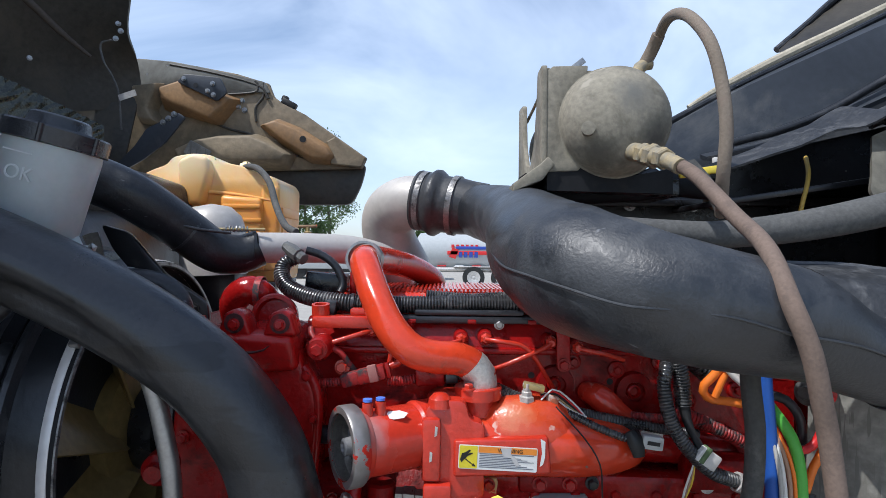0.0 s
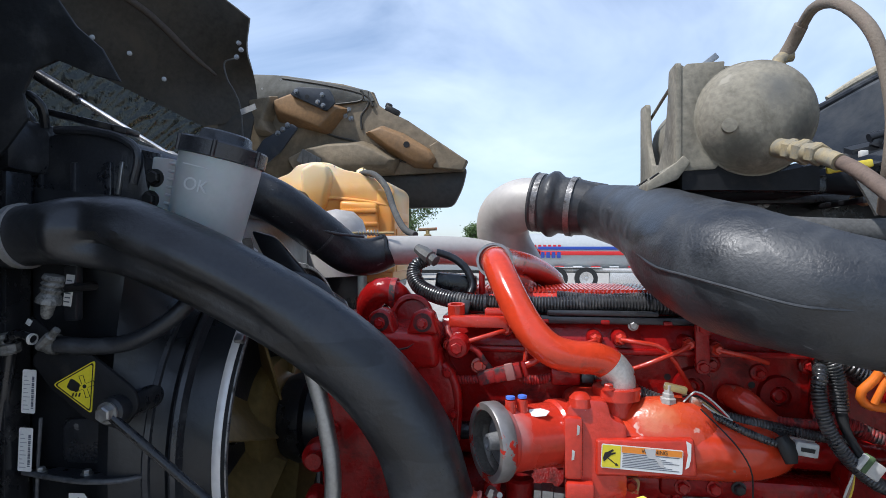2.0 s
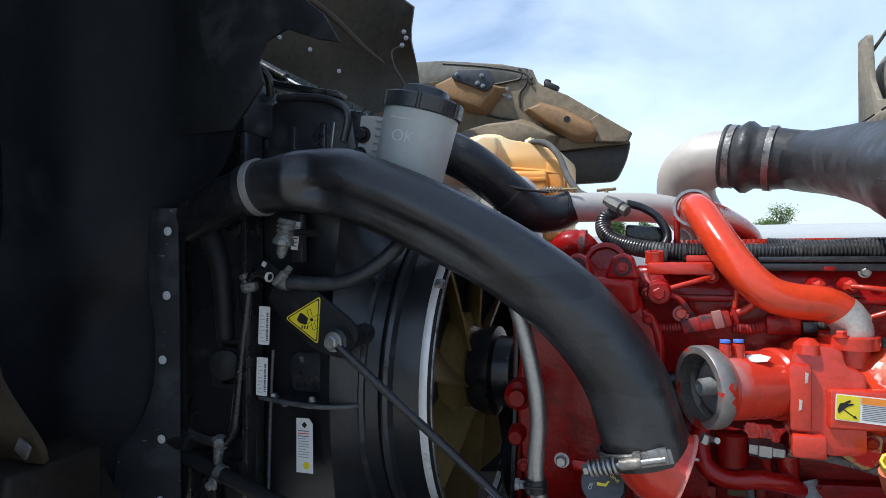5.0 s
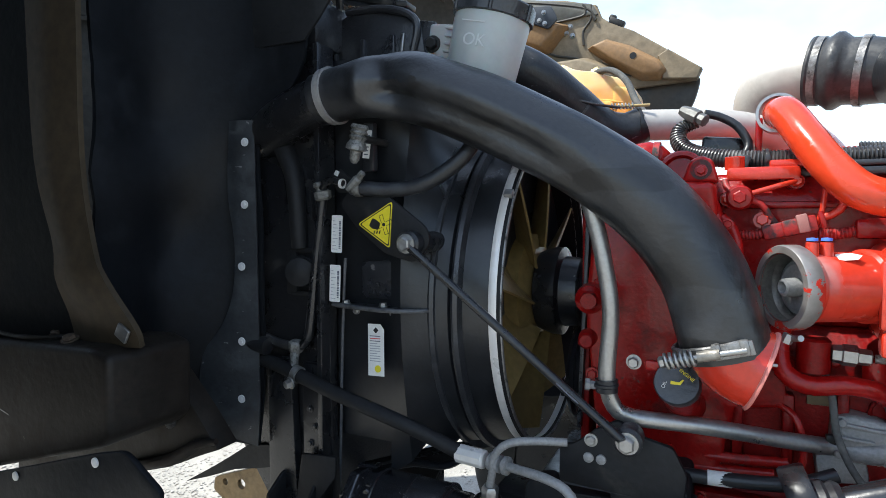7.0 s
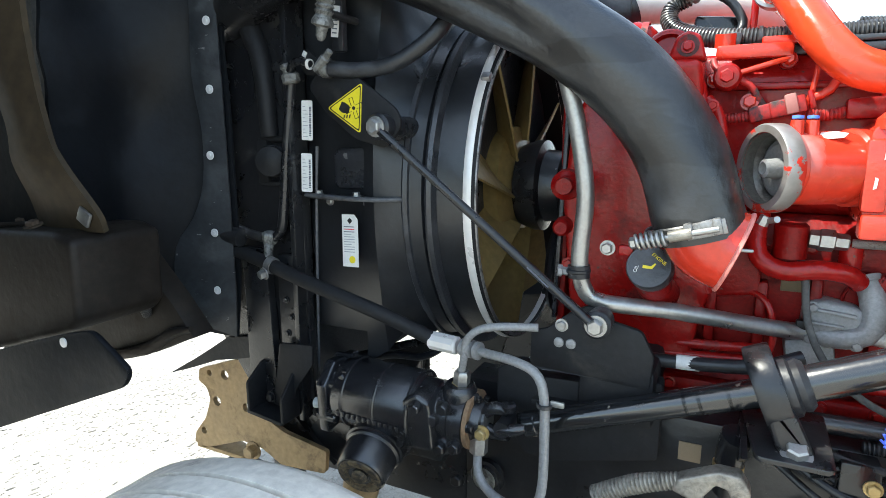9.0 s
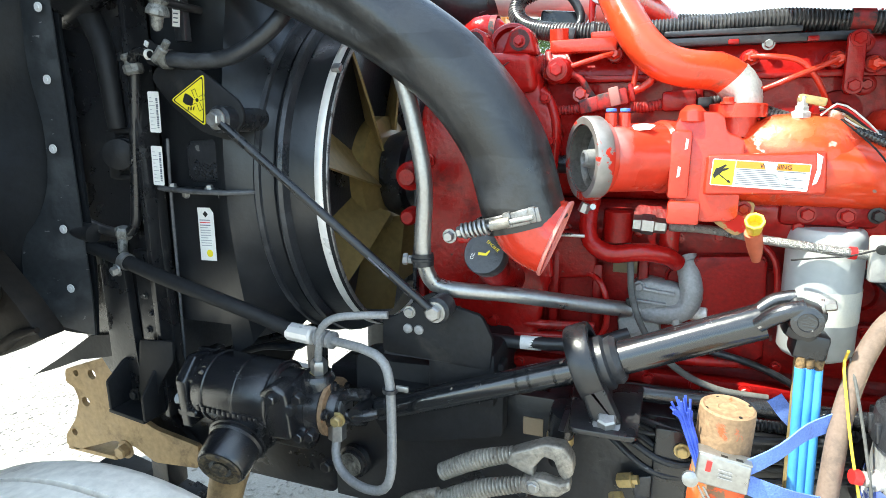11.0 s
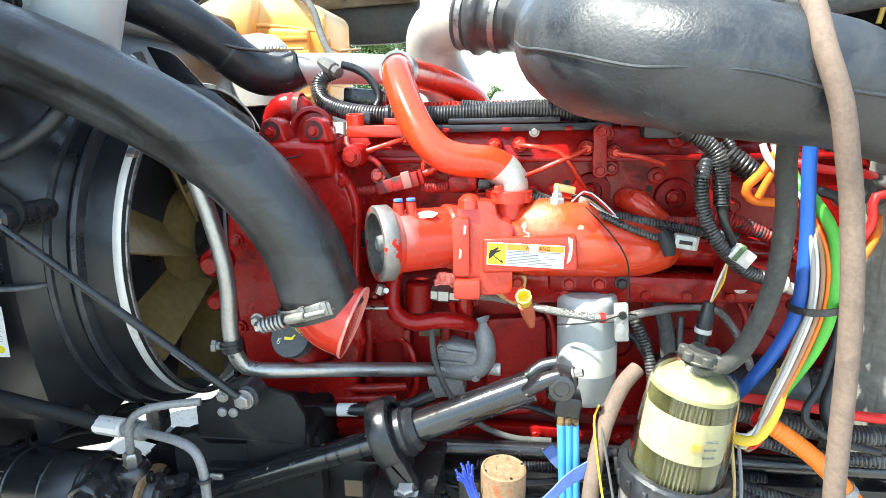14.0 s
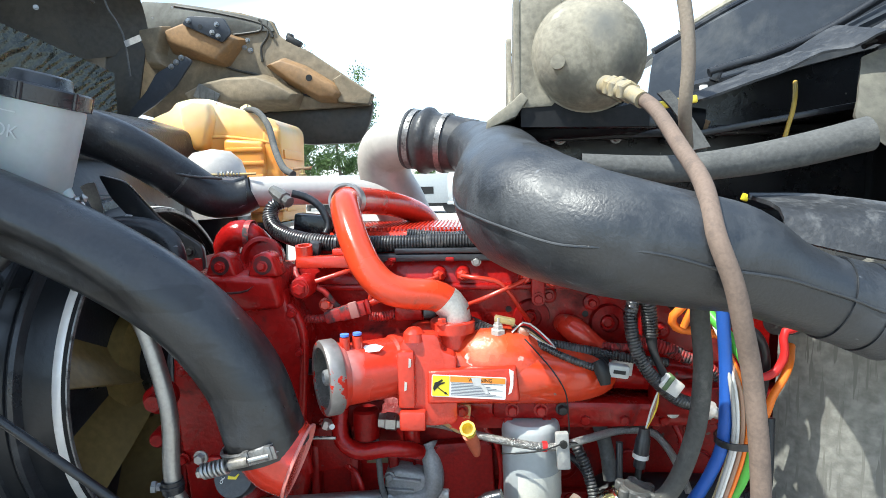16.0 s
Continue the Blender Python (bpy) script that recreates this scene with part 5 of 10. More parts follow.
part("hanger_leg", prism(rounded([(-0.128, 1.085), (-0.082, 1.060), (-0.055, 1.005), (-0.098, 1.003)], 0.010), "xz", 0.722, 0.746, bevel=0.006), BLACK_PAINT, stand)
part("foot", prism(rounded([(-0.125, 0.700), (-0.035, 0.700), (-0.03, 0.87), (-0.14, 0.87)], 0.012), "xy", 0.998, 1.006, bevel=0.002), BLACK_PAINT, stand)
part("foot_web", prism([(0.70, 0.998), (0.868, 0.998), (0.868, 0.90)], "yz", -0.14, -0.132), BLACK_PAINT, stand)
part("foot_web", prism([(0.70, 0.998), (0.868, 0.998), (0.868, 0.90)], "yz", -0.042, -0.034), BLACK_PAINT, stand)
bolt(stand, (-0.077, 0.722, 1.007), (0, -0.35, 1), STEEL, 0.014, 0.013)

# sleeves round the hanging column
FRAYED = material("scorched brown tube end", (0.20, 0.125, 0.055), 0.7, var=0.5, scale=60, grain=300, bump=0.5, dirt=(0.05, 0.035, 0.02), dirt_at=(0.45, 0.6))
sleeve = thing("column_sleeve", "three light blue plastic tubes wrapped round the column stub", "sleeve", at=(0.168, 0.78, 0.85))
for i, ox in enumerate((-0.0108, 0.0, 0.0108)):
    part("tube", tube([(0.166 + ox, 0.768 + 0.003 * i, 1.108), (0.170 + ox * 0.95, 0.767, 1.02), (0.174 + ox * 0.9, 0.765, 0.93), (0.178 + ox * 0.8, 0.765, 0.84)], 0.0061, 14), BLUE_WRAP, sleeve)
    part("frayed_end", rod((0.166 + ox, 0.768 + 0.003 * i, 1.104), (0.166 + ox, 0.769, 1.122), 0.0058, 12), FRAYED, sleeve, "frayed brown tube end")

# ---- engine mount and stay rod ----
mount = thing("engine_mount_bracket", "black plate bracket on the chassis rail", "bracket", at=(-0.36, 0.84, 0.95))
part("plate", prism(rounded([(-0.461, 1.030), (-0.460, 1.093), (-0.436, 1.096), (-0.396, 1.130), (-0.366, 1.146), (-0.330, 1.124), (-0.284, 1.114), (-0.264, 1.075), (-0.268, 1.020)], 0.008), "xz", 0.808, 0.820, bevel=0.003), MATTE_BLACK, mount)
part("plate_flange", prism([(0.808, 1.026), (0.832, 1.018), (0.832, 1.026), (0.812, 1.034)], "yz", -0.458, -0.270), MATTE_BLACK, mount)
part("rail_box", prism(rounded([(-0.526, 0.94), (-0.526, 1.005), (-0.501, 1.020), (-0.478, 1.024), (-0.462, 1.003), (-0.305, 1.010), (-0.25, 1.03), (-0.25, 0.895), (-0.421, 0.85), (-0.473, 0.855)], 0.010), "xz", 0.828, 0.862, bevel=0.003), MATTE_BLACK, mount)
part("return_flange", box((-0.37, 0.86, 0.965), (0.17, 0.11, 0.012), bevel=0.003), MATTE_BLACK, mount)
part("arm", box((-0.32, 0.93, 1.00), (0.12, 0.24, 0.10), bevel=0.012), MATTE_BLACK, mount)
for bx in (-0.412, -0.392):
    part("rivet", lathe((bx, 0.808, 1.078), (0, -1, 0), [(0, 0.0085), (0.003, 0.008), (0.005, 0.004), (0.005, 0)], 18), GREY_PAINT, mount)
bolt(mount, (-0.408, 0.807, 1.108), (0, -1, 0), STEEL, 0.008, 0.006)
strut = thing("shroud_stay_rod", "slim black stay rod with bolted rubber ends", "rod", rod((-0.709, 0.735, 1.423), (-0.345, 0.757, 1.129), 0.0072, 14), BLACK_PAINT)
for c in ((-0.709, 0.730, 1.424), (-0.345, 0.757, 1.129)):
    m_ = part("bush", lathe((c[0], c[1] + 0.045, c[2]), (0, -1, 0), [(0, 0.020), (0.036, 0.022), (0.040, 0.018), (0.040, 0)], 24), RUBBER, strut)
    bolt(m_, (c[0], c[1] + 0.004, c[2]), (0, -1, 0), STEEL, 0.0125, 0.012)
stt = on_plane((-0.432, 0.7435, 1.199), (0, -1, 0), (0, 0, 1), -38.8)
part("printed_mark", slab(stt, rect(-0.022, -0.0012, 0.022, 0.0012), 0.0006), GREY_PRINT, strut)

brace = thing("shroud_brace", "black slanting brace under the fan shroud", "bracket", prism([(-1.00, 0.865), (-0.976, 0.882), (-0.716, 0.985), (-0.700, 0.972), (-0.770, 0.925), (-0.790, 0.885), (-0.90, 0.860)], "xz", 0.995, 1.005), MATTE_BLACK)
part("brace_rib", tube([(-0.98, 0.99, 0.884), (-0.85, 0.99, 0.934), (-0.70, 0.99, 0.985)], 0.009, 10), BLACK_PAINT, brace)
part("brace_hose", tube([(-0.90, 0.96, 0.905), (-0.82, 0.955, 0.935), (-0.74, 0.955, 0.945), (-0.68, 0.96, 0.985)], 0.008, 10), RUBBER, brace)

# ---- hydraulic lines ----
line_a = thing("hydraulic_line", "dull grey bent steel hydraulic line with a hex nut", "pipe", tube([(-0.445, 0.80, 1.100), (-0.50, 0.785, 1.098), (-0.538, 0.775, 1.091), (-0.560, 0.771, 1.070), (-0.566, 0.772, 1.035), (-0.574, 0.780, 1.005)], 0.0068, 16), GREY_PAINT, group="hydraulic lines")
part("nut", lathe((-0.572, 0.780, 1.010), (-0.1, 0.1, -1), [(0, 0.012), (0.004, 0.015), (0.026, 0.015), (0.03, 0.013)], 6), STEEL, line_a)
part("seat_nut", lathe((-0.576, 0.784, 0.985), (-0.05, 0.05, -1), [(0, 0.017), (0.016, 0.018), (0.02, 0.016)], 6), BRASS, line_a)
line_b = thing("hydraulic_line", "dull grey bent steel hydraulic return line with a crimped hose end", "pipe", tube([(-0.56, 0.780, 1.052), (-0.52, 0.768, 1.053), (-0.465, 0.750, 1.055), (-0.428, 0.738, 1.046), (-0.413, 0.732, 1.015), (-0.408, 0.726, 0.94), (-0.408, 0.72, 0.865), (-0.420, 0.717, 0.830), (-0.455, 0.722, 0.818), (-0.50, 0.735, 0.822), (-0.528, 0.750, 0.842), (-0.535, 0.765, 0.875)], 0.0078, 16), GREY_PAINT, group="hydraulic lines")
for k in range(3):
    part("crimp_ring", lathe((-0.575 + k * 0.014, 0.783 - k * 0.003, 1.052), (1, -0.22, 0), [(0, 0.010), (0.002, 0.0155), (0.009, 0.0155), (0.011, 0.010)], 22), GREY_PAINT, line_b)
part("ferrule", lathe((-0.640, 0.795, 1.050), (1, -0.18, 0.02), [(0, 0.012), (0.002, 0.0165), (0.055, 0.0165), (0.058, 0.012)], 10), RING, line_b, "bright crimped ferrule")
part("nut", lathe((-0.535, 0.767, 0.868), (0, 0.1, 1), [(0, 0.012), (0.003, 0.016), (0.03, 0.016), (0.034, 0.012)], 6), STEEL, line_b)
part("tie", lathe((-0.4115, 0.731, 0.998), (0.05, -0.05, 1), [(0, 0.0095), (0, 0.0125), (0.006, 0.0125), (0.006, 0.0095)], 20), PLASTIC, line_b, "black cable tie")
part("clip", box((-0.392, 0.735, 1.004), (0.022, 0.006, 0.010), bevel=0.002), STEEL, line_b)
low_hose = thing("radiator_lower_hose", "black rubber hose running from the radiator to a ferrule", "hose", tube([(-1.06, 0.760, 1.183), (-1.0, 0.755, 1.172), (-0.955, 0.752, 1.161), (-0.864, 0.750, 1.137), (-0.740, 0.756, 1.104), (-0.68, 0.778, 1.075), (-0.635, 0.795, 1.051)], 0.0135, 20), MATTE_BLACK)
part("clamp", lathe((-0.972, 0.7525, 1.1655), (0.93, -0.05, -0.22), [(0, 0.0135), (0, 0.0165), (0.014, 0.0165), (0.014, 0.0135)], 24), STEEL, low_hose)
part("clamp_screw", bolt_mesh((-0.965, 0.732, 1.152), (-0.3, -1, -0.2), 0.009, 0.010), STEEL, low_hose, sharp=25)
hose_b = thing("power_hose", "black rubber hose with a white printed band", "hose", tube([(-0.42, 0.87, 1.035), (-0.33, 0.892, 1.040), (-0.22, 0.90, 1.042), (-0.12, 0.895, 1.055), (-0.06, 0.91, 1.075)], 0.0115, 16), RUBBER)
part("band", lathe((-0.238, 0.8997, 1.0418), (1, 0.05, 0.02), [(0, 0.0117), (0, 0.0122), (0.036, 0.0122), (0.036, 0.0117)], 24), PAPER, hose_b)

# ---- odds and ends low down ----
can = thing("rusty_canister", "rusty tin canister with orange paint remains", "canister", lathe((0.066, 0.722, 0.905), (0.03, -0.03, 1), [(0, 0.0335), (0.152, 0.0335), (0.157, 0.0328), (0.159, 0.030), (0.157, 0.027), (0.1575, 0.012), (0.156, 0.010), (0.156, 0)], 40), RUST)
for k in range(4):
    part("vent_hole", lathe(V(0.071, 0.717, 1.0628) + V(math.cos(k * 1.57 + 0.4), math.sin(k * 1.57 + 0.4), 0) * 0.0285, (0.03, -0.03, 1), [(0, 0.0022), (0.0008, 0.0022), (0.0008, 0)], 10), INK, can)
part("bracket_arm", box((0.085, 0.80, 0.89), (0.05, 0.14, 0.02), bevel=0.003), BLACK_PAINT, can)
part("paint_band", lathe((0.0660, 0.7220, 0.905), (0.03, -0.03, 1), [(0, 0.0337), (0, 0.0343), (0.060, 0.0343), (0.062, 0.0337)], 36), ORANGE_WORN, can, "chipped orange paint")
ratchet = thing("ratchet_strap", "blue webbing strap with a steel ratchet buckle", "strap", at=(0.07, 0.69, 0.95))
part("strap", sheet([[(0.078, 0.680, 0.990), (0.093, 0.682, 0.989), (0.130, 0.70, 1.008), (0.165, 0.735, 1.022), (0.20, 0.76, 1.03)], [(0.078, 0.680, 1.012), (0.090, 0.682, 1.010), (0.130, 0.70, 1.030), (0.165, 0.735, 1.046), (0.20, 0.76, 1.055)]], 0.002), BLUE_STRAP, ratchet)
part("strap", sheet([[(0.092, 0.684, 0.966), (0.115, 0.686, 0.958), (0.150, 0.70, 0.942), (0.21, 0.74, 0.915)], [(0.094, 0.684, 0.992), (0.118, 0.686, 0.985), (0.155, 0.70, 0.970), (0.215, 0.74, 0.945)]], 0.002), BLUE_STRAP, ratchet)
part("strap", sheet([[(0.130, 0.80, 1.040), (0.150, 0.80, 1.015), (0.172, 0.805, 0.995)], [(0.146, 0.80, 1.054), (0.165, 0.80, 1.030), (0.186, 0.805, 1.010)]], 0.002), BLUE_STRAP, ratchet)
part("buckle_frame", soft_box([(0.035, 0.976), (0.038, 1.018), (0.060, 1.016), (0.098, 1.009), (0.096, 0.970)], "xz", 0.671, 0.681, 0.003, 3), STEEL, ratchet)
part("buckle_top", box((0.068, 0.682, 1.014), (0.062, 0.020, 0.003), (0, 8, 0), 0.001), STEEL, ratchet)
for k in range(3):
    part("buckle_slot", box((0.050 + k * 0.017, 0.676, 1.0170 - k * 0.0022), (0.008, 0.005, 0.002), (0, 8, 0)), INK, ratchet)
for k in range(3):
    part("embossed_bar", box((0.069, 0.6702, 0.998 - k * 0.005), (0.016, 0.002, 0.0014), (0, 8, 0)), GREY_PAINT, ratchet)
part("red_label", box((0.050, 0.6700, 1.002), (0.006, 0.0015, 0.014), (0, 6, 0)), RED_INK, ratchet)
part("pawl", lathe((0.030, 0.676, 0.978), (0.1, -1, 0.2), [(0, 0.010), (0.006, 0.010), (0.008, 0.006), (0.008, 0)], 16), STEEL, ratchet)
for k in range(2):
    part("spring_wire", tube([(0.040 + 0.006 * k, 0.672, 0.972), (0.050 + 0.006 * k, 0.670, 0.955), (0.060 + 0.006 * k, 0.672, 0.940)], 0.0014, 6), STEEL, ratchet)
frayed = thing("frayed_strap_end", "frayed blue strap end hanging beside a canister", "strap", at=(0.03, 0.7, 1.0))
rg = random.Random(4)
FRAY_BLUE = material("deep blue frayed webbing", (0.035, 0.07, 0.40), 0.6, var=0.4, scale=60, grain=400, bump=0.3)
for i in range(30):
    ox, oy = rg.uniform(-0.006, 0.006), rg.uniform(-0.004, 0.004)
    part("strand", tube([(0.042 + ox * 0.6, 0.690, 0.985), (0.032 + ox, 0.698 + oy, 1.015), (0.021 + ox * 1.2, 0.70 + oy, 1.045), (0.014 + ox * 2.2, 0.702 + oy * 3, 1.062 + rg.uniform(-0.012, 0.012))], 0.0016, 5, step=0.01), FRAY_BLUE, frayed)
clampjaw = thing("jumper_clamp", "dirty grey metal battery clamp with ribbed grips", "clamp", at=(-0.2, 0.76, 0.86))
jaw = soft_box([(-0.222, 0.905), (-0.215, 0.925), (-0.164, 0.950), (-0.135, 0.950), (-0.121, 0.930), (-0.120, 0.908), (-0.132, 0.892), (-0.142, 0.905), (-0.150, 0.925), (-0.165, 0.928), (-0.180, 0.905), (-0.178, 0.890)], "xz", 0.738, 0.766, 0.004, 3)
part("upper_jaw", jaw, CLAMP_METAL, clampjaw)
part("lower_jaw", soft_box([(-0.205, 0.868), (-0.196, 0.890), (-0.165, 0.898), (-0.140, 0.893), (-0.124, 0.902), (-0.122, 0.888), (-0.140, 0.872), (-0.170, 0.866)], "xz", 0.728, 0.752, 0.004, 3), CLAMP_METAL, clampjaw)
part("pivot", bolt_mesh((-0.178, 0.727, 0.884), (0, -1, 0), 0.008, 0.004), STEEL, clampjaw, sharp=25)
for a, b in (((-0.335, 0.757, 0.855), (-0.212, 0.754, 0.916)), ((-0.335, 0.742, 0.812), (-0.195, 0.740, 0.876))):
    part("grip", tube([a, V(*a).lerp(V(*b), 0.5) + V(0, 0, 0.006), b], [0.0145, 0.0155, 0.0125], 18, rib=0.003, pitch=0.0062), CLAMP_METAL, clampjaw)
part("lead", tube([(-0.34, 0.758, 0.815), (-0.40, 0.76, 0.785), (-0.44, 0.765, 0.72), (-0.43, 0.80, 0.64)], 0.009, 14), CLAMP_METAL, clampjaw)
drop = thing("air_fitting", "black elbow fitting with a brown band on the rail", "fitting", tube([(-0.142, 0.79, 0.985), (-0.148, 0.80, 0.955), (-0.15, 0.80, 0.92), (-0.150, 0.81, 0.885)], [0.022, 0.021, 0.019, 0.019], 20), BLACK_PAINT)
part("band", lathe((-0.150, 0.80, 0.935), (0, 0, -1), [(0, 0.0195), (0, 0.0215), (0.012, 0.0215), (0.012, 0.0195)], 24), BRASS, drop)
gold = thing("brass_fittings", "pair of brass air fittings on a black valve", "fitting", at=(-0.03, 0.86, 0.82))
part("fitting", lathe((-0.060, 0.845, 0.845), (1, -0.2, 0.4), [(0, 0.010), (0.004, 0.013), (0.024, 0.013), (0.026, 0.008), (0.034, 0.008)], 6), BRASS, gold)
part("fitting", lathe((-0.070, 0.835, 0.815), (1, -0.1, 0.35), [(0, 0.010), (0.004, 0.013), (0.02, 0.013), (0.022, 0.008)], 6), BRASS, gold)
part("valve", box((-0.01, 0.86, 0.845), (0.06, 0.035, 0.04), (0, -20, 0), 0.006), PLASTIC, gold)
lugs = thing("rail_bracket", "olive-black angle bracket with a bolt on the rail", "bracket", box((0.015, 0.845, 0.87), (0.05, 0.04, 0.18), bevel=0.004), BLACK_PAINT)
bolt(lugs, (0.03, 0.823, 0.93), (0, -1, 0), BRASS, 0.009, 0.008)
rg = random.Random(9)
for i in range(7):
    x0 = -0.10 + rg.uniform(0, 0.10)
    thing("wiring_loom", "thin black cable sagging along the rail", "cable", tube([(x0, 0.86, 0.96 - i * 0.006), (x0 + 0.08, 0.83 + rg.uniform(-.01, .02), 0.955 - i * 0.012), (x0 + 0.16, 0.835, 0.965 - i * 0.014 + rg.uniform(-.01, .01)), (x0 + 0.30, 0.85, 0.97 - i * 0.012)], rg.uniform(0.003, 0.0065), 10), RUBBER, group="cables along the rail")
thing("air_pipe", "black steel air pipe along the rail top", "pipe", tube([(-0.12, 0.885, 0.985), (0.05, 0.885, 0.988), (0.3, 0.885, 0.99), (0.75, 0.885, 0.985)], 0.015, 16), BLACK_GLOSS)
thing("corrugated_conduit", "thin black corrugated conduit along the rail", "conduit", tube([(0.02, 0.868, 0.968), (0.14, 0.862, 0.972), (0.30, 0.865, 0.975), (0.5, 0.87, 0.97)], 0.009, 12, rib=0.0018, pitch=0.0055), RUBBER)

# ---- radiator side, shroud details ----
FADED_PRINT = flat_material("faded grey print", (0.34, 0.35, 0.37), 0.5)
for z0, z1, y_ in ((1.40, 1.475, 0.7935), (1.305, 1.378, 0.7935)):
    lab = thing("paper_label", "small white printed part label on the radiator side", "label", slab(on_plane((-0.893 - 0.006 * (z0 < 1.35), 0.7890, (z0 + z1) / 2), (0.06, -1, 0), (0.04, 0, 1)), rounded(rect(-0.012, -0.036, 0.012, 0.036), 0.003), 0.0008), PAPER, group="part labels")
    for i in range(9):
        part("print_line", slab(on_plane((-0.893 - 0.006 * (z0 < 1.35), 0.7882, (z0 + z1) / 2), (0.06, -1, 0), (0.04, 0, 1)), rect(-0.009, -0.030 + i * 0.0068, 0.002 - 0.003 * (i % 3), -0.0288 + i * 0.0068), 0.0004), FADED_PRINT, lab)
    for i in range(16):
        part("code_bar", slab(on_plane((-0.893 - 0.006 * (z0 < 1.35), 0.7882, (z0 + z1) / 2), (0.06, -1, 0), (0.04, 0, 1)), rect(0.005, -0.028 + i * 0.0034, 0.009, -0.0262 + i * 0.0034 + 0.0006 * (i % 3)), 0.0004), GREY_PRINT, lab)
lab = thing("paper_label", "narrow white printed label high on the shroud", "label", slab(on_plane((-0.822, 0.790, 1.605), (0.1, -1, 0), (0.13, 0, 1)), rect(-0.007, -0.026, 0.007, 0.026), 0.0008), PAPER, group="part labels")
for i in range(6):
    part("print_line", slab(on_plane((-0.822, 0.7892, 1.605), (0.1, -1, 0), (0.13, 0, 1)), rect(-0.005, -0.02 + i * 0.007, 0.004, -0.018 + i * 0.007), 0.0004), GREY_PRINT, lab)
part("label_backing", box((-0.822, 0.80, 1.60), (0.024, 0.016, 0.09), bevel=0.003), PLASTIC, shroud)

stick = thing("coolant_sticker", "white coolant instruction sticker with a yellow emblem", "sticker", slab(on_plane((-0.820, 0.8105, 1.214), (0.0, -1, 0.05), (-0.03, 0, 1)), [(-0.018, -0.050), (0.018, -0.050), (0.018, 0.040), (0.010, 0.050), (-0.018, 0.050)], 0.0008), PAPER)
sm = on_plane((-0.820, 0.8096, 1.214), (0.0, -1, 0.05), (-0.03, 0, 1))
part("emblem", slab(sm, circle(0.004, -0.036, 0.007, 20), 0.0004), YELLOW, stick)
part("diamond", slab(sm, [(0, 0.032), (0.006, 0.038), (0, 0.044), (-0.006, 0.038)], 0.0004), INK, stick)
for i in range(11):
    part("print_line", slab(sm, rect(-0.014, 0.026 - i * 0.0048, 0.010 - 0.007 * ((i * 5) % 4 == 3), 0.0275 - i * 0.0048), 0.0004), RED_INK if i == 1 else (GREY_PRINT if i in (0, 2) else FADED_PRINT), stick)

# stay-rod plate with the warning triangle
plate = thing("stay_plate", "black steel stay plate bolted to the shroud", "bracket", prism(rounded([(-0.868, 1.495), (-0.842, 1.520), (-0.770, 1.513), (-0.685, 1.452), (-0.677, 1.424), (-0.708, 1.388), (-0.770, 1.404), (-0.830, 1.450)], 0.014), "xz", 0.763, 0.771, bevel=0.002), MATTE_BLACK)
part("standoff", rod((-0.709, 0.768, 1.423), (-0.709, 0.86, 1.423), 0.02, 18), BLACK_PAINT, plate)
part("standoff", rod((-0.84, 0.768, 1.49), (-0.84, 0.86, 1.49), 0.015, 18), BLACK_PAINT, plate)
tri = [(-0.826, 1.457), (-0.752, 1.498), (-0.758, 1.413)]
cen = Vector((sum(p[0] for p in tri) / 3, sum(p[1] for p in tri) / 3))


def shrink(k):
    return [tuple(cen + (Vector(p) - cen) * k) for p in tri]


warn = thing("warning_triangle", "yellow triangular hand-and-fan warning sign", "sign", prism(rounded(shrink(1.0), 0.007), "xz", 0.7618, 0.763), YELLOW)
ring_o, ring_i = rounded(shrink(0.93), 0.006), rounded(shrink(0.85), 0.005)
edge = bmesh.new()
eo, ei = [edge.verts.new((a, 0.7614, b)) for a, b in ring_o], [edge.verts.new((a, 0.7614, b)) for a, b in ring_i]
for i in range(len(eo)):
    j = (i + 1) % len(eo)
    edge.faces.new((eo[i], eo[j], ei[j], ei[i]))
part("border", edge, INK, warn)
wm = on_plane((-0.770, 0.7616, 1.456), (0, -1, 0)) @ Matrix.Scale(0.92, 4)
part("fan_hub", slab(wm, circle(0, 0, 0.0035, 14), 0.0004), INK, warn)
for k in range(4):
    a = radians(20 + 90 * k)
    c, s = math.cos(a), math.sin(a)
    for o in (-1, 1):
        part("fan_line", slab(wm, [(c * 0.005 - s * 0.004 * o, s * 0.005 + c * 0.004 * o), (c * 0.019 - s * 0.0045 * o, s * 0.019 + c * 0.0045 * o), (c * 0.019 - s * 0.0036 * o, s * 0.019 + c * 0.0036 * o), (c * 0.005 - s * 0.0032 * o, s * 0.005 + c * 0.0032 * o)], 0.0004), INK, warn)
    part("fan_line", slab(wm, [(c * 0.019 - s * 0.0045, s * 0.019 + c * 0.0045), (c * 0.020 - s * 0.0045, s * 0.020 + c * 0.0045), (c * 0.020 + s * 0.0045, s * 0.020 - c * 0.0045), (c * 0.019 + s * 0.0045, s * 0.019 - c * 0.0045)], 0.0004), INK, warn)
part("glove_shape", slab(wm, rounded([(-0.034, -0.002), (-0.026, 0.013), (-0.018, 0.010), (-0.008, 0.003), (-0.012, -0.010), (-0.026, -0.008)], 0.003), 0.0004), INK, warn)
for i in range(3):
    part("finger_mark", slab(wm, [(-0.022 + i * 0.006, -0.012), (-0.019 + i * 0.006, -0.011), (-0.021 + i * 0.006, -0.018), (-0.024 + i * 0.006, -0.018)], 0.0004), INK, warn)

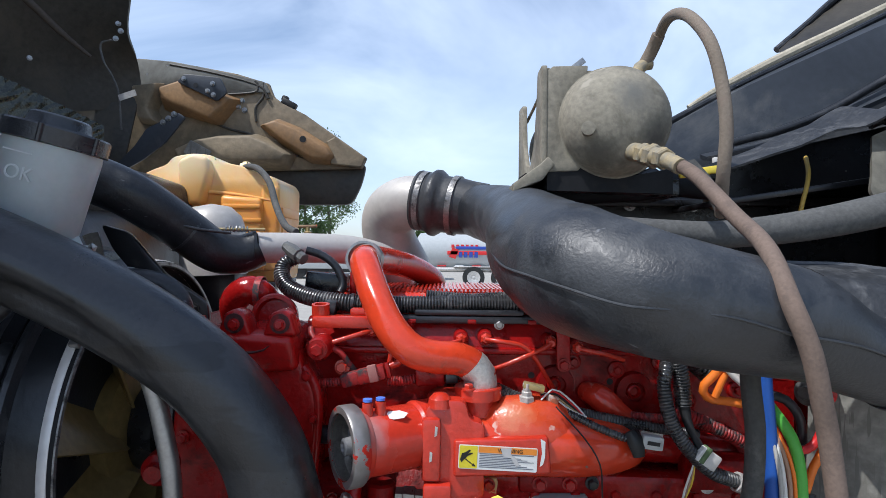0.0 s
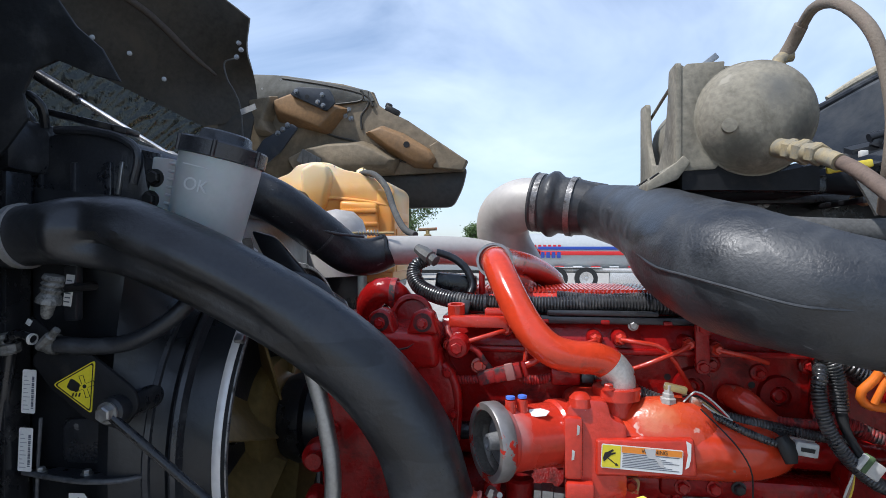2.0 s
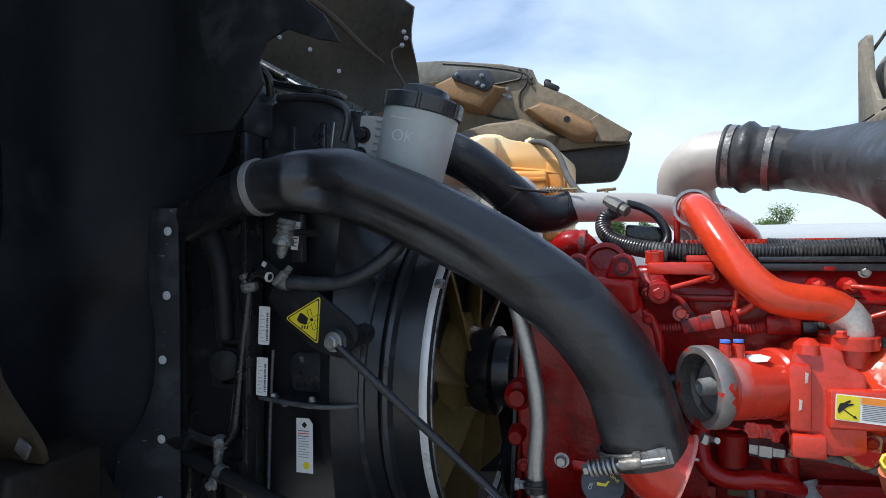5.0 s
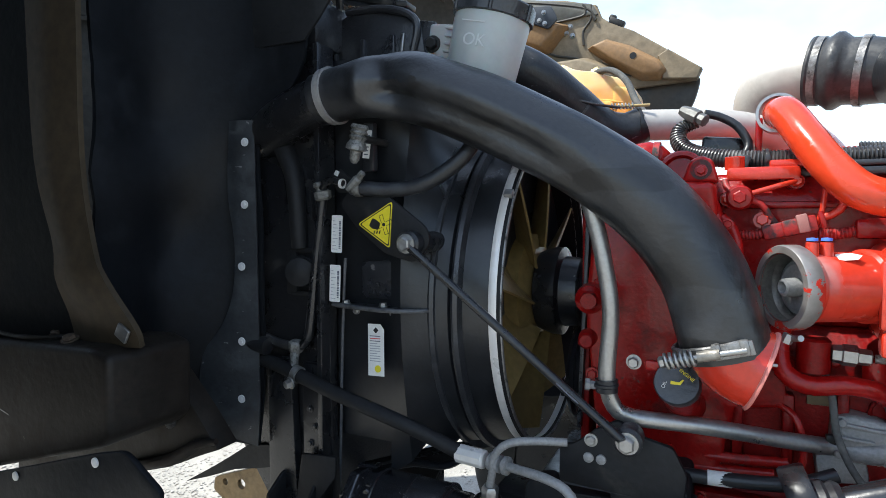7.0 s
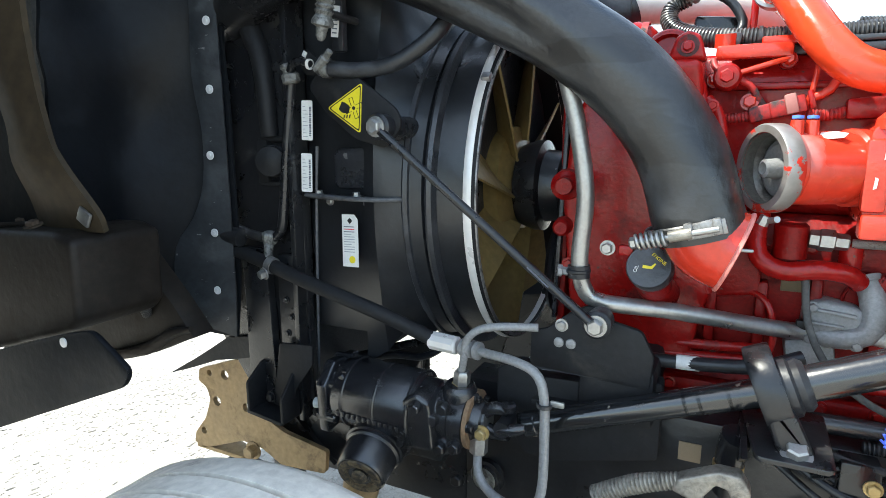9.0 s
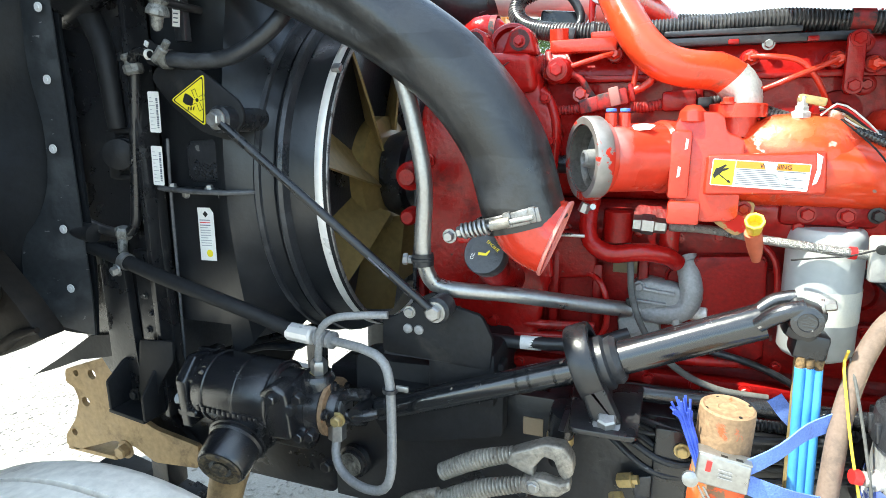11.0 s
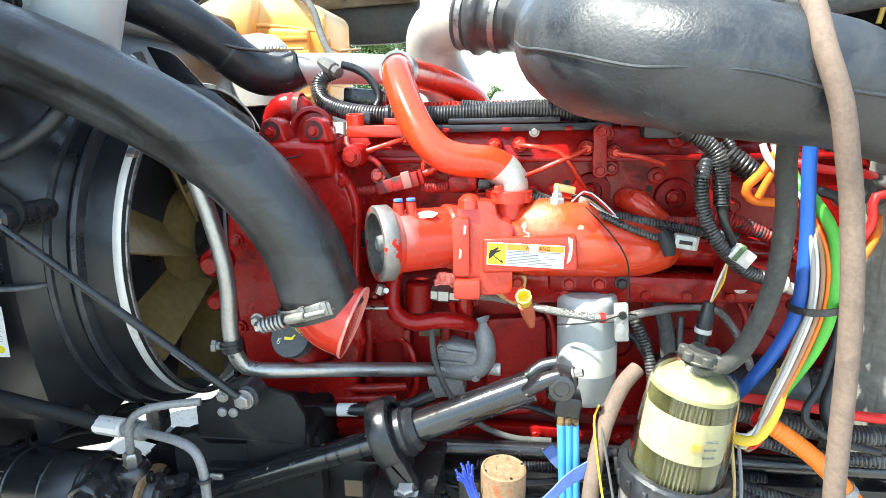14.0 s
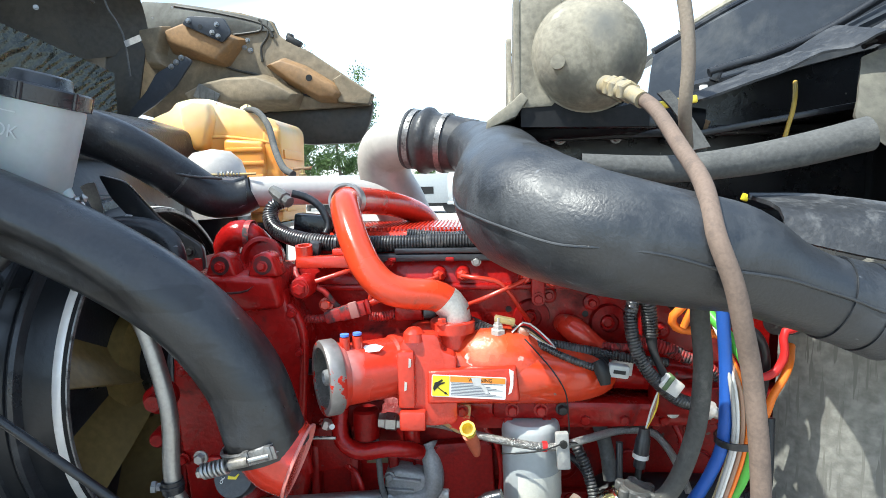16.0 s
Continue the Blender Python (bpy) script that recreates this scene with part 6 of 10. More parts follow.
# shroud ribs, bolts, lip
part("step_rib", prism(rounded([(-0.918, 0.80), (-0.918, 0.90), (-0.70, 0.93), (-0.705, 0.82), (-0.74, 0.79), (-0.80, 0.783)], 0.02), "xy", 1.292, 1.300, bevel=0.003), PLASTIC, shroud)
part("rib_edge", tube([(-0.912, 0.799, 1.299), (-0.86, 0.790, 1.298), (-0.80, 0.783, 1.297), (-0.745, 0.789, 1.297), (-0.712, 0.812, 1.297), (-0.705, 0.86, 1.297)], 0.0045, 10), WORN_OR_LIT_EDGE, shroud)
for bx in (-0.885, -0.80):
    bolt(shroud, (bx, 0.805, 1.300), (0, 0, 1), STEEL, 0.007, 0.006)
    bolt(shroud, (bx + 0.01, 0.826, 1.285), (0, -1, 0), STEEL, 0.006, 0.005)
part("pocket", prism(rounded([(-0.86, 1.31), (-0.86, 1.385), (-0.73, 1.395), (-0.725, 1.312)], 0.015), "xz", 0.818, 0.86, bevel=0.008), PLASTIC, shroud)
# A thin grey tube draws the highlight down the shroud's edge.
part("edge_highlight", tube([(-0.918, 0.822, 0.90), (-0.905, 0.815, 1.15), (-0.892, 0.806, 1.30), (-0.884, 0.803, 1.39)], 0.003, 10), WORN_OR_LIT_EDGE, shroud)
for i, r_ in enumerate((0.372, 0.366)):
    part("barrel_band", lathe((-0.715 + i * 0.045, RY, RZ), (1, 0, 0), [(0, r_ - 0.02), (0.003, r_ - 0.002), (0.008, r_), (0.016, r_ - 0.002), (0.020, r_ - 0.02)], 96), PLASTIC, shroud)

# pipes and clutter on the radiator's side
FITTING = material("grimy zinc fitting", (0.20, 0.20, 0.19), 0.5, 0.4, var=0.4, scale=26, grain=200, bump=0.4, dirt=(0.05, 0.05, 0.048), dirt_at=(0.46, 0.62))
thing("refrigerant_line", "black refrigerant line running down the radiator side", "pipe", tube([(-1.045, 0.80, 1.66), (-1.02, 0.79, 1.61), (-0.995, 0.785, 1.56), (-0.984, 0.782, 1.50), (-0.981, 0.782, 1.44), (-0.981, 0.785, 1.41)], [0.024, 0.022, 0.019, 0.0175, 0.0165, 0.016], 18), MATTE_BLACK)
vpipe = thing("refrigerant_line", "slim black vertical refrigerant line with a crusted elbow", "pipe", tube([(-0.912, 0.776, 1.515), (-0.917, 0.776, 1.50), (-0.933, 0.776, 1.386), (-0.947, 0.776, 1.282), (-0.956, 0.775, 1.232), (-0.975, 0.772, 1.214), (-1.022, 0.77, 1.216), (-1.072, 0.772, 1.228)], 0.0095, 14), BLACK_PAINT)
part("union", lathe((-0.985, 0.772, 1.202), (0.2, -0.1, 1), [(0, 0.012), (0.006, 0.016), (0.020, 0.016), (0.024, 0.011)], 6), FITTING, vpipe)
part("union_tail", tube([(-0.984, 0.768, 1.204), (-0.978, 0.760, 1.185), (-0.972, 0.755, 1.172)], [0.010, 0.008, 0.009], 10), FITTING, vpipe)
part("nut", lathe((-0.908, 0.770, 1.502), (-0.15, -0.1, 1), [(0, 0.013), (0.004, 0.017), (0.016, 0.017), (0.019, 0.012), (0.024, 0.012), (0.028, 0.016), (0.034, 0.015), (0.036, 0.009)], 10), FITTING, vpipe)
part("elbow_fitting", tube([(-0.905, 0.764, 1.525), (-0.892, 0.757, 1.536), (-0.870, 0.751, 1.537), (-0.848, 0.748, 1.531)], [0.009, 0.0075, 0.0065, 0.006], 12), BLACK_PAINT, vpipe)
part("white_seal", lathe((-0.852, 0.748, 1.531), (1, -0.05, -0.1), [(0, 0.0065), (0, 0.009), (0.005, 0.009), (0.005, 0.0065)], 16), W_WHITE, vpipe)
part("guide_tab", prism(rounded([(-0.905, 1.545), (-0.880, 1.562), (-0.838, 1.530), (-0.845, 1.512), (-0.885, 1.518)], 0.005), "xz", 0.780, 0.786, bevel=0.001), MATTE_BLACK, vpipe)
part("paint_dab", box((-0.884, 0.7785, 1.553), (0.009, 0.003, 0.010), (0, 30, 0), 0.001), PAPER, vpipe)
fitt = thing("service_fitting", "ribbed grey service fitting under a rubber hose", "fitting", lathe((-0.800, 0.735, 1.632), (-0.22, 0, -1), [(0, 0.014), (0.006, 0.0165), (0.010, 0.013), (0.014, 0.0165), (0.018, 0.013), (0.022, 0.0165), (0.028, 0.013), (0.032, 0.0155), (0.038, 0.0185), (0.044, 0.0185), (0.047, 0.010), (0.062, 0.0085), (0.068, 0.005), (0.07, 0)], 20), FITTING)
part("standoff", rod((-0.806, 0.735, 1.61), (-0.806, 0.83, 1.61), 0.007, 10), BLACK_PAINT, fitt)
sh = thing("bypass_hose", "black rubber hose bending up along the shroud", "hose", tube([(-0.832, 0.752, 1.524), (-0.80, 0.757, 1.521), (-0.757, 0.768, 1.518), (-0.70, 0.775, 1.526), (-0.655, 0.785, 1.550), (-0.620, 0.80, 1.585), (-0.60, 0.84, 1.65)], 0.0135, 18), RUBBER)
part("hose_clamp", lathe((-0.824, 0.7535, 1.5235), (1, 0.14, -0.08), [(0, 0.0136), (0, 0.0165), (0.013, 0.0165), (0.013, 0.0136)], 22), FITTING, sh)
part("clip_handle", lathe((-0.832, 0.742, 1.518), (0.72, -0.1, 0.62), [(0, 0.005), (0.002, 0.0085), (0.030, 0.0085), (0.032, 0.006), (0.046, 0.006), (0.048, 0)], 8), FITTING, sh)
lt = thing("latch_bracket", "black rubber hood rest block on the radiator side", "bracket", lathe((-0.985, 0.80, 1.362), (0.5, -1, 0), [(0, 0.030), (0.006, 0.033), (0.014, 0.030), (0.018, 0.022), (0.022, 0.022), (0.026, 0.029), (0.036, 0.028), (0.040, 0.014), (0.044, 0.0)], 28), MATTE_BLACK)
part("bracket_foot", box((-1.004, 0.80, 1.360), (0.026, 0.030, 0.090), bevel=0.004), MATTE_BLACK, lt)
for z_ in (1.318, 1.404):
    part("bracket_ear", box((-0.978, 0.80, z_), (0.060, 0.030, 0.010), bevel=0.003), MATTE_BLACK, lt)
thing("bracket_tab", "short black tube stub through the splash shield edge", "bracket", lathe((-1.085, 0.752, 1.217), (1, 0.05, -0.12), [(0, 0.012), (0.0, 0.019), (0.045, 0.018), (0.047, 0.012)], 20), BLACK_PAINT)
channel = thing("radiator_post", "black slotted radiator support post with an angle foot", "bracket", at=(-0.97, 0.76, 0.8))
part("post", prism([(-1.06, 0.86), (-1.06, 1.19), (-1.0, 1.19), (-0.985, 0.86)], "xz", 0.772, 0.792, bevel=0.003), BLACK_PAINT, channel)
part("post", prism([(-0.975, 0.90), (-0.975, 1.18), (-0.93, 1.18), (-0.925, 0.90)], "xz", 0.778, 0.795, bevel=0.003), BLACK_PAINT, channel)
for i in range(5):
    bolt(channel, (-0.955 + 0.012 * (i % 2), 0.777, 0.95 + i * 0.035), (0, -1, 0), BLACK_PAINT, 0.0055, 0.004)
part("angle_foot", prism(rounded([(-0.985, 0.87), (-0.962, 1.005), (-0.88, 1.012), (-0.882, 0.971), (-0.925, 0.913), (-0.935, 0.86)], 0.006), "xz", 0.757, 0.764, bevel=0.002), MATTE_BLACK, channel)
part("side_gusset", prism(rounded([(0.72, 0.862), (0.72, 0.925), (0.765, 0.955), (0.79, 0.955), (0.79, 0.862)], 0.006), "yz", -1.022, -1.015, bevel=0.002), MATTE_BLACK, channel)
part("side_gusset", prism(rounded([(0.72, 0.852), (0.72, 0.905), (0.765, 0.955), (0.79, 0.955), (0.79, 0.852)], 0.006), "yz", -0.936, -0.929, bevel=0.002), MATTE_BLACK, channel)
part("foot_floor", box((-0.978, 0.757, 0.857), (0.090, 0.075, 0.008), (0, 7, 0), 0.002), MATTE_BLACK, channel)
bolt(channel, (-0.99, 0.756, 0.885), (0, -1, 0), MATTE_BLACK, 0.009, 0.006)

# bumper bracket
bump = thing("bumper_bracket", "dirty tan cast bumper bracket with round holes", "bracket", at=(-1.2, 0.88, 0.66))


def holed_plate(outline, holes, lo, hi):
    """A plate in the xz plane with round holes right through it."""
    own = bmesh.new()
    edges = []
    for loop in [outline] + [[(x + r * math.cos(2 * math.pi * k / 16), z + r * math.sin(2 * math.pi * k / 16)) for k in range(16)] for x, z, r in holes]:
        vs = [own.verts.new((x, lo, z)) for x, z in loop]
        edges += [own.edges.new((vs[k], vs[(k + 1) % len(vs)])) for k in range(len(vs))]
    bmesh.ops.triangle_fill(own, use_beauty=True, edges=edges)
    out = bmesh.ops.extrude_face_region(own, geom=list(own.faces))
    bmesh.ops.translate(own, vec=(0, hi - lo, 0), verts=[g for g in out["geom"] if isinstance(g, bmesh.types.BMVert)])
    bmesh.ops.recalc_face_normals(own, faces=own.faces)
    return own


part("side_plate", holed_plate(rounded([(-1.271, 0.871), (-1.149, 0.915), (-1.096, 0.908), (-1.111, 0.821), (-1.063, 0.785), (-1.022, 0.767), (-0.906, 0.749), (-0.912, 0.696), (-1.033, 0.685), (-1.088, 0.712), (-1.147, 0.716), (-1.272, 0.667), (-1.305, 0.676), (-1.30, 0.702), (-1.261, 0.749), (-1.241, 0.799), (-1.25, 0.828), (-1.275, 0.84)], 0.008), [(-1.189, 0.87, 0.012), (-1.22, 0.799, 0.012), (-1.271, 0.713, 0.009), (-1.238, 0.866, 0.008), (-1.128, 0.802, 0.011)], 0.82, 0.832), BRONZE, bump)
part("bottom_flange", prism(rounded([(-1.30, 0.82), (-1.15, 0.82), (-1.15, 0.86), (-1.30, 0.90)], 0.004), "xy", 0.664, 0.674, bevel=0.002), BRONZE, bump)
part("inner_web", prism([(-1.11, 0.70), (-1.11, 0.90), (-1.0, 0.78), (-0.91, 0.70)], "xz", 0.85, 0.862), BLACK_PAINT, bump)
bolt(bump, (-1.114, 0.819, 0.701), (0, -1, 0), BRONZE, 0.016, 0.018)
thing("valance_fin", "thin dark triangular valance fin below the shield", "panel", prism([(-1.329, 0.862), (-1.243, 0.912), (-1.188, 0.946), (-1.136, 0.980), (-1.05, 0.995), (-1.05, 0.95), (-1.108, 0.935), (-1.172, 0.921), (-1.25, 0.890)], "xz", 0.788, 0.795), DUSTY_FLAP)

# ---- splash shield, inner fender, lamp bucket ----
LOOM_BLACK = material("dull black ribbed conduit", (0.030, 0.030, 0.031), 0.45, var=0.3, scale=20, grain=120, bump=0.1)
shield = thing("splash_shield", "dusty black rubber splash shield riveted beside the radiator", "splash shield", at=(-1.15, 0.7, 1.0))
lower = sheet([[(-1.02, 0.757, 2.25), (-1.10, 0.738, 2.27), (-1.18, 0.62, 2.30), (-1.18, 0.47, 2.36)], [(-0.935, 0.760, 1.82), (-1.09, 0.740, 1.82), (-1.18, 0.64, 1.83), (-1.18, 0.50, 1.86)], [(-1.02, 0.757, 1.67), (-1.10, 0.735, 1.67), (-1.19, 0.64, 1.67), (-1.18, 0.50, 1.67)], [(-1.055, 0.755, 1.60), (-1.12, 0.735, 1.58), (-1.18, 0.63, 1.54), (-1.18, 0.50, 1.52)],
               [(-1.052, 0.755, 1.46), (-1.11, 0.742, 1.46), (-1.20, 0.66, 1.44), (-1.17, 0.50, 1.42)], [(-1.052, 0.755, 1.30), (-1.12, 0.735, 1.30), (-1.18, 0.63, 1.28), (-1.13, 0.50, 1.28)], [(-1.055, 0.757, 1.14), (-1.13, 0.742, 1.14), (-1.20, 0.68, 1.13), (-1.19, 0.60, 1.14)],
               [(-1.075, 0.758, 1.0), (-1.14, 0.745, 1.005), (-1.20, 0.70, 1.035), (-1.24, 0.66, 1.05)]], 0.007, steps=5)
for v in lower.verts:
    # sagging folds away from the riveted edge
    away = max(0.0, min(1.0, (-1.13 - v.co.x) / 0.05)) * max(0.0, min(1.0, (1.8 - v.co.z) / 0.1))
    v.co += V(-0.5, -1, 0) * away * (0.020 * noise.noise(V(v.co.x * 5, v.co.y * 5, v.co.z * 3)) + 0.008 * noise.noise(v.co * 14))
part("rubber_sheet", lower, SPLASH, shield)
for rz_, rx_ in ((1.616, -1.079), (1.495, -1.083), (1.373, -1.094), (1.223, -1.098), (1.106, -1.102)):
    rv_ = part("rivet", lathe((rx_ + 0.016, 0.7265, rz_), (0.1, -1, 0), [(0, 0.0082), (0.0016, 0.0082), (0.0022, 0.0035), (0.0034, 0.003), (0.0034, 0)], 20), RIVET, shield, "round steel rivet washer")
part("flange_strip", sheet([[(-1.105, 0.731, 1.66), (-1.085, 0.7335, 1.66), (-1.055, 0.745, 1.66)], [(-1.112, 0.730, 1.52), (-1.087, 0.7335, 1.52), (-1.054, 0.745, 1.52)], [(-1.098, 0.731, 1.42), (-1.088, 0.7335, 1.42), (-1.053, 0.745, 1.42)], [(-1.104, 0.730, 1.32), (-1.092, 0.7325, 1.32), (-1.053, 0.745, 1.32)],
                             [(-1.132, 0.724, 1.25), (-1.096, 0.732, 1.25), (-1.053, 0.745, 1.25)], [(-1.168, 0.706, 1.19), (-1.10, 0.732, 1.18), (-1.054, 0.745, 1.18)], [(-1.176, 0.702, 1.09), (-1.105, 0.732, 1.09), (-1.056, 0.747, 1.09)], [(-1.174, 0.706, 1.04), (-1.11, 0.733, 1.02), (-1.066, 0.750, 1.005)]], 0.004), material("scuffed rubber flange", (0.019, 0.022, 0.026), 0.48, var=0.4, scale=8, grain=90, bump=0.4, dirt=(0.05, 0.056, 0.061), dirt_at=(0.5, 0.7), chips=((0.14, 0.14, 0.14), 0.69, 50, (1, 1, 2))), shield, "scuffed flange strip")
upper = prism([(-1.30, 1.80), (-0.935, 1.80), (-0.90, 1.835), (-0.862, 1.880), (-0.872, 1.920), (-0.853, 1.955), (-0.811, 1.970), (-0.747, 1.943), (-0.703, 1.932), (-0.735, 1.985), (-0.779, 2.022), (-0.82, 2.078), (-0.85, 2.16), (-0.95, 2.35), (-1.30, 2.6)], "xz", 0.750, 0.757, bevel=0.002)
part("upper_flap", upper, DUSTY_FLAP, shield)
fender = thing("inner_fender", "dark inner wheel-arch liner of the raised hood", "fender liner", at=(-1.6, 0.45, 0.9))
part("liner", sheet([[(-1.17, 0.46, 2.7), (-1.5, 0.43, 2.75), (-2.1, 0.42, 2.8), (-3.0, 0.5, 2.8)], [(-1.20, 0.47, 2.1), (-1.5, 0.45, 2.1), (-2.1, 0.44, 2.1), (-3.0, 0.5, 2.1)], [(-1.26, 0.49, 1.6), (-1.5, 0.48, 1.6), (-2.1, 0.45, 1.6), (-3.0, 0.5, 1.5)], [(-1.24, 0.50, 1.25), (-1.5, 0.49, 1.2), (-2.1, 0.46, 1.1), (-3.0, 0.5, 1.0)]], 0.012), SPLASH, fender)
# Lip is the hood's brown, darkened for the shade inside the arch.
part("rear_lip", sheet([[(-1.296, 0.474, 2.2), (-1.222, 0.466, 2.2), (-1.15, 0.474, 2.2)], [(-1.29, 0.472, 1.84), (-1.222, 0.464, 1.83), (-1.155, 0.472, 1.82)], [(-1.278, 0.47, 1.57), (-1.22, 0.462, 1.57), (-1.156, 0.47, 1.57)], [(-1.235, 0.47, 1.43), (-1.185, 0.462, 1.425), (-1.132, 0.47, 1.42)], [(-1.232, 0.47, 1.37), (-1.17, 0.462, 1.37), (-1.105, 0.47, 1.37)], [(-1.232, 0.49, 1.31), (-1.15, 0.482, 1.30), (-1.065, 0.49, 1.295)], [(-1.23, 0.50, 1.26), (-1.15, 0.49, 1.26), (-1.065, 0.50, 1.262)]], 0.01, steps=4), material("dirty brown fender lip, shade in its colour", (0.0450, 0.0324, 0.0180), 0.75, var=0.4, scale=6, dirt=(0.065, 0.049, 0.030), dirt_at=(0.55, 0.75)), fender, "raw brown fender return lip")
# Out of view; stretched rearward to keep the sun off the boot.
part("unseen_sun_shade", sheet([[(-0.70, 0.80, 2.42), (-0.95, 0.80, 2.44), (-1.4, 0.8, 2.6), (-2.2, 0.8, 2.9)], [(-0.70, 0.62, 2.42), (-0.95, 0.62, 2.45), (-1.4, 0.6, 2.62), (-2.2, 0.6, 2.9)], [(-0.70, 0.38, 2.46), (-1.0, 0.40, 2.52), (-1.5, 0.43, 2.7), (-2.2, 0.42, 2.9)]], 0.01), SPLASH, fender)
bucket = thing("lamp_bucket", "dark moulded headlamp bucket inside the fender", "lamp housing", soft_box([(-1.80, 0.93), (-1.80, 1.245), (-1.42, 1.252), (-1.113, 1.264), (-1.072, 1.252), (-1.076, 1.125), (-1.10, 1.104), (-1.473, 0.997)], "xz", 0.44, 0.60, 0.012, 4), BUCKET_DARK)
RUST_BOLT = material("rust-brown bolt", (0.085, 0.06, 0.042), 0.7, var=0.4, scale=40, grain=200, bump=0.4)
part("top_seam", tube([(-1.45, 0.47, 1.258), (-1.30, 0.455, 1.262), (-1.24, 0.50, 1.264)], 0.004, 8), BUCKET_DARK, bucket)
part("scuff", slab(on_plane((-1.40, 0.4395, 1.135), (0, -1, 0), (0, 0, 1), -12), [(-0.05, -0.0012), (0.0, -0.0006), (0.055, -0.0014), (0.05, 0.0008), (0.0, 0.0016), (-0.045, 0.001)], 0.0004), GREY_PAINT, bucket, "pale scratch")
for bx, by_, bz in ((-1.30, 0.50, 1.2600), (-1.215, 0.47, 1.2635)):
    bolt(bucket, (bx, by_, bz), (0, -0.3, 1), RUST_BOLT, 0.011, 0.007)
part("knock_out", lathe((-1.425, 0.439, 1.222), (0, -1, 0), [(0, 0.012), (0.001, 0.012), (0.001, 0)], 20), INK, bucket)
flap = thing("mud_flap", "thick black rubber valance flap with two rivets", "flap", prism(rounded([(-1.75, 0.94), (-1.36, 1.030), (-1.24, 1.065), (-1.04, 1.125), (-0.975, 1.140), (-0.900, 1.092), (-0.915, 1.066), (-1.397, 0.868), (-1.75, 0.75)], 0.016), "xz", 0.395, 0.405, bevel=0.003), SPLASH)
for bx, bz in ((-1.245, 1.052), (-1.038, 1.113)):
    part("rivet", lathe((bx, 0.394, bz), (0, -1, 0), [(0, 0.0075), (0.002, 0.0072), (0.003, 0.004), (0.003, 0)], 20), RIVET, flap)
thing("bucket_conduit", "thin ribbed black conduit looping inside the fender", "conduit", tube([(-1.30, 0.60, 1.165), (-1.255, 0.58, 1.178), (-1.194, 0.58, 1.175), (-1.152, 0.585, 1.153), (-1.135, 0.59, 1.125), (-1.15, 0.61, 1.09), (-1.18, 0.635, 1.07)], 0.010, 12, rib=0.002, pitch=0.006), LOOM_BLACK)
part("tie_hook", box((-1.085, 0.475, 1.285), (0.028, 0.006, 0.024), (0, 30, 0), 0.002), STEEL, bucket)
# These two skins stand out of view, added to shade the arch.
part("unseen_outer_skin", sheet([[(-0.90, 0.10, 2.75), (-1.8, 0.06, 2.85), (-3.0, 0.10, 2.8)], [(-0.90, 0.09, 1.8), (-1.8, 0.05, 1.8), (-3.0, 0.10, 1.8)], [(-0.92, 0.10, 1.0), (-1.8, 0.07, 0.95), (-3.0, 0.12, 0.9)]], 0.012), CAB_PAINT, fender, "unseen outer fender skin added to shade the wheel arch")
part("unseen_top_skin", sheet([[(-0.90, 0.10, 2.75), (-1.8, 0.06, 2.85), (-3.0, 0.10, 2.8)], [(-1.1, 0.30, 2.82), (-1.8, 0.30, 2.9), (-3.0, 0.30, 2.85)], [(-1.17, 0.46, 2.72), (-1.8, 0.43, 2.78), (-3.0, 0.5, 2.82)]], 0.012), CAB_PAINT, fender)
part("under_panel", prism([(-1.7, 0.84), (-1.28, 0.957), (-1.16, 0.995), (-1.10, 1.022), (-1.05, 1.042), (-1.10, 1.10), (-1.20, 1.20), (-1.22, 1.40), (-1.7, 1.42)], "xz", 0.63, 0.68, bevel=0.004), BUCKET_DARK, fender)
part("under_rib", tube([(-1.30, 0.625, 0.965), (-1.17, 0.62, 1.005), (-1.10, 0.622, 1.045), (-1.05, 0.626, 1.06)], [0.010, 0.012, 0.010, 0.006], 12, wob=0.15), BUCKET_DARK, fender)

# ---- engine side: lines, bosses, looms ----
LOOM = material("dusty black corrugated loom", (0.026, 0.026, 0.028), 0.30, spec=1.0, var=0.35, scale=16, grain=160, bump=0.1, dirt=(0.17, 0.165, 0.155), dirt_at=(0.50, 0.76))
LOOM_RED = material("red-oversprayed loom", (0.34, 0.02, 0.018), 0.42, var=0.35, scale=25, grain=200, bump=0.1, dirt=(0.05, 0.045, 0.045), dirt_at=(0.48, 0.6))
TAPE = material("black cloth tape", (0.015, 0.015, 0.016), 0.7, var=0.3, scale=30, grain=200, bump=0.3)


def fuel_line(points, r=0.0042, mat=RED_BRIGHT):
    return part("fuel_line", tube(points, r, 12), mat, engine)


def nut_boss(at, axis=(0, -1, 0), r=0.0105):
    b = part("boss", lathe(at, axis, [(-0.03, r * 1.35), (0.0, r * 1.3), (0.004, r * 1.15), (0.004, 0)], 22), RED, engine)
    part("nut", lathe(Vector(at) + Vector(axis) * 0.003, axis, [(0, r), (0.010, r), (0.013, r * 0.75), (0.018, r * 0.6), (0.018, 0)], 6), RED_BRIGHT, b)
    return b


for p in ((0.205, 1.012, 1.507), (0.253, 1.012, 1.499), (0.089, 1.012, 1.513), (-0.115, 1.012, 1.527), (-0.218, 0.99, 1.498), (0.045, 1.012, 1.512)):
    nut_boss(p)
fuel_line([(0.205, 0.995, 1.507), (0.19, 0.985, 1.50), (0.15, 0.98, 1.483), (0.117, 0.985, 1.468), (0.08, 1.0, 1.452)])
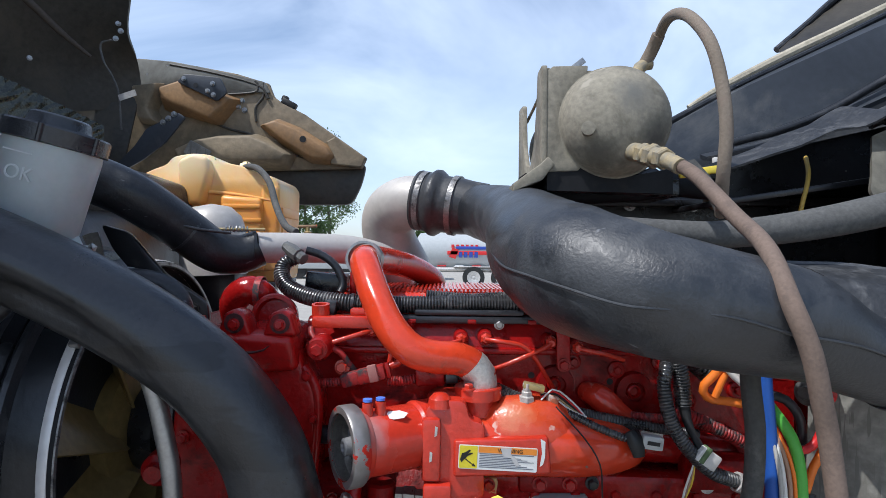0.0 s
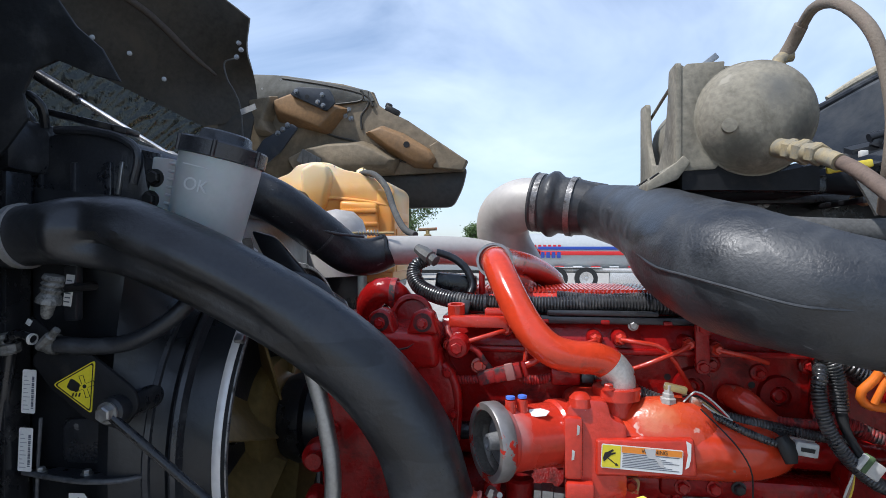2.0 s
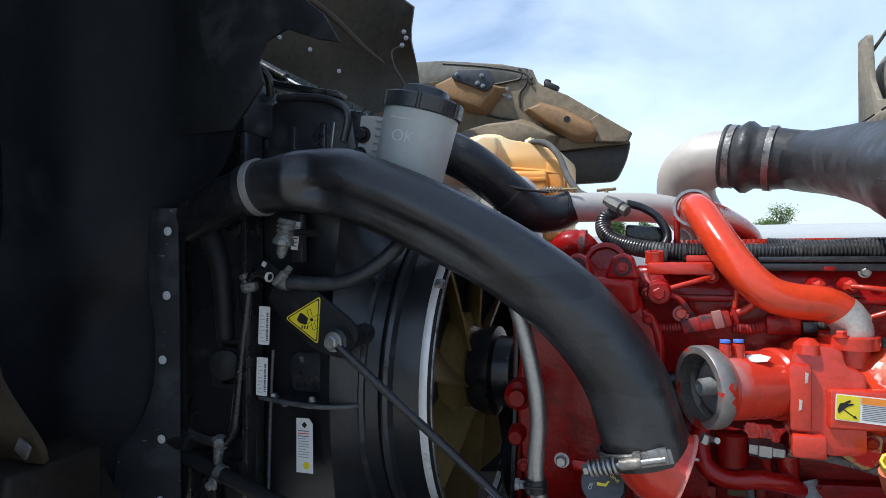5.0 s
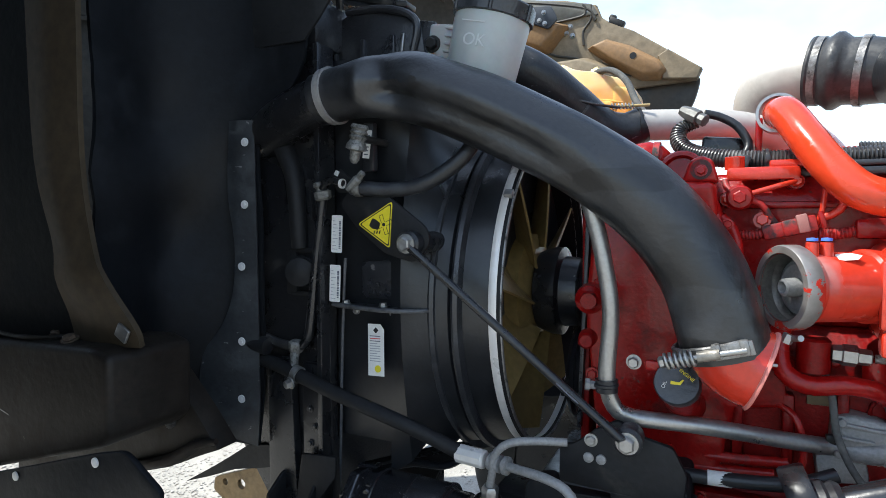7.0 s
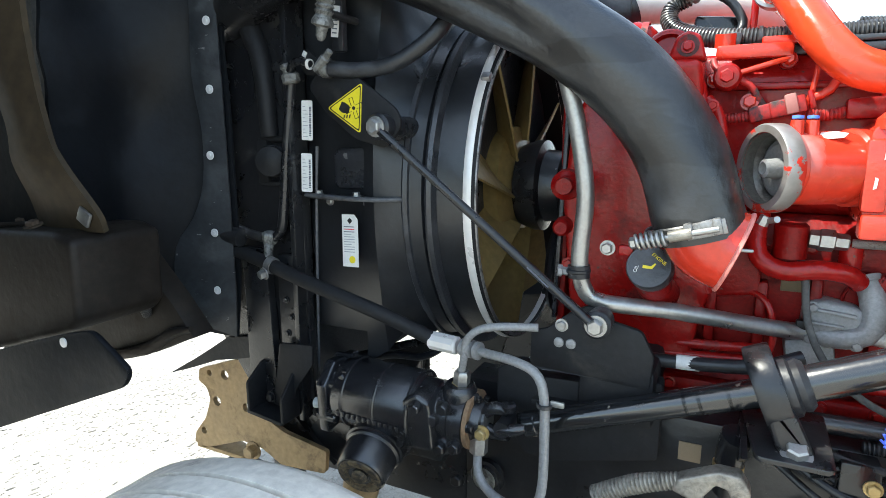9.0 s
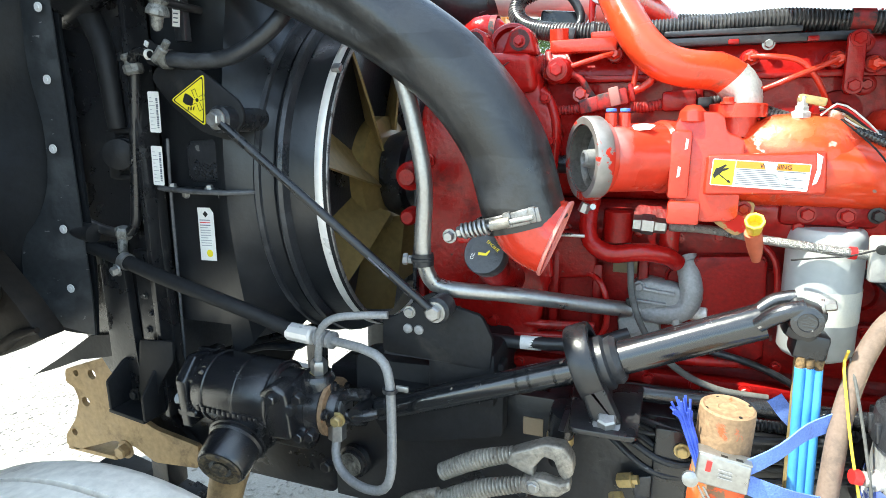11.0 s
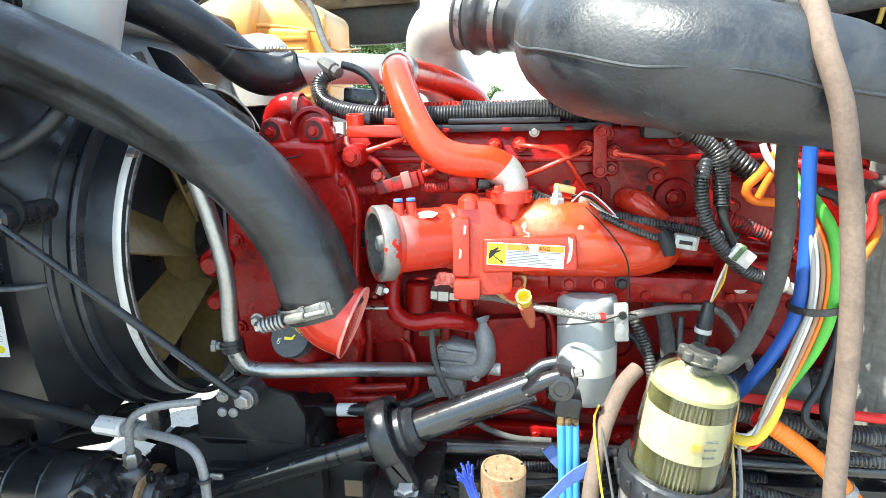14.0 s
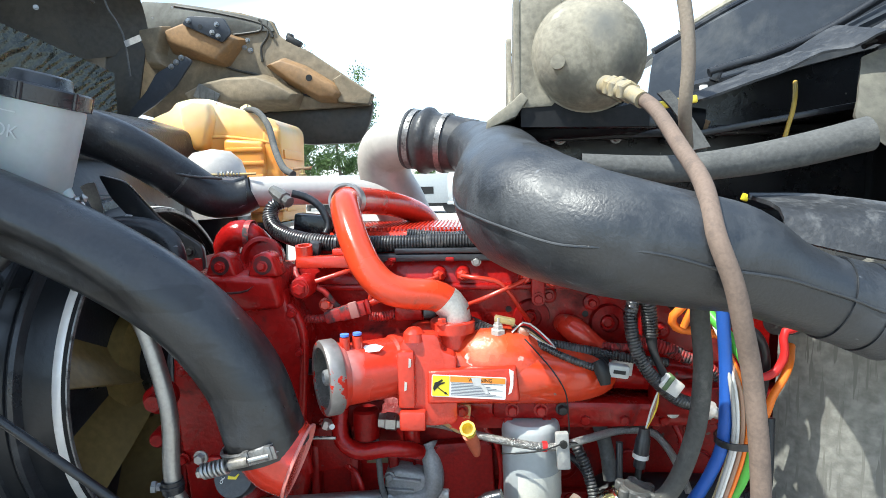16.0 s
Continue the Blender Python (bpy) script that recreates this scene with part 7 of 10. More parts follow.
fuel_line([(0.253, 0.995, 1.499), (0.275, 0.985, 1.495), (0.30, 0.985, 1.49), (0.335, 1.0, 1.478)])
fuel_line([(0.089, 0.993, 1.513), (0.11, 0.98, 1.512), (0.15, 0.98, 1.505), (0.175, 0.985, 1.482), (0.195, 0.995, 1.45), (0.213, 1.01, 1.424)])
fuel_line([(-0.115, 0.995, 1.527), (-0.14, 0.985, 1.52), (-0.18, 0.98, 1.508), (-0.214, 0.98, 1.498)])
fuel_line([(-0.223, 1.0, 1.53), (-0.215, 0.985, 1.512), (-0.185, 0.985, 1.498), (-0.166, 0.985, 1.488), (-0.155, 0.99, 1.47), (-0.14, 1.0, 1.45)], 0.0055, LOOM_RED)
fuel_line([(-0.076, 0.99, 1.525), (-0.078, 0.985, 1.50), (-0.082, 0.985, 1.47), (-0.09, 0.99, 1.45)])
fuel_line([(-0.051, 0.985, 1.49), (-0.06, 0.985, 1.475), (-0.08, 0.985, 1.466)], 0.0065)
fuel_line([(0.045, 0.995, 1.512), (0.03, 0.985, 1.508), (-0.01, 0.99, 1.498), (-0.03, 1.0, 1.49)])
part("line_bracket", prism(rounded([(0.216, 1.455), (0.214, 1.545), (0.238, 1.545), (0.242, 1.455)], 0.010), "xz", 0.998, 1.012, bevel=0.004), RED, engine)
for z_ in (1.468, 1.535):
    bolt(engine, (0.228, 0.997, z_), (0, -1, 0), RED, 0.009, 0.006)
for p, r_ in (((0.218, 1.022, 1.428), 0.030), ((0.362, 1.022, 1.417), 0.030)):
    b_ = part("injector_seat", lathe(p, (0, -1, 0), [(-0.02, r_ * 1.25), (0.004, r_ * 1.1), (0.006, r_ * 0.6), (0.001, r_ * 0.55), (0.001, 0)], 32), RED_CAST, engine)
    part("injector_nut", lathe((p[0] - 0.004, p[1], p[2] + 0.002), (0, -1, 0), [(0, 0.014), (0.012, 0.012), (0.014, 0.009), (0.008, 0.007), (0.008, 0)], 20), RED, b_)
part("bulge", tube([(0.275, 1.03, 1.415), (0.292, 0.995, 1.412), (0.325, 0.99, 1.385), (0.36, 1.0, 1.36)], [0.018, 0.024, 0.020, 0.018], 20), RED_BRIGHT, engine)
for hx, hz in ((0.175, 1.443), (0.319, 1.433), (0.02, 1.415), (0.44, 1.44)):
    part("dowel_hole", lathe((hx, 1.0295, hz), (0, -1, 0), [(0, 0.006), (0.001, 0.006), (0.001, 0)], 16), INK, engine)
for hx, hz in ((0.115, 1.535), (0.31, 1.53), (0.45, 1.525), (0.55, 1.52), (-0.05, 1.535), (-0.13, 1.535)):
    bolt(engine, (hx, 1.030, hz), (0, -1, 0), STEEL if hx == 0.115 else RED, 0.007, 0.007)
part("head_ledge", box((0.21, 1.025, 1.488), (0.84, 0.02, 0.012), bevel=0.004), RED, engine)
part("head_web", box((0.02, 1.02, 1.40), (0.014, 0.03, 0.16), bevel=0.005), RED_CAST, engine)
part("head_web", box((0.42, 1.02, 1.41), (0.014, 0.03, 0.17), bevel=0.005), RED_CAST, engine)
part("sensor_rail", box((-0.165, 1.005, 1.541), (0.11, 0.035, 0.022), bevel=0.005), RED_BRIGHT, engine)
part("rail_cup", lathe((-0.208, 1.01, 1.550), (0, -0.15, 1), [(0, 0.016), (0.022, 0.016), (0.022, 0.011), (0.008, 0.010), (0.008, 0)], 22), RED_BRIGHT, engine)
part("rail_block", box((-0.115, 1.02, 1.558), (0.08, 0.03, 0.012), bevel=0.003), RED_BRIGHT, engine)
part("pulley_arc", lathe((-0.295, 1.04, 1.545), (0, -1, 0.1), [(0, 0.040), (0.02, 0.042), (0.024, 0.039), (0.024, 0.033), (0.010, 0.030), (0.010, 0)], 40), RED, engine, "painted idler cover")
part("water_outlet", tube([(-0.33, 1.12, 1.56), (-0.35, 1.10, 1.585), (-0.375, 1.10, 1.588), (-0.40, 1.11, 1.565), (-0.405, 1.13, 1.53)], [0.026, 0.028, 0.028, 0.028, 0.026], 22), RED, engine)
part("outlet_band", lathe((-0.352, 1.10, 1.586), (0.95, 0, -0.05), [(0, 0.0285), (0, 0.0305), (0.012, 0.0305), (0.012, 0.0285)], 24), LOOM_RED, engine)
# sensor connectors over the throttle
c1 = part("connector", box((-0.112, 0.978, 1.453), (0.050, 0.024, 0.026), (0, -14, 0), 0.004), LOOM_RED, engine, "red-oversprayed plug connector")
part("latch", box((-0.108, 0.964, 1.457), (0.016, 0.008, 0.030), (0, -14, 0), 0.002), flat_material("pink dusted latch", (0.36, 0.17, 0.15), 0.6), c1, "dusty pale latch")
part("latch", box((-0.082, 0.965, 1.463), (0.008, 0.008, 0.028), (0, -14, 0), 0.002), RED, c1)
part("connector", box((-0.148, 0.98, 1.444), (0.034, 0.022, 0.024), (0, -14, 0), 0.004), LOOM_RED, engine)
part("connector", box((-0.010, 0.985, 1.449), (0.052, 0.026, 0.032), (0, -2, 0), 0.006), RED, engine)
part("connector", box((0.028, 0.985, 1.446), (0.022, 0.02, 0.016), (0, 0, 0), 0.003), PLASTIC, engine)
part("pigtail", tube([(-0.205, 0.985, 1.436), (-0.18, 0.982, 1.437), (-0.16, 0.98, 1.440)], 0.008, 12, rib=0.0016, pitch=0.005), LOOM_RED, engine)
part("pigtail", tube([(-0.085, 0.985, 1.440), (-0.06, 0.985, 1.440), (-0.032, 0.985, 1.445)], 0.009, 12, rib=0.0016, pitch=0.005), LOOM_RED, engine)
part("pigtail", tube([(0.035, 0.985, 1.448), (0.055, 0.985, 1.452), (0.085, 0.99, 1.458), (0.105, 0.98, 1.43), (0.125, 0.965, 1.42)], 0.007, 12, rib=0.0014, pitch=0.005), LOOM, engine)
bolt(engine, (-0.165, 0.99, 1.462), (0, -1, 0.1), RED_BRIGHT, 0.010, 0.010)
part("throttle_cap", lathe((0.008, 0.90, 1.418), (0, 0, 1), [(0, 0.020), (0.014, 0.018), (0.022, 0.010), (0.024, 0)], 24), RED_BRIGHT, engine)
part("sticker_scrap", slab(on_plane((-0.060, 0.880, 1.4095), (0, -0.55, 0.85)), [(-0.018, -0.006), (-0.004, -0.009), (0.012, -0.006), (0.018, 0.004), (0.004, 0.009), (-0.014, 0.006)], 0.0008), PAPER, engine, "torn white sticker scrap")

part("throttle_boss", box((-0.005, 0.886, 1.355), (0.03, 0.02, 0.10), bevel=0.006), RED_BRIGHT, engine)
part("throttle_boss", box((0.005, 0.886, 1.285), (0.045, 0.03, 0.035), bevel=0.005), RED_BRIGHT, engine)
for hx, hz in ((0.002, 1.385), (-0.006, 1.345), (0.010, 1.29)):
    part("paint_chip", slab(on_plane((hx, 0.8755, hz), (0, -1, 0)), [(-0.002, -0.008), (0.002, -0.006), (0.003, 0.007), (-0.001, 0.009)], 0.0006), ALU, engine)

# sensor on the dome
CAP_DULL_SENSOR = material("paint-spattered sensor clip", (0.45, 0.14, 0.07), 0.55, var=0.3, scale=40, grain=200, bump=0.3, dirt=(0.5, 0.45, 0.4), dirt_at=(0.5, 0.6))
sens = part("sensor", lathe((0.151, 0.925, 1.422), (0.02, -0.05, 1), [(0, 0.013), (0.008, 0.013), (0.010, 0.009), (0.016, 0.009), (0.017, 0.007), (0.030, 0.007), (0.031, 0)], 6), ALU, engine)
part("sensor_plug", box((0.163, 0.925, 1.446), (0.036, 0.014, 0.012), (0, 12, 0), 0.003), BRASS, sens, "dusty brass sensor plug")
part("sensor_clip", box((0.195, 0.930, 1.424), (0.020, 0.014, 0.014), (0, 18, 0), 0.003), CAP_DULL_SENSOR, sens)

# warning label
LM = on_plane((0.100, 0.8772, 1.344), (0.0, -1, 0.0), (0.045, 0, 1)) @ Matrix.Scale(0.86, 4, (1, 0, 0)) @ Matrix.Scale(0.92, 4, (0, 1, 0))
wl_ = thing("warning_label", "torn white and orange warning label with a yellow pictogram", "label", slab(LM, rounded(rect(-0.072, -0.0205, 0.072, 0.0205), 0.003), 0.0008), PAPER)
LM2 = LM @ Matrix.Translation((0, 0, 0.0009))
part("pictogram", slab(LM2, rounded(rect(-0.0705, -0.019, -0.0375, 0.019), 0.002), 0.0003), YELLOW, wl_, "yellow pictogram field")
LM3 = LM @ Matrix.Translation((0, 0, 0.0014))
part("hand_shape", slab(LM3, [(-0.066, 0.006), (-0.060, 0.008), (-0.052, 0.013), (-0.050, 0.011), (-0.055, 0.006), (-0.047, 0.008), (-0.046, 0.006), (-0.055, 0.002), (-0.060, -0.003), (-0.067, -0.010), (-0.069, -0.004)], 0.0003), INK, wl_)
part("arrow_shape", slab(LM3, [(-0.060, -0.004), (-0.046, -0.013), (-0.047, -0.0145), (-0.040, -0.0155), (-0.044, -0.010), (-0.0455, -0.0115), (-0.059, -0.0025)], 0.0003), INK, wl_)
part("orange_bar", slab(LM2, rect(-0.036, 0.0085, 0.0705, 0.019), 0.0003), ORANGE_INK, wl_)
text_piece("WARNING", 0.0095, LM3 @ Matrix.Translation((0.022, 0.0135, 0)), INK, wl_)
for i in range(9):
    part("print_line", slab(LM2, rect(-0.034, 0.0062 - i * 0.0028, 0.066 - 0.012 * ((i * 3) % 4), 0.0072 - i * 0.0028), 0.0003), GREY_PRINT, wl_)
part("torn_patch", slab(LM @ Matrix.Translation((0, 0, 0.0018)), [(0.004, 0.018), (0.024, 0.019), (0.023, 0.008), (0.034, 0.002), (0.040, -0.010), (0.034, -0.012), (0.024, 0.002), (0.010, 0.003)], 0.0004), material("bare torn label film", (0.50, 0.49, 0.48), 0.5), wl_, "torn bare patch")
part("torn_edge", slab(on_plane((0.168, 0.8772, 1.347), (0, -1, 0), (0.07, 0, 1)), [(-0.001, -0.016), (0.004, -0.012), (0.006, 0.0), (0.005, 0.024), (-0.003, 0.028), (0.001, 0.006)], 0.0006), PAPER, wl_)

# braided line, cap and bracket under the manifold
BRAID = material("braided steel sleeve", (0.36, 0.355, 0.34), 0.34, 0.9, var=0.2, scale=30, grain=600, bump=1.0, dist=0.003)
braid = thing("braided_fuel_line", "steel-braided fuel hose under the intake manifold", "hose", tube([(-0.01, 0.952, 1.250), (0.05, 0.940, 1.251), (0.118, 0.905, 1.247), (0.1845, 0.882, 1.2433), (0.2425, 0.882, 1.238), (0.299, 0.902, 1.2434), (0.37, 0.955, 1.236), (0.42, 0.95, 1.236), (0.445, 0.94, 1.215), (0.465, 0.93, 1.18), (0.48, 0.92, 1.14)], 0.0070, 16, rib=0.0004, pitch=0.0022), BRAID)
part("union", lathe((-0.066, 0.951, 1.254), (1, 0, -0.06), [(0, 0.010), (0, 0.014), (0.012, 0.015), (0.014, 0.017), (0.032, 0.017), (0.034, 0.013), (0.05, 0.0125), (0.052, 0.0105)], 6), STEEL, braid)
part("tag", lathe((0.222, 0.8815, 1.2395), (1, 0.02, -0.06), [(0, 0.0074), (0, 0.0088), (0.008, 0.0088), (0.008, 0.0074)], 20), W_RED, braid)
CLIP_GREY = material("dusty grey clip plastic", (0.34, 0.335, 0.32), 0.6, var=0.2, scale=30, grain=160, bump=0.2)
cradle = thing("line_clip", "grey plastic line clip with trailing black threads", "clip", box((0.256, 0.8785, 1.234), (0.022, 0.014, 0.064), (0, -4, 0), 0.003), CLIP_GREY)
part("stud", lathe((0.256, 0.8725, 1.248), (0, -1, 0), [(0, 0.007), (0.006, 0.006), (0.006, 0)], 16), INK, cradle)
for k, pts in enumerate(([(0.256, 0.870, 1.250), (0.22, 0.868, 1.238), (0.18, 0.874, 1.230), (0.155, 0.89, 1.222)], [(0.258, 0.872, 1.25), (0.268, 0.89, 1.26), (0.264, 0.875, 1.30), (0.258, 0.868, 1.34), (0.235, 0.872, 1.378), (0.195, 0.90, 1.42)], [(0.258, 0.872, 1.25), (0.285, 0.89, 1.24), (0.30, 0.92, 1.20)])):
    part("thread", tube(pts, 0.0013, 6), INK, cradle)
ycap = thing("dipper_tube", "tilted dipper tube with a yellow plastic cap", "tube", at=(0.1, 0.87, 1.25))
part("cap", lathe((0.099, 0.862, 1.275), (-0.12, -0.75, 0.6), [(-0.026, 0.009), (0.0, 0.012), (0.004, 0.0135), (0.012, 0.0135), (0.012, 0.010), (-0.006, 0.009), (-0.006, 0)], 8), YELLOW_CAP, ycap, "yellow plastic cap")
part("stem", tube([(0.100, 0.875, 1.262), (0.108, 0.892, 1.235), (0.112, 0.90, 1.215)], [0.012, 0.011, 0.006], 12), material("faded orange plastic", (0.50, 0.12, 0.06), 0.5), ycap)
tab = part("tab_bracket", prism(rounded([(0.038, 1.302), (0.104, 1.302), (0.100, 1.262), (0.082, 1.248), (0.050, 1.268)], 0.008), "xz", 0.905, 0.915, bevel=0.002), material("tan primer with red overspray", (0.42, 0.28, 0.12), 0.6, dirt=(0.55, 0.02, 0.015), dirt_at=(0.5, 0.52)), engine)
for hx in (0.052, 0.088):
    bolt(tab, (hx, 0.904, 1.292), (0, -1, 0), RED, 0.008, 0.007)
part("return_pipe", tube([(-0.135, 0.96, 1.29), (-0.138, 0.945, 1.25), (-0.130, 0.935, 1.220), (-0.098, 0.93, 1.204), (-0.05, 0.93, 1.210), (-0.012, 0.94, 1.204), (0.005, 0.96, 1.19)], [0.015, 0.015, 0.015, 0.0155, 0.015, 0.015, 0.015], 20), RED, engine)
part("cooler_boss", lathe((-0.090, 0.955, 1.222), (0, 0, 1), [(0, 0.024), (0.05, 0.024), (0.054, 0.020), (0.054, 0)], 26), RED_CAST, engine)
part("cooler_stub", lathe((-0.008, 0.965, 1.200), (0, 0, 1), [(0, 0.016), (0.045, 0.016), (0.05, 0.012)], 20), RED, engine)
part("latch_bar", box((-0.165, 0.925, 1.232), (0.05, 0.006, 0.006), bevel=0.002), STEEL, engine)
for k in range(4):
    part("casting_rib", box((-0.27 + k * 0.075, 0.985, 1.10 + 0.02 * (k % 2)), (0.018, 0.03, 0.15), bevel=0.006), RED_CAST, engine)
part("casting_pad", prism(rounded([(-0.20, 1.14), (-0.20, 1.23), (-0.13, 1.235), (-0.12, 1.15)], 0.01), "xz", 0.972, 1.0, bevel=0.006), RED_CAST, engine)
part("casting_pad", prism(rounded([(0.03, 1.02), (0.03, 1.20), (0.14, 1.21), (0.15, 1.03)], 0.012), "xz", 0.968, 1.0, bevel=0.006), RED_CAST, engine)
part("pan_rail", box((0.12, 0.965, 0.985), (0.86, 0.03, 0.022), bevel=0.005), RED_CAST, engine)
for k in range(11):
    bolt(engine, (-0.25 + k * 0.075, 0.949, 0.985), (0, -1, 0), RED, 0.008, 0.007)
for k, (xa, xb, z_) in enumerate(((-0.34, -0.14, 1.032), (-0.30, -0.12, 1.055), (-0.05, 0.12, 1.02))):
    part("oil_line", tube([(xa, 0.962, z_), ((xa + xb) / 2, 0.955, z_ + 0.004), (xb, 0.962, z_ + 0.008)], 0.009, 14), RED, engine)
part("name_plate", box((-0.075, 0.972, 1.175), (0.04, 0.004, 0.024), bevel=0.001), material("dirty plate", (0.13, 0.10, 0.06), 0.6, 0.3), engine)

pump = thing("coolant_pump_housing", "grey cast pump housing with an elbow on the block", "pump", at=(0.0, 0.98, 1.1))
part("body", soft_box([(-0.062, 1.085), (-0.060, 1.150), (-0.035, 1.158), (0.015, 1.148), (0.030, 1.110), (0.020, 1.082)], "xz", 0.955, 1.01, 0.008, 3), GREY_PAINT, pump)
part("cast_rib", box((-0.022, 0.953, 1.140), (0.060, 0.010, 0.006), (0, 6, 0), 0.002), GREY_PAINT, pump)
part("cast_rib", box((-0.030, 0.953, 1.120), (0.050, 0.010, 0.005), (0, 4, 0), 0.002), GREY_PAINT, pump)
part("elbow_rim", lathe((0.0225, 0.982, 1.184), (-0.5, 0.6, 1), [(0, 0.017), (0, 0.021), (0.010, 0.021), (0.012, 0.016)], 24), GREY_PAINT, pump)
for bx, bz in ((-0.052, 1.096), (0.012, 1.092), (-0.050, 1.146)):
    bolt(pump, (bx, 0.953, bz), (0, -1, 0), GREY_PAINT, 0.007, 0.007)
part("elbow", tube([(-0.05, 0.972, 1.098), (-0.01, 0.965, 1.098), (0.022, 0.963, 1.108), (0.032, 0.965, 1.135), (0.028, 0.972, 1.165), (0.020, 0.985, 1.19)], [0.017, 0.018, 0.019, 0.019, 0.018, 0.017], 22), GREY_PAINT, pump)
part("outlet", lathe((0.035, 0.972, 1.103), (1, 0, -0.05), [(0, 0.013), (0.022, 0.014), (0.024, 0.012), (0.018, 0.010), (0.018, 0)], 22), ALU, pump)
part("lower_body", box((-0.045, 0.985, 1.065), (0.07, 0.04, 0.05), (0, -10, 0), 0.008), GREY_PAINT, pump)
part("sensor", box((-0.062, 0.955, 1.115), (0.016, 0.012, 0.016), bevel=0.003), INK, pump)
part("tag", slab(on_plane((-0.01, 0.957, 1.087), (0, -1, 0)), rect(-0.012, -0.004, 0.012, 0.004), 0.001), PAPER, pump)
thing("grey_cable", "thin grey cable hanging across the block", "cable", tube([(-0.075, 0.955, 1.225), (-0.066, 0.935, 1.19), (-0.058, 0.925, 1.13), (-0.03, 0.915, 1.07), (0.02, 0.905, 1.025), (0.08, 0.90, 1.003), (0.15, 0.90, 1.0)], 0.0055, 12), GREY_HOSE)
part("front_hose_stub", lathe((-0.21, 0.985, 1.345), (1, 0, 0), [(0, 0.016), (0.09, 0.016)], 22), RUBBER, engine)
oilcap = thing("oil_filler_cap", "black oil filler cap with yellow engine oil lettering", "cap", lathe((-0.280, 0.838, 1.205), (-0.05, -0.90, 0.40), [(0, 0.030), (0.004, 0.034), (0.026, 0.034), (0.030, 0.032), (0.031, 0)], 32), PLASTIC)
OM = on_plane(V(-0.280, 0.838, 1.205) + V(-0.05, -0.90, 0.40).normalized() * 0.0318, (-0.05, -0.90, 0.40))
text_piece("ENGINE", 0.0072, OM @ Matrix.Translation((0.014, 0.012, 0)) @ pose(0, 0, 0, 0, 0, -35), YELLOW, oilcap)
text_piece("OIL", 0.0075, OM @ Matrix.Translation((-0.017, -0.006, 0)) @ pose(0, 0, 0, 0, 0, 75), PAPER, oilcap)
part("can_symbol", slab(OM, [(-0.008, -0.004), (0.006, -0.004), (0.011, 0.004), (0.009, 0.005), (0.004, 0.0), (-0.008, 0.001)], 0.0005), YELLOW, oilcap)
part("filler_neck", tube([(-0.279, 0.835, 1.200), (-0.277, 0.87, 1.175), (-0.272, 0.93, 1.15), (-0.27, 0.97, 1.14)], 0.028, 22), RED_CAST, oilcap)
part("tether", box((-0.318, 0.832, 1.235), (0.022, 0.016, 0.016), bevel=0.003), RED, oilcap)
steel_pipe = thing("steel_coolant_pipe", "galvanised steel coolant pipe bent along the block", "pipe", tube([(-0.415, 0.80, 1.50), (-0.395, 0.805, 1.42), (-0.380, 0.81, 1.32), (-0.386, 0.815, 1.22), (-0.378, 0.82, 1.17), (-0.35, 0.83, 1.148), (-0.25, 0.865, 1.137), (-0.12, 0.935, 1.110), (-0.04, 0.970, 1.098)], 0.0135, 20), STEEL)
part("rubber_clamp", lathe((-0.3865, 0.8155, 1.208), (0.05, 0, -1), [(0, 0.0135), (0, 0.0175), (0.020, 0.0175), (0.020, 0.0135)], 22), RUBBER, steel_pipe)
part("clamp_stud", lathe((-0.402, 0.815, 1.196), (-1, -0.3, 0.1), [(0, 0.007), (0.010, 0.007), (0.011, 0.010), (0.018, 0.010), (0.019, 0)], 6), GREY_PAINT, steel_pipe)
part("rubber_ridge", lathe((-0.3872, 0.8157, 1.203), (0.05, 0, -1), [(0, 0.0170), (0.002, 0.0195), (0.006, 0.0195), (0.008, 0.0170)], 22), RUBBER, steel_pipe)
part("plug_bolt", bolt_mesh((-0.348, 0.84, 1.235), (0, -1, 0), 0.009, 0.010), STEEL, steel_pipe, sharp=25)
part("side_connector", lathe((-0.425, 0.88, 1.33), (0.1, -1, 0), [(0, 0.026), (0.03, 0.024), (0.036, 0.015), (0.05, 0.013), (0.05, 0)], 22), RED_CAST, engine)
part("side_connector", lathe((-0.43, 0.88, 1.26), (0.1, -1, 0), [(0, 0.016), (0.03, 0.014), (0.035, 0.01), (0.035, 0)], 18), RED_CAST, engine)

# oil filter
oilf = thing("oil_filter", "white spin-on oil filter canister with a faded label", "filter", at=(0.208, 0.945, 1.065))
can_ = part("canister", lathe((0.212, 0.945, 1.062), (-0.02, 0, 1), [(0, 0.0), (0.0, 0.035), (0.006, 0.046), (0.014, 0.0515), (0.188, 0.0515), (0.197, 0.049), (0.202, 0.044), (0.203, 0.0)], 44), WHITE_PAINT, oilf)
part("faded_label", lathe((0.2115, 0.945, 1.125), (-0.02, 0, 1), [(0, 0.0516), (0, 0.0519), (0.05, 0.0519), (0.05, 0.0516)], 44), flat_material("yellowed label film", (0.66, 0.65, 0.58), 0.5), can_)
part("filter_head", box((0.205, 0.985, 1.283), (0.13, 0.11, 0.036), bevel=0.010), RED_CAST, oilf)
for hx in (0.175, 0.225):
    bolt(oilf, (hx, 0.929, 1.284), (0, -1, 0), RED, 0.0095, 0.009)
bolt(oilf, (0.262, 0.929, 1.286), (0, -1, 0), BLACK_PAINT, 0.0085, 0.010)

# looms
CAP_DULL = material("dull grey connector shell", (0.13, 0.13, 0.125), 0.45, 0.3, var=0.3, scale=26, grain=160, bump=0.2)
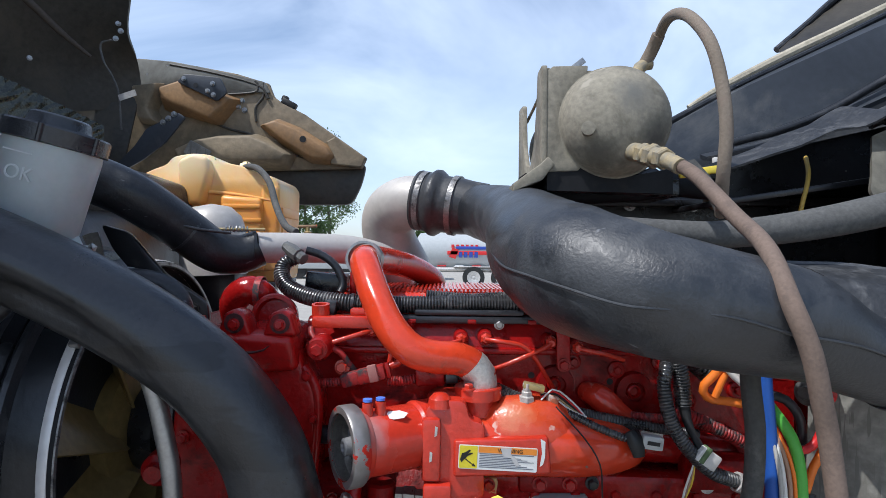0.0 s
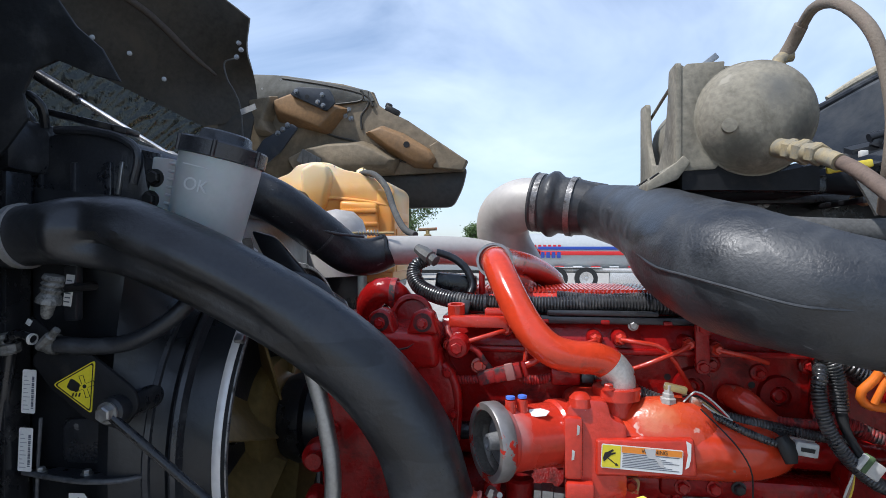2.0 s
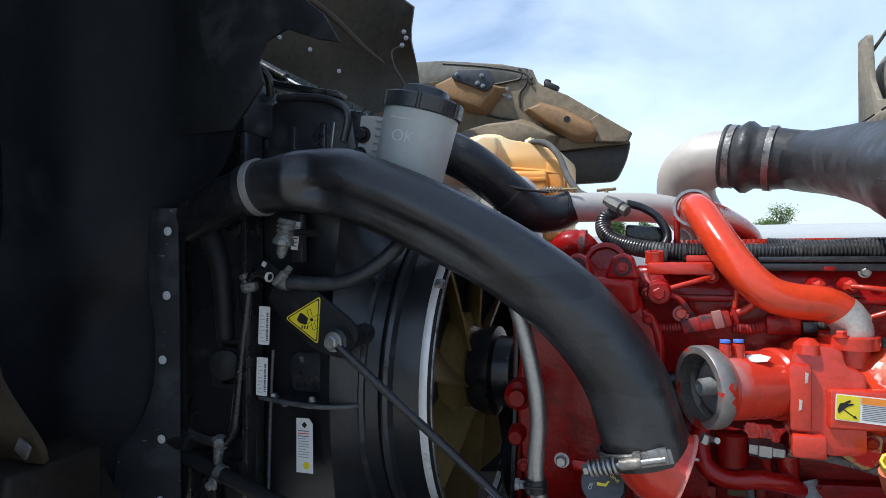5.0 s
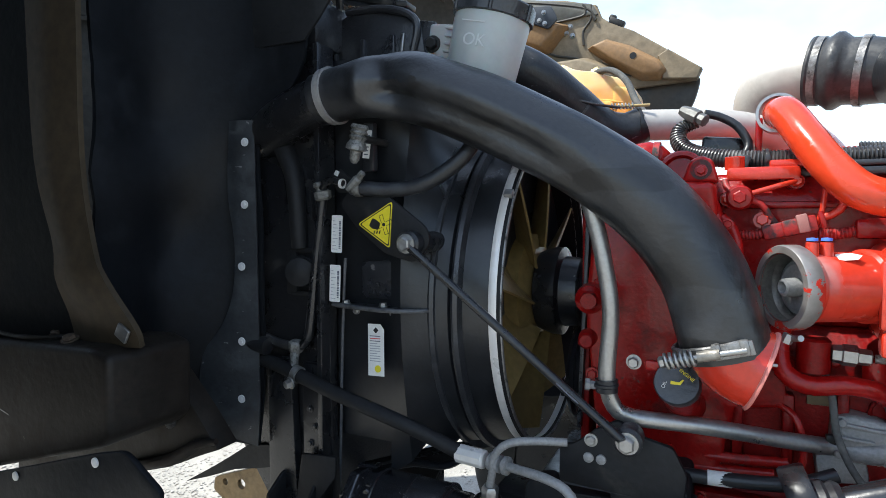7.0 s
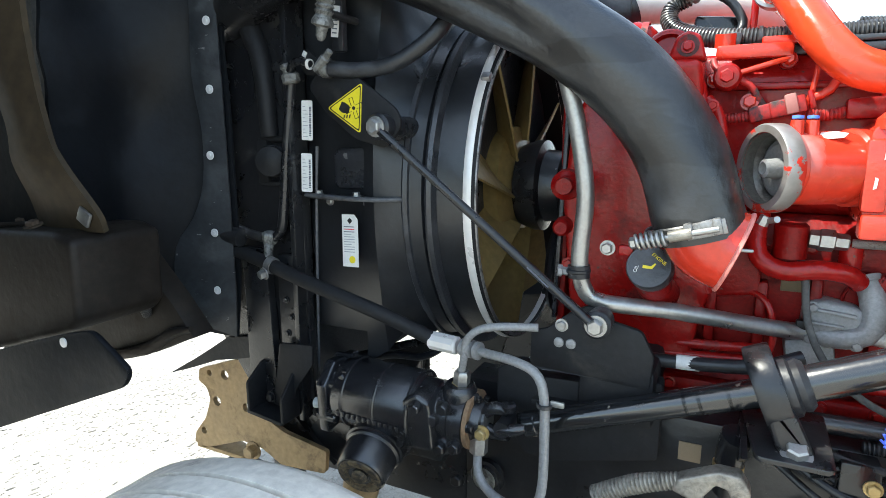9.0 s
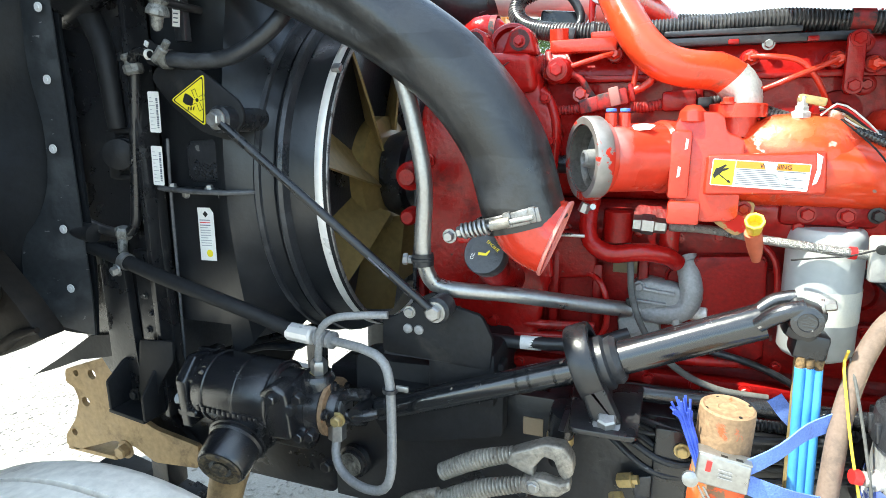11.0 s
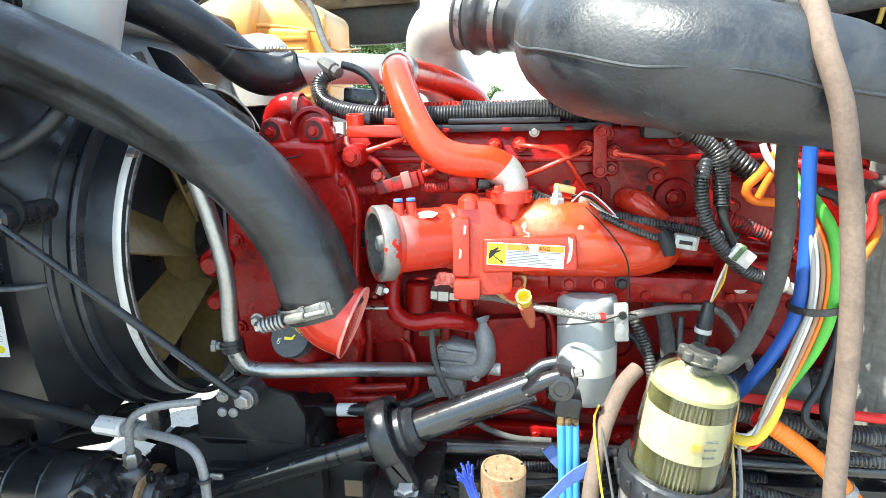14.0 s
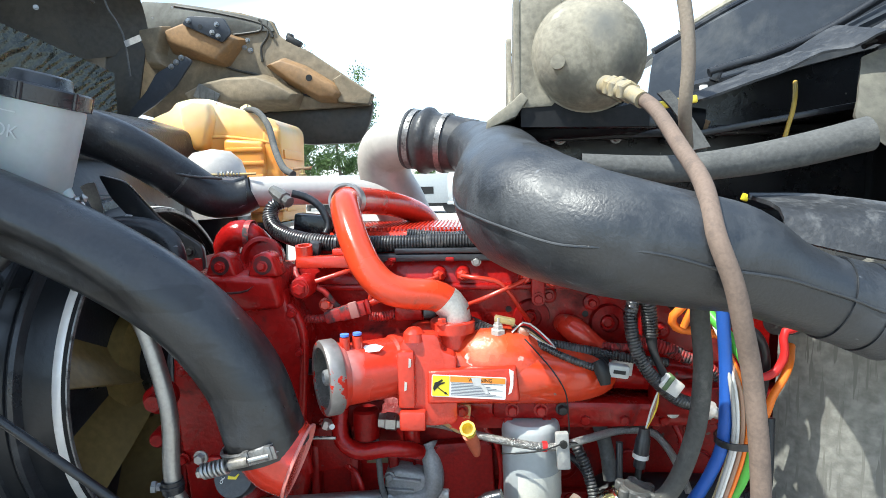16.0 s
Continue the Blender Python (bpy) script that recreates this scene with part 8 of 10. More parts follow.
main = thing("main_harness", "thick black corrugated wiring harness over the engine head", "harness", tube([(-0.275, 1.13, 1.655), (-0.305, 1.125, 1.64), (-0.305, 1.11, 1.612), (-0.275, 1.09, 1.588), (-0.20, 1.065, 1.572), (-0.06, 1.055, 1.568), (0.10, 1.052, 1.572), (0.22, 1.05, 1.566), (0.33, 1.05, 1.555)], [0.013, 0.015, 0.0165, 0.017, 0.017, 0.0165, 0.0165, 0.0165, 0.0165], 20, rib=0.0022, pitch=0.0058), LOOM)
part("tape_wrap", lathe((0.225, 1.05, 1.566), (1, 0, -0.08), [(0, 0.0168), (0, 0.0182), (0.03, 0.0182), (0.03, 0.0168)], 24), LOOM_RED, main)
part("tray", box((0.03, 1.042, 1.543), (0.44, 0.030, 0.014), bevel=0.003), PLASTIC, main, "black cable tray")
part("tray", box((0.06, 1.032, 1.556), (0.20, 0.012, 0.010), bevel=0.003), PLASTIC, main)
for k in range(4):
    part("tray_tab", box((-0.155 + k * 0.11, 1.026, 1.540), (0.016, 0.006, 0.008), bevel=0.002), RED, main)
part("tie_block", box((-0.195, 1.040, 1.562), (0.020, 0.026, 0.030), (0, 12, 0), 0.004), PLASTIC, main)
part("lead_loop", tube([(-0.262, 1.12, 1.668), (-0.235, 1.125, 1.660), (-0.205, 1.12, 1.640), (-0.185, 1.11, 1.605), (-0.19, 1.10, 1.585)], 0.008, 12), RUBBER, main, "black lead looping over the plug")
part("plug_bracket", box((-0.225, 1.16, 1.600), (0.085, 0.05, 0.045), (0, 6, 0), 0.006), BLACK_PAINT, main)
part("bracket_post", box((-0.168, 1.13, 1.61), (0.012, 0.02, 0.085), bevel=0.003), RED, main)
for hx in (-0.16, 0.02):
    part("tie", lathe((hx, 1.057, 1.569), (1, 0, 0), [(0, 0.0172), (0, 0.0190), (0.006, 0.0190), (0.006, 0.0172)], 20), PLASTIC, main)
part("second_loom", tube([(-0.02, 1.075, 1.585), (0.06, 1.07, 1.580), (0.14, 1.065, 1.583), (0.24, 1.06, 1.572)], 0.010, 14, rib=0.0018, pitch=0.005), LOOM, main)
part("plug", lathe((-0.295, 1.115, 1.672), (0.8, -0.45, -0.5), [(-0.01, 0.010), (0, 0.012), (0.012, 0.0145), (0.030, 0.0145), (0.032, 0.011), (0.046, 0.012), (0.048, 0.008)], 8), CAP_DULL, main, "metal plug shell")


def loom(points, r, label, mat=LOOM, pitch=0.0052):
    return thing("corrugated_loom", label, "harness", tube(points, r, 16, rib=r * 0.14, pitch=pitch), mat, group="looms at the engine rear")


l1 = loom([(0.385, 0.93, 1.492), (0.374, 0.905, 1.478), (0.369, 0.90, 1.455), (0.376, 0.895, 1.41), (0.398, 0.89, 1.365), (0.442, 0.89, 1.322), (0.49, 0.90, 1.302)], 0.0115, "grey-black corrugated loom bending down the block")
part("end_lug", lathe((0.486, 0.899, 1.303), (0.9, 0.1, -0.4), [(0, 0.012), (0, 0.016), (0.02, 0.016), (0.024, 0.010), (0.04, 0.009)], 16), ALU, l1)
l2 = loom([(0.28, 0.98, 1.578), (0.31, 0.93, 1.558), (0.352, 0.92, 1.533), (0.385, 0.915, 1.510), (0.400, 0.915, 1.48), (0.405, 0.915, 1.445), (0.406, 0.912, 1.42)], 0.0135, "grey-black corrugated loom with taped end")
part("tape_end", tube([(0.406, 0.912, 1.425), (0.410, 0.905, 1.395), (0.420, 0.893, 1.368), (0.428, 0.885, 1.352)], [0.010, 0.007, 0.006, 0.008], 12), TAPE, l2)
part("connector", box((0.432, 0.884, 1.346), (0.036, 0.018, 0.026), (0, 35, 0), 0.003), W_WHITE, l2, "pale plug with a green seal")
part("seal", box((0.426, 0.882, 1.352), (0.008, 0.020, 0.028), (0, 35, 0), 0.002), material("green seal", (0.10, 0.16, 0.07), 0.5), l2)
l3 = loom([(0.425, 1.01, 1.505), (0.44, 1.0, 1.492), (0.462, 0.995, 1.475), (0.49, 1.0, 1.452)], 0.019, "fat grey corrugated loom at the bellhousing", pitch=0.0065)
l4 = loom([(0.375, 0.945, 1.515), (0.40, 0.94, 1.531), (0.455, 0.93, 1.535), (0.515, 0.92, 1.522), (0.56, 0.91, 1.51)], 0.009, "thin corrugated loom crossing to the cab")
l5 = loom([(0.40, 0.985, 1.392), (0.437, 0.965, 1.388), (0.478, 0.955, 1.372), (0.522, 0.955, 1.348), (0.545, 0.96, 1.31)], 0.0125, "red-sprayed corrugated loom behind the block", LOOM_RED)
l6 = loom([(0.335, 0.985, 1.384), (0.365, 0.975, 1.383), (0.40, 0.975, 1.382)], 0.0085, "short red-sprayed corrugated loom", LOOM_RED)
l7 = loom([(0.10, 0.965, 1.435), (0.125, 0.955, 1.424), (0.17, 0.948, 1.412), (0.228, 0.945, 1.400), (0.285, 0.948, 1.388), (0.34, 0.955, 1.376)], 0.0105, "black corrugated loom along the manifold")
part("tape_tail", prism(rounded([(0.318, 1.382), (0.345, 1.372), (0.352, 1.338), (0.342, 1.328), (0.322, 1.352)], 0.006), "xz", 0.942, 0.950, bevel=0.002), TAPE, l7)
part("connector", box((0.371, 0.966, 1.350), (0.040, 0.014, 0.026), (0, 8, 0), 0.002), W_WHITE, l7, "white plug connector")
part("connector_slot", box((0.365, 0.9585, 1.351), (0.016, 0.002, 0.006), (0, 8, 0)), GREY_PRINT, l7)
l8 = loom([(0.42, 0.93, 1.51), (0.39, 0.95, 1.555), (0.35, 0.97, 1.57), (0.30, 0.99, 1.56), (0.26, 1.0, 1.548)], 0.008, "thin black loom looping over the head")
l9 = loom([(0.352, 0.925, 1.535), (0.375, 0.93, 1.56), (0.39, 0.95, 1.585)], 0.008, "thin grey loom branch")
part("tie", lathe((0.345, 0.921, 1.538), (0.8, -0.1, -0.5), [(0, 0.0135), (0, 0.016), (0.012, 0.016), (0.012, 0.0135)], 18), TAPE, l2)
ecm = thing("control_module", "black engine control module behind the looms", "module", box((0.40, 1.04, 1.545), (0.20, 0.06, 0.05), bevel=0.008), PLASTIC)
for k in range(3):
    part("bracket_tab", box((0.34 + k * 0.05, 1.005, 1.548), (0.018, 0.014, 0.014), bevel=0.002), ALU, ecm)
part("starter_boss", box((0.48, 0.95, 1.30), (0.12, 0.06, 0.06), bevel=0.012), RED_CAST, engine)
part("starter_boss", lathe((0.45, 0.935, 1.285), (0, -1, 0), [(0, 0.014), (0.014, 0.012), (0.014, 0)], 18), ALU, engine)
part("bell_housing", prism(rounded([(0.98, 0.80), (0.98, 1.40), (1.10, 1.50), (1.40, 1.50), (1.46, 1.30), (1.46, 0.80)], 0.03), "yz", 0.70, 0.80, bevel=0.01), RED_CAST, engine)
sen2 = thing("pressure_sensor", "black pressure sensor with a trailing plug", "sensor", lathe((0.388, 0.90, 1.195), (0.12, 0, 1), [(0, 0.006), (0.0, 0.010), (0.02, 0.010), (0.022, 0.013), (0.05, 0.012), (0.056, 0.010), (0.07, 0.009)], 14), PLASTIC)
part("collar", lathe((0.390, 0.90, 1.212), (0.12, 0, 1), [(0, 0.0105), (0, 0.0135), (0.008, 0.0135), (0.008, 0.0105)], 16), W_WHITE, sen2)
for k in range(3):
    part("lead", tube([(0.398, 0.90, 1.262), (0.405 + k * 0.004, 0.895, 1.30), (0.415, 0.89, 1.335)], 0.0018, 6), (W_WHITE, W_BROWN, W_YELLOW)[k], sen2)
thing("drain_tube", "black drain tube with printed mark beside the filter", "tube", rod((0.355, 0.90, 1.17), (0.357, 0.91, 1.235), 0.006, 12), PLASTIC)
thing("ribbed_conduit", "grey ribbed conduit hanging by the oil filter", "conduit", tube([(0.285, 0.915, 1.225), (0.30, 0.905, 1.19), (0.312, 0.89, 1.14), (0.315, 0.885, 1.10)], 0.010, 14, rib=0.0018, pitch=0.0055), LOOM)
thing("brown_bracket_hose", "dusty tan hose stub behind the fuel filter", "hose", tube([(0.335, 0.97, 1.24), (0.345, 0.955, 1.20), (0.35, 0.94, 1.15)], 0.013, 14), GREY_HOSE)

# loom along the manifold
mloom = thing("manifold_loom", "frayed black wiring loom along the intake manifold", "wiring loom", tube([(0.105, 0.97, 1.435), (0.136, 0.955, 1.424), (0.164, 0.955, 1.417), (0.21, 0.95, 1.406), (0.27, 0.95, 1.392), (0.334, 0.95, 1.380), (0.388, 0.95, 1.370), (0.45, 0.96, 1.36)], 0.0085, 14, rib=0.0016, pitch=0.005), LOOM)
part("branch", tube([(0.20, 0.945, 1.408), (0.227, 0.92, 1.401), (0.259, 0.915, 1.386), (0.295, 0.912, 1.372), (0.33, 0.905, 1.362)], 0.0065, 12, rib=0.0012, pitch=0.005), LOOM, mloom)
part("tape_wrap", tube([(0.318, 0.912, 1.378), (0.326, 0.906, 1.362), (0.330, 0.900, 1.340)], [0.010, 0.015, 0.009], 12, wob=0.15), INK, mloom, "black tape wrap")
part("plug", box((0.352, 0.905, 1.363), (0.034, 0.018, 0.022), (0, 8, 0), 0.003), material("pale grey connector", (0.50, 0.50, 0.48), 0.5), mloom, "pale grey connector")
part("plug_slot", box((0.352, 0.8955, 1.363), (0.020, 0.002, 0.006), (0, 8, 0)), INK, mloom)
for k in range(5):
    part("bare_wire", tube([(0.175, 0.938 - 0.004 * k, 1.437 - 0.003 * k), (0.20, 0.93, 1.425 + 0.004 * k), (0.225 + 0.004 * k, 0.925, 1.408), (0.25, 0.92, 1.398 - 0.002 * k)], 0.0015, 6), (W_WHITE, BRASS, INK, W_RED, W_WHITE)[k], mloom)

# cast details low on the block
for k in range(5):
    plug = part("core_plug", lathe((0.02 + k * 0.125, 0.992, 1.155), (0, -1, 0), [(0, 0.030), (0.006, 0.030), (0.008, 0.027), (0.002, 0.024), (0.002, 0)], 28), RED_CAST, engine)
for k in range(13):
    bolt(engine, (-0.18 + k * 0.062, 0.990, 1.232 - 0.006 * (k % 2)), (0, -1, 0), RED, 0.0075, 0.007)
side_cover = part("side_cover", prism(rounded([(0.04, 1.01), (0.04, 1.105), (0.40, 1.11), (0.42, 1.02)], 0.012), "xz", 0.974, 0.996, bevel=0.004), RED_CAST, engine)
for k in range(7):
    bolt(side_cover, (0.055 + k * 0.057, 0.973, 1.096), (0, -1, 0), RED, 0.007, 0.006)
    bolt(side_cover, (0.055 + k * 0.057, 0.973, 1.024), (0, -1, 0), RED, 0.007, 0.006)
for k, pts in enumerate(([(0.26, 0.96, 1.20), (0.30, 0.945, 1.17), (0.33, 0.94, 1.10), (0.32, 0.945, 1.02)], [(0.42, 0.965, 1.22), (0.40, 0.95, 1.15), (0.41, 0.94, 1.08), (0.45, 0.93, 1.02)], [(-0.02, 0.975, 1.03), (0.06, 0.955, 1.045), (0.14, 0.95, 1.03), (0.20, 0.955, 1.00)])):
    thing("fuel_pipe", "thin black pipe clipped to the engine block", "pipe", tube(pts, 0.006, 10), RUBBER, group="pipes on the block")
for k, pts in enumerate(([(0.12, 0.985, 1.235), (0.15, 0.965, 1.20), (0.155, 0.965, 1.12), (0.13, 0.975, 1.05)], [(0.46, 0.985, 1.26), (0.48, 0.965, 1.21), (0.47, 0.96, 1.14), (0.44, 0.97, 1.09)], [(-0.15, 0.985, 1.16), (-0.11, 0.96, 1.14), (-0.10, 0.955, 1.07), (-0.13, 0.965, 1.02)])):
    part("drain_line", tube(pts, 0.0055, 10), RED, engine)
for k, (bx, bz) in enumerate(((0.25, 1.47), (0.33, 1.455), (0.41, 1.47), (0.50, 1.46), (0.29, 1.395), (0.46, 1.40), (0.55, 1.42), (0.36, 1.52), (0.52, 1.53), (0.24, 1.53))):
    bss = part("head_boss", lathe((bx, 1.036, bz), (0, -1, 0), [(0, 0.017), (0.012, 0.015), (0.014, 0.012)], 20), RED, engine)
    bolt(bss, (bx, 1.023, bz), (0, -1, 0), RED, 0.008, 0.008)

# ---- fuel filter ----
fuel = thing("fuel_filter", "clear-bowl fuel filter on a grey head with a black collar", "filter", at=(0.31, 0.745, 0.90))
FAX = V(0.13, -0.02, 1.0).normalized()
FB = V(0.318, 0.748, 1.056)
bowl = part("bowl", lathe(FB, FAX, [(0.0, 0.0665), (0.05, 0.066), (0.13, 0.061), (0.155, 0.054), (0.168, 0.043), (0.174, 0.030), (0.180, 0.028), (0.178, 0.026), (0.166, 0.040), (0.152, 0.051), (0.128, 0.058), (0.05, 0.063), (0.0, 0.0635)], 48), BOWL, fuel, "clear olive plastic bowl")
bowl.visible_shadow = False
OLIVE = material("olive fuel-soaked filter paper", (0.085, 0.082, 0.035), 0.6, var=0.2, scale=20, grain=90, bump=0.2)
pleat = bmesh.new()
nv = 120
prs = [[pleat.verts.new(FB + FAX * h + (frame_of(FAX)[1] * math.cos(2 * math.pi * i / nv) + frame_of(FAX)[2] * math.sin(2 * math.pi * i / nv)) * (0.056 if i % 2 else 0.051)) for i in range(nv)] for h in (0.0, 0.135)]
for i in range(nv):
    pleat.faces.new((prs[0][i], prs[0][(i + 1) % nv], prs[1][(i + 1) % nv], prs[1][i]))
element = part("element", pleat, OLIVE, bowl, "pleated olive filter element")
wrap_mat = material("cream fuel-stained element label", (0.34, 0.325, 0.225), 0.5, var=0.2, scale=14, grain=120, bump=0.05, dirt=(0.30, 0.28, 0.15), dirt_at=(0.5, 0.7))
part("label_wrap", lathe(FB + FAX * 0.045, FAX, [(0, 0.0562), (0, 0.0572), (0.062, 0.0572), (0.062, 0.0562)], 48), wrap_mat, bowl, "cream printed label")
part("element_top", lathe(FB + FAX * 0.133, FAX, [(0, 0.057), (0.006, 0.056), (0.014, 0.045), (0.016, 0)], 40), flat_material("pale end cap", (0.22, 0.22, 0.12), 0.5), bowl)
part("emblem", box(FB + FAX * 0.072 + V(0.0, -0.0580, 0), (0.011, 0.002, 0.011), (0, 8, 0)), ORANGE_INK, bowl)
for i in range(3):
    part("print_bar", box(FB + FAX * (0.08 - i * 0.012) + V(0.019, -0.0545, 0), (0.018, 0.002, 0.0025), (0, 8, 20)), GREY_PRINT, bowl)
part("collar", lathe(FB, FAX, [(-0.034, 0.066), (-0.034, 0.076), (-0.004, 0.079), (0.004, 0.079), (0.008, 0.076), (0.008, 0.067)], 48), PLASTIC, fuel, "ribbed black plastic collar")
fd, fu, fw = frame_of(FAX)
for i in range(18):
    a = 2 * math.pi * i / 18
    part("grip_rib", box(FB - FAX * 0.018 + (fu * math.cos(a) + fw * math.sin(a)) * 0.0785, (0.007, 0.007, 0.026), (0, 7, math.degrees(math.atan2((fu * math.cos(a) + fw * math.sin(a)).y, (fu * math.cos(a) + fw * math.sin(a)).x))), 0.002), PLASTIC, fuel)
CAP_GREY = material("dusty dark grey cap plastic", (0.055, 0.055, 0.052), 0.5, var=0.3, scale=20, grain=160, bump=0.3, dirt=(0.14, 0.135, 0.12), dirt_at=(0.5, 0.72))
cap_ = part("cap", lathe(FB + FAX * 0.176, FAX, [(0, 0.022), (0.003, 0.024), (0.012, 0.0235), (0.015, 0.019), (0.013, 0.012), (0.014, 0.0)], 32), CAP_GREY, fuel, "fluted black vent cap")
for i in range(6):
    a = 2 * math.pi * i / 6
    part("lobe", lathe(FB + FAX * 0.178 + (fu * math.cos(a) + fw * math.sin(a)) * 0.0235, FAX, [(0, 0.0080), (0.010, 0.0078), (0.012, 0.0060), (0.0122, 0)], 16), CAP_GREY, cap_)
head_ = part("head", lathe(FB - FAX * 0.16, FAX, [(0, 0.045), (0.02, 0.060), (0.10, 0.068), (0.126, 0.070), (0.13, 0.05)], 40), GREY_PAINT, fuel)
part("sticker", lathe(FB - FAX * 0.135, FAX, [(0, 0.0655), (0, 0.0659), (0.05, 0.0692), (0.05, 0.0682)], 40), material("blue and white printed sticker", (0.10, 0.14, 0.45), 0.4, dirt=(0.75, 0.75, 0.75), dirt_at=(0.5, 0.52), scale=14), head_)
part("drain_valve", lathe((0.262, 0.735, 0.985), (-1, -0.2, 0.1), [(0, 0.014), (0.02, 0.013), (0.022, 0.009), (0.034, 0.009), (0.034, 0)], 16), ALU, fuel)
part("red_handle", lathe((0.226, 0.728, 0.989), (-1, -0.2, 0.1), [(0, 0.009), (0.002, 0.010), (0.010, 0.009), (0.010, 0)], 14), W_RED, fuel)
part("mount_arm", box((0.30, 0.82, 0.93), (0.08, 0.11, 0.10), bevel=0.01), BLACK_PAINT, fuel)
brown = thing("fuel_hose", "dusty tan rubber fuel hose by the filter", "hose", tube([(0.275, 0.83, 1.175), (0.25, 0.81, 1.155), (0.225, 0.785, 1.11), (0.207, 0.76, 1.05), (0.197, 0.735, 0.98), (0.192, 0.72, 0.90), (0.19, 0.71, 0.82)], 0.0125, 16), PINK_HOSE)
thing("tie_wire", "thin yellow wire twisted by the filter", "wire", tube([(0.215, 0.80, 1.125), (0.205, 0.775, 1.115), (0.207, 0.755, 1.08), (0.215, 0.735, 1.02), (0.228, 0.715, 0.95), (0.236, 0.705, 0.88)], 0.0018, 8), W_YELLOW)
thing("tie_wire", "thin grey wire twisted by the filter", "wire", tube([(0.215, 0.79, 1.12), (0.218, 0.76, 1.09), (0.228, 0.735, 1.03), (0.238, 0.715, 0.96), (0.243, 0.705, 0.87)], 0.0020, 8), GREY_HOSE)
thing("plastic_stopper", "ribbed grey plastic stopper low beside the filter", "stopper", lathe((0.43, 0.74, 0.96), (0.7, -0.3, 0.4), [(0, 0.016), (0.006, 0.022), (0.02, 0.022), (0.024, 0.026), (0.034, 0.026), (0.036, 0)], 24), GREY_HOSE)
for k, (xa, mat_) in enumerate(((0.0, RUBBER), (0.012, BRASS), (0.022, W_GREYWIRE))):
    thing("sensor_wire", "thin wire hanging behind the filter", "wire", tube([(0.395 + xa, 0.78, 1.08), (0.40 + xa, 0.765, 1.0), (0.395 + xa, 0.76, 0.90), (0.39 + xa, 0.76, 0.82)], 0.003, 8), mat_, group="wires behind the filter")

# ---- cable bundle to the cab ----
DARK_CABLE = material("weathered dark grey cable sheath", (0.055, 0.054, 0.050), 0.8, var=0.35, scale=14, grain=180, bump=0.4, dirt=(0.12, 0.115, 0.10), dirt_at=(0.55, 0.75))
grey = thing("battery_cable", "thick weathered grey battery cable", "cable", tube([(0.425, 0.74, 1.60), (0.415, 0.725, 1.51), (0.420, 0.72, 1.43), (0.412, 0.72, 1.335), (0.380, 0.725, 1.245), (0.335, 0.76, 1.20), (0.32, 0.82, 1.17)], 0.0125, 18), DARK_CABLE)
W_CREAM = flat_material("cream cable sheath", (0.62, 0.50, 0.27), 0.5)
W_GREYLEAD = flat_material("grey cable sheath", (0.40, 0.385, 0.36), 0.5)
tie_at = V(0.492, 0.785, 1.300)
wires = [(W_BLUE, 0.0095, -0.014, 0.000, "thick blue cable in the cab loom"), (W_GREEN, 0.0085, 0.027, -0.004, "thick green cable in the cab loom"), (W_WHITE, 0.0035, 0.002, -0.007, "white wire in the cab loom"), (W_BROWN, 0.0035, 0.009, -0.008, "brown wire in the cab loom"),
         (W_CREAM, 0.0038, 0.0055, -0.001, "cream wire in the cab loom"), (W_ORANGE, 0.0033, 0.0165, -0.006, "orange wire in the cab loom"), (W_GREYLEAD, 0.0036, -0.0045, -0.010, "grey wire in the cab loom"), (W_GREYLEAD, 0.0034, 0.0128, -0.001, "grey wire in the cab loom"), (W_RED, 0.0034, 0.0195, -0.002, "red wire in the cab loom"), (W_CREAM, 0.0034, -0.001, 0.002, "cream wire in the cab loom"), (W_BROWN, 0.0032, 0.017, 0.004, "brown wire in the cab loom")]
for k, (mat_, r_, ox, oy, lab_) in enumerate(wires):
    top = {0: [(0.482, 0.815, 1.60), (0.476, 0.80, 1.50), (0.482, 0.795, 1.40)], 1: [(0.475, 0.85, 1.475), (0.495, 0.81, 1.44), (0.516, 0.79, 1.39)]}.get(k, [(0.470 + k * 0.004, 0.845, 1.475 - 0.005 * k), (0.482 + ox * 0.3, 0.805, 1.43), (0.490 + ox, 0.79 + oy, 1.37)])
    low = {0: [(0.476 + ox, 0.79, 1.24), (0.455 + ox, 0.80, 1.19), (0.42, 0.84, 1.12), (0.40, 0.88, 1.06)], 1: [(0.510, 0.79, 1.235), (0.485, 0.81, 1.16), (0.47, 0.83, 1.10)]}.get(k, [(0.478 + ox, 0.785 + oy, 1.235), (0.455 + ox * 0.8, 0.78 + oy, 1.17), (0.425 + ox * 0.6, 0.775 + oy, 1.115 - 0.004 * k), (0.395 + ox * 0.3, 0.80 + oy, 1.10)])
    thing("loom_wire", lab_, "wire", tube(top + [tuple(tie_at + V(ox, oy, 0))] + low, r_ if k < 2 else r_ * 0.85, 12), mat_, group="wires in the cab loom")
thing("cable_tie", "black cable tie round the cab loom", "cable tie", lathe(tie_at + V(0.006, 0, 0.004), (0.1, 0, -1), [(0, 0.030), (0, 0.033), (0.010, 0.033), (0.010, 0.030)], 24), PLASTIC)
thing("loom_wire", "fat yellow cable curling under the loom", "wire", tube([(0.470, 0.79, 1.20), (0.462, 0.775, 1.15), (0.437, 0.765, 1.105), (0.412, 0.77, 1.095), (0.395, 0.79, 1.105)], 0.008, 14), W_YELLOW, group="wires in the cab loom")
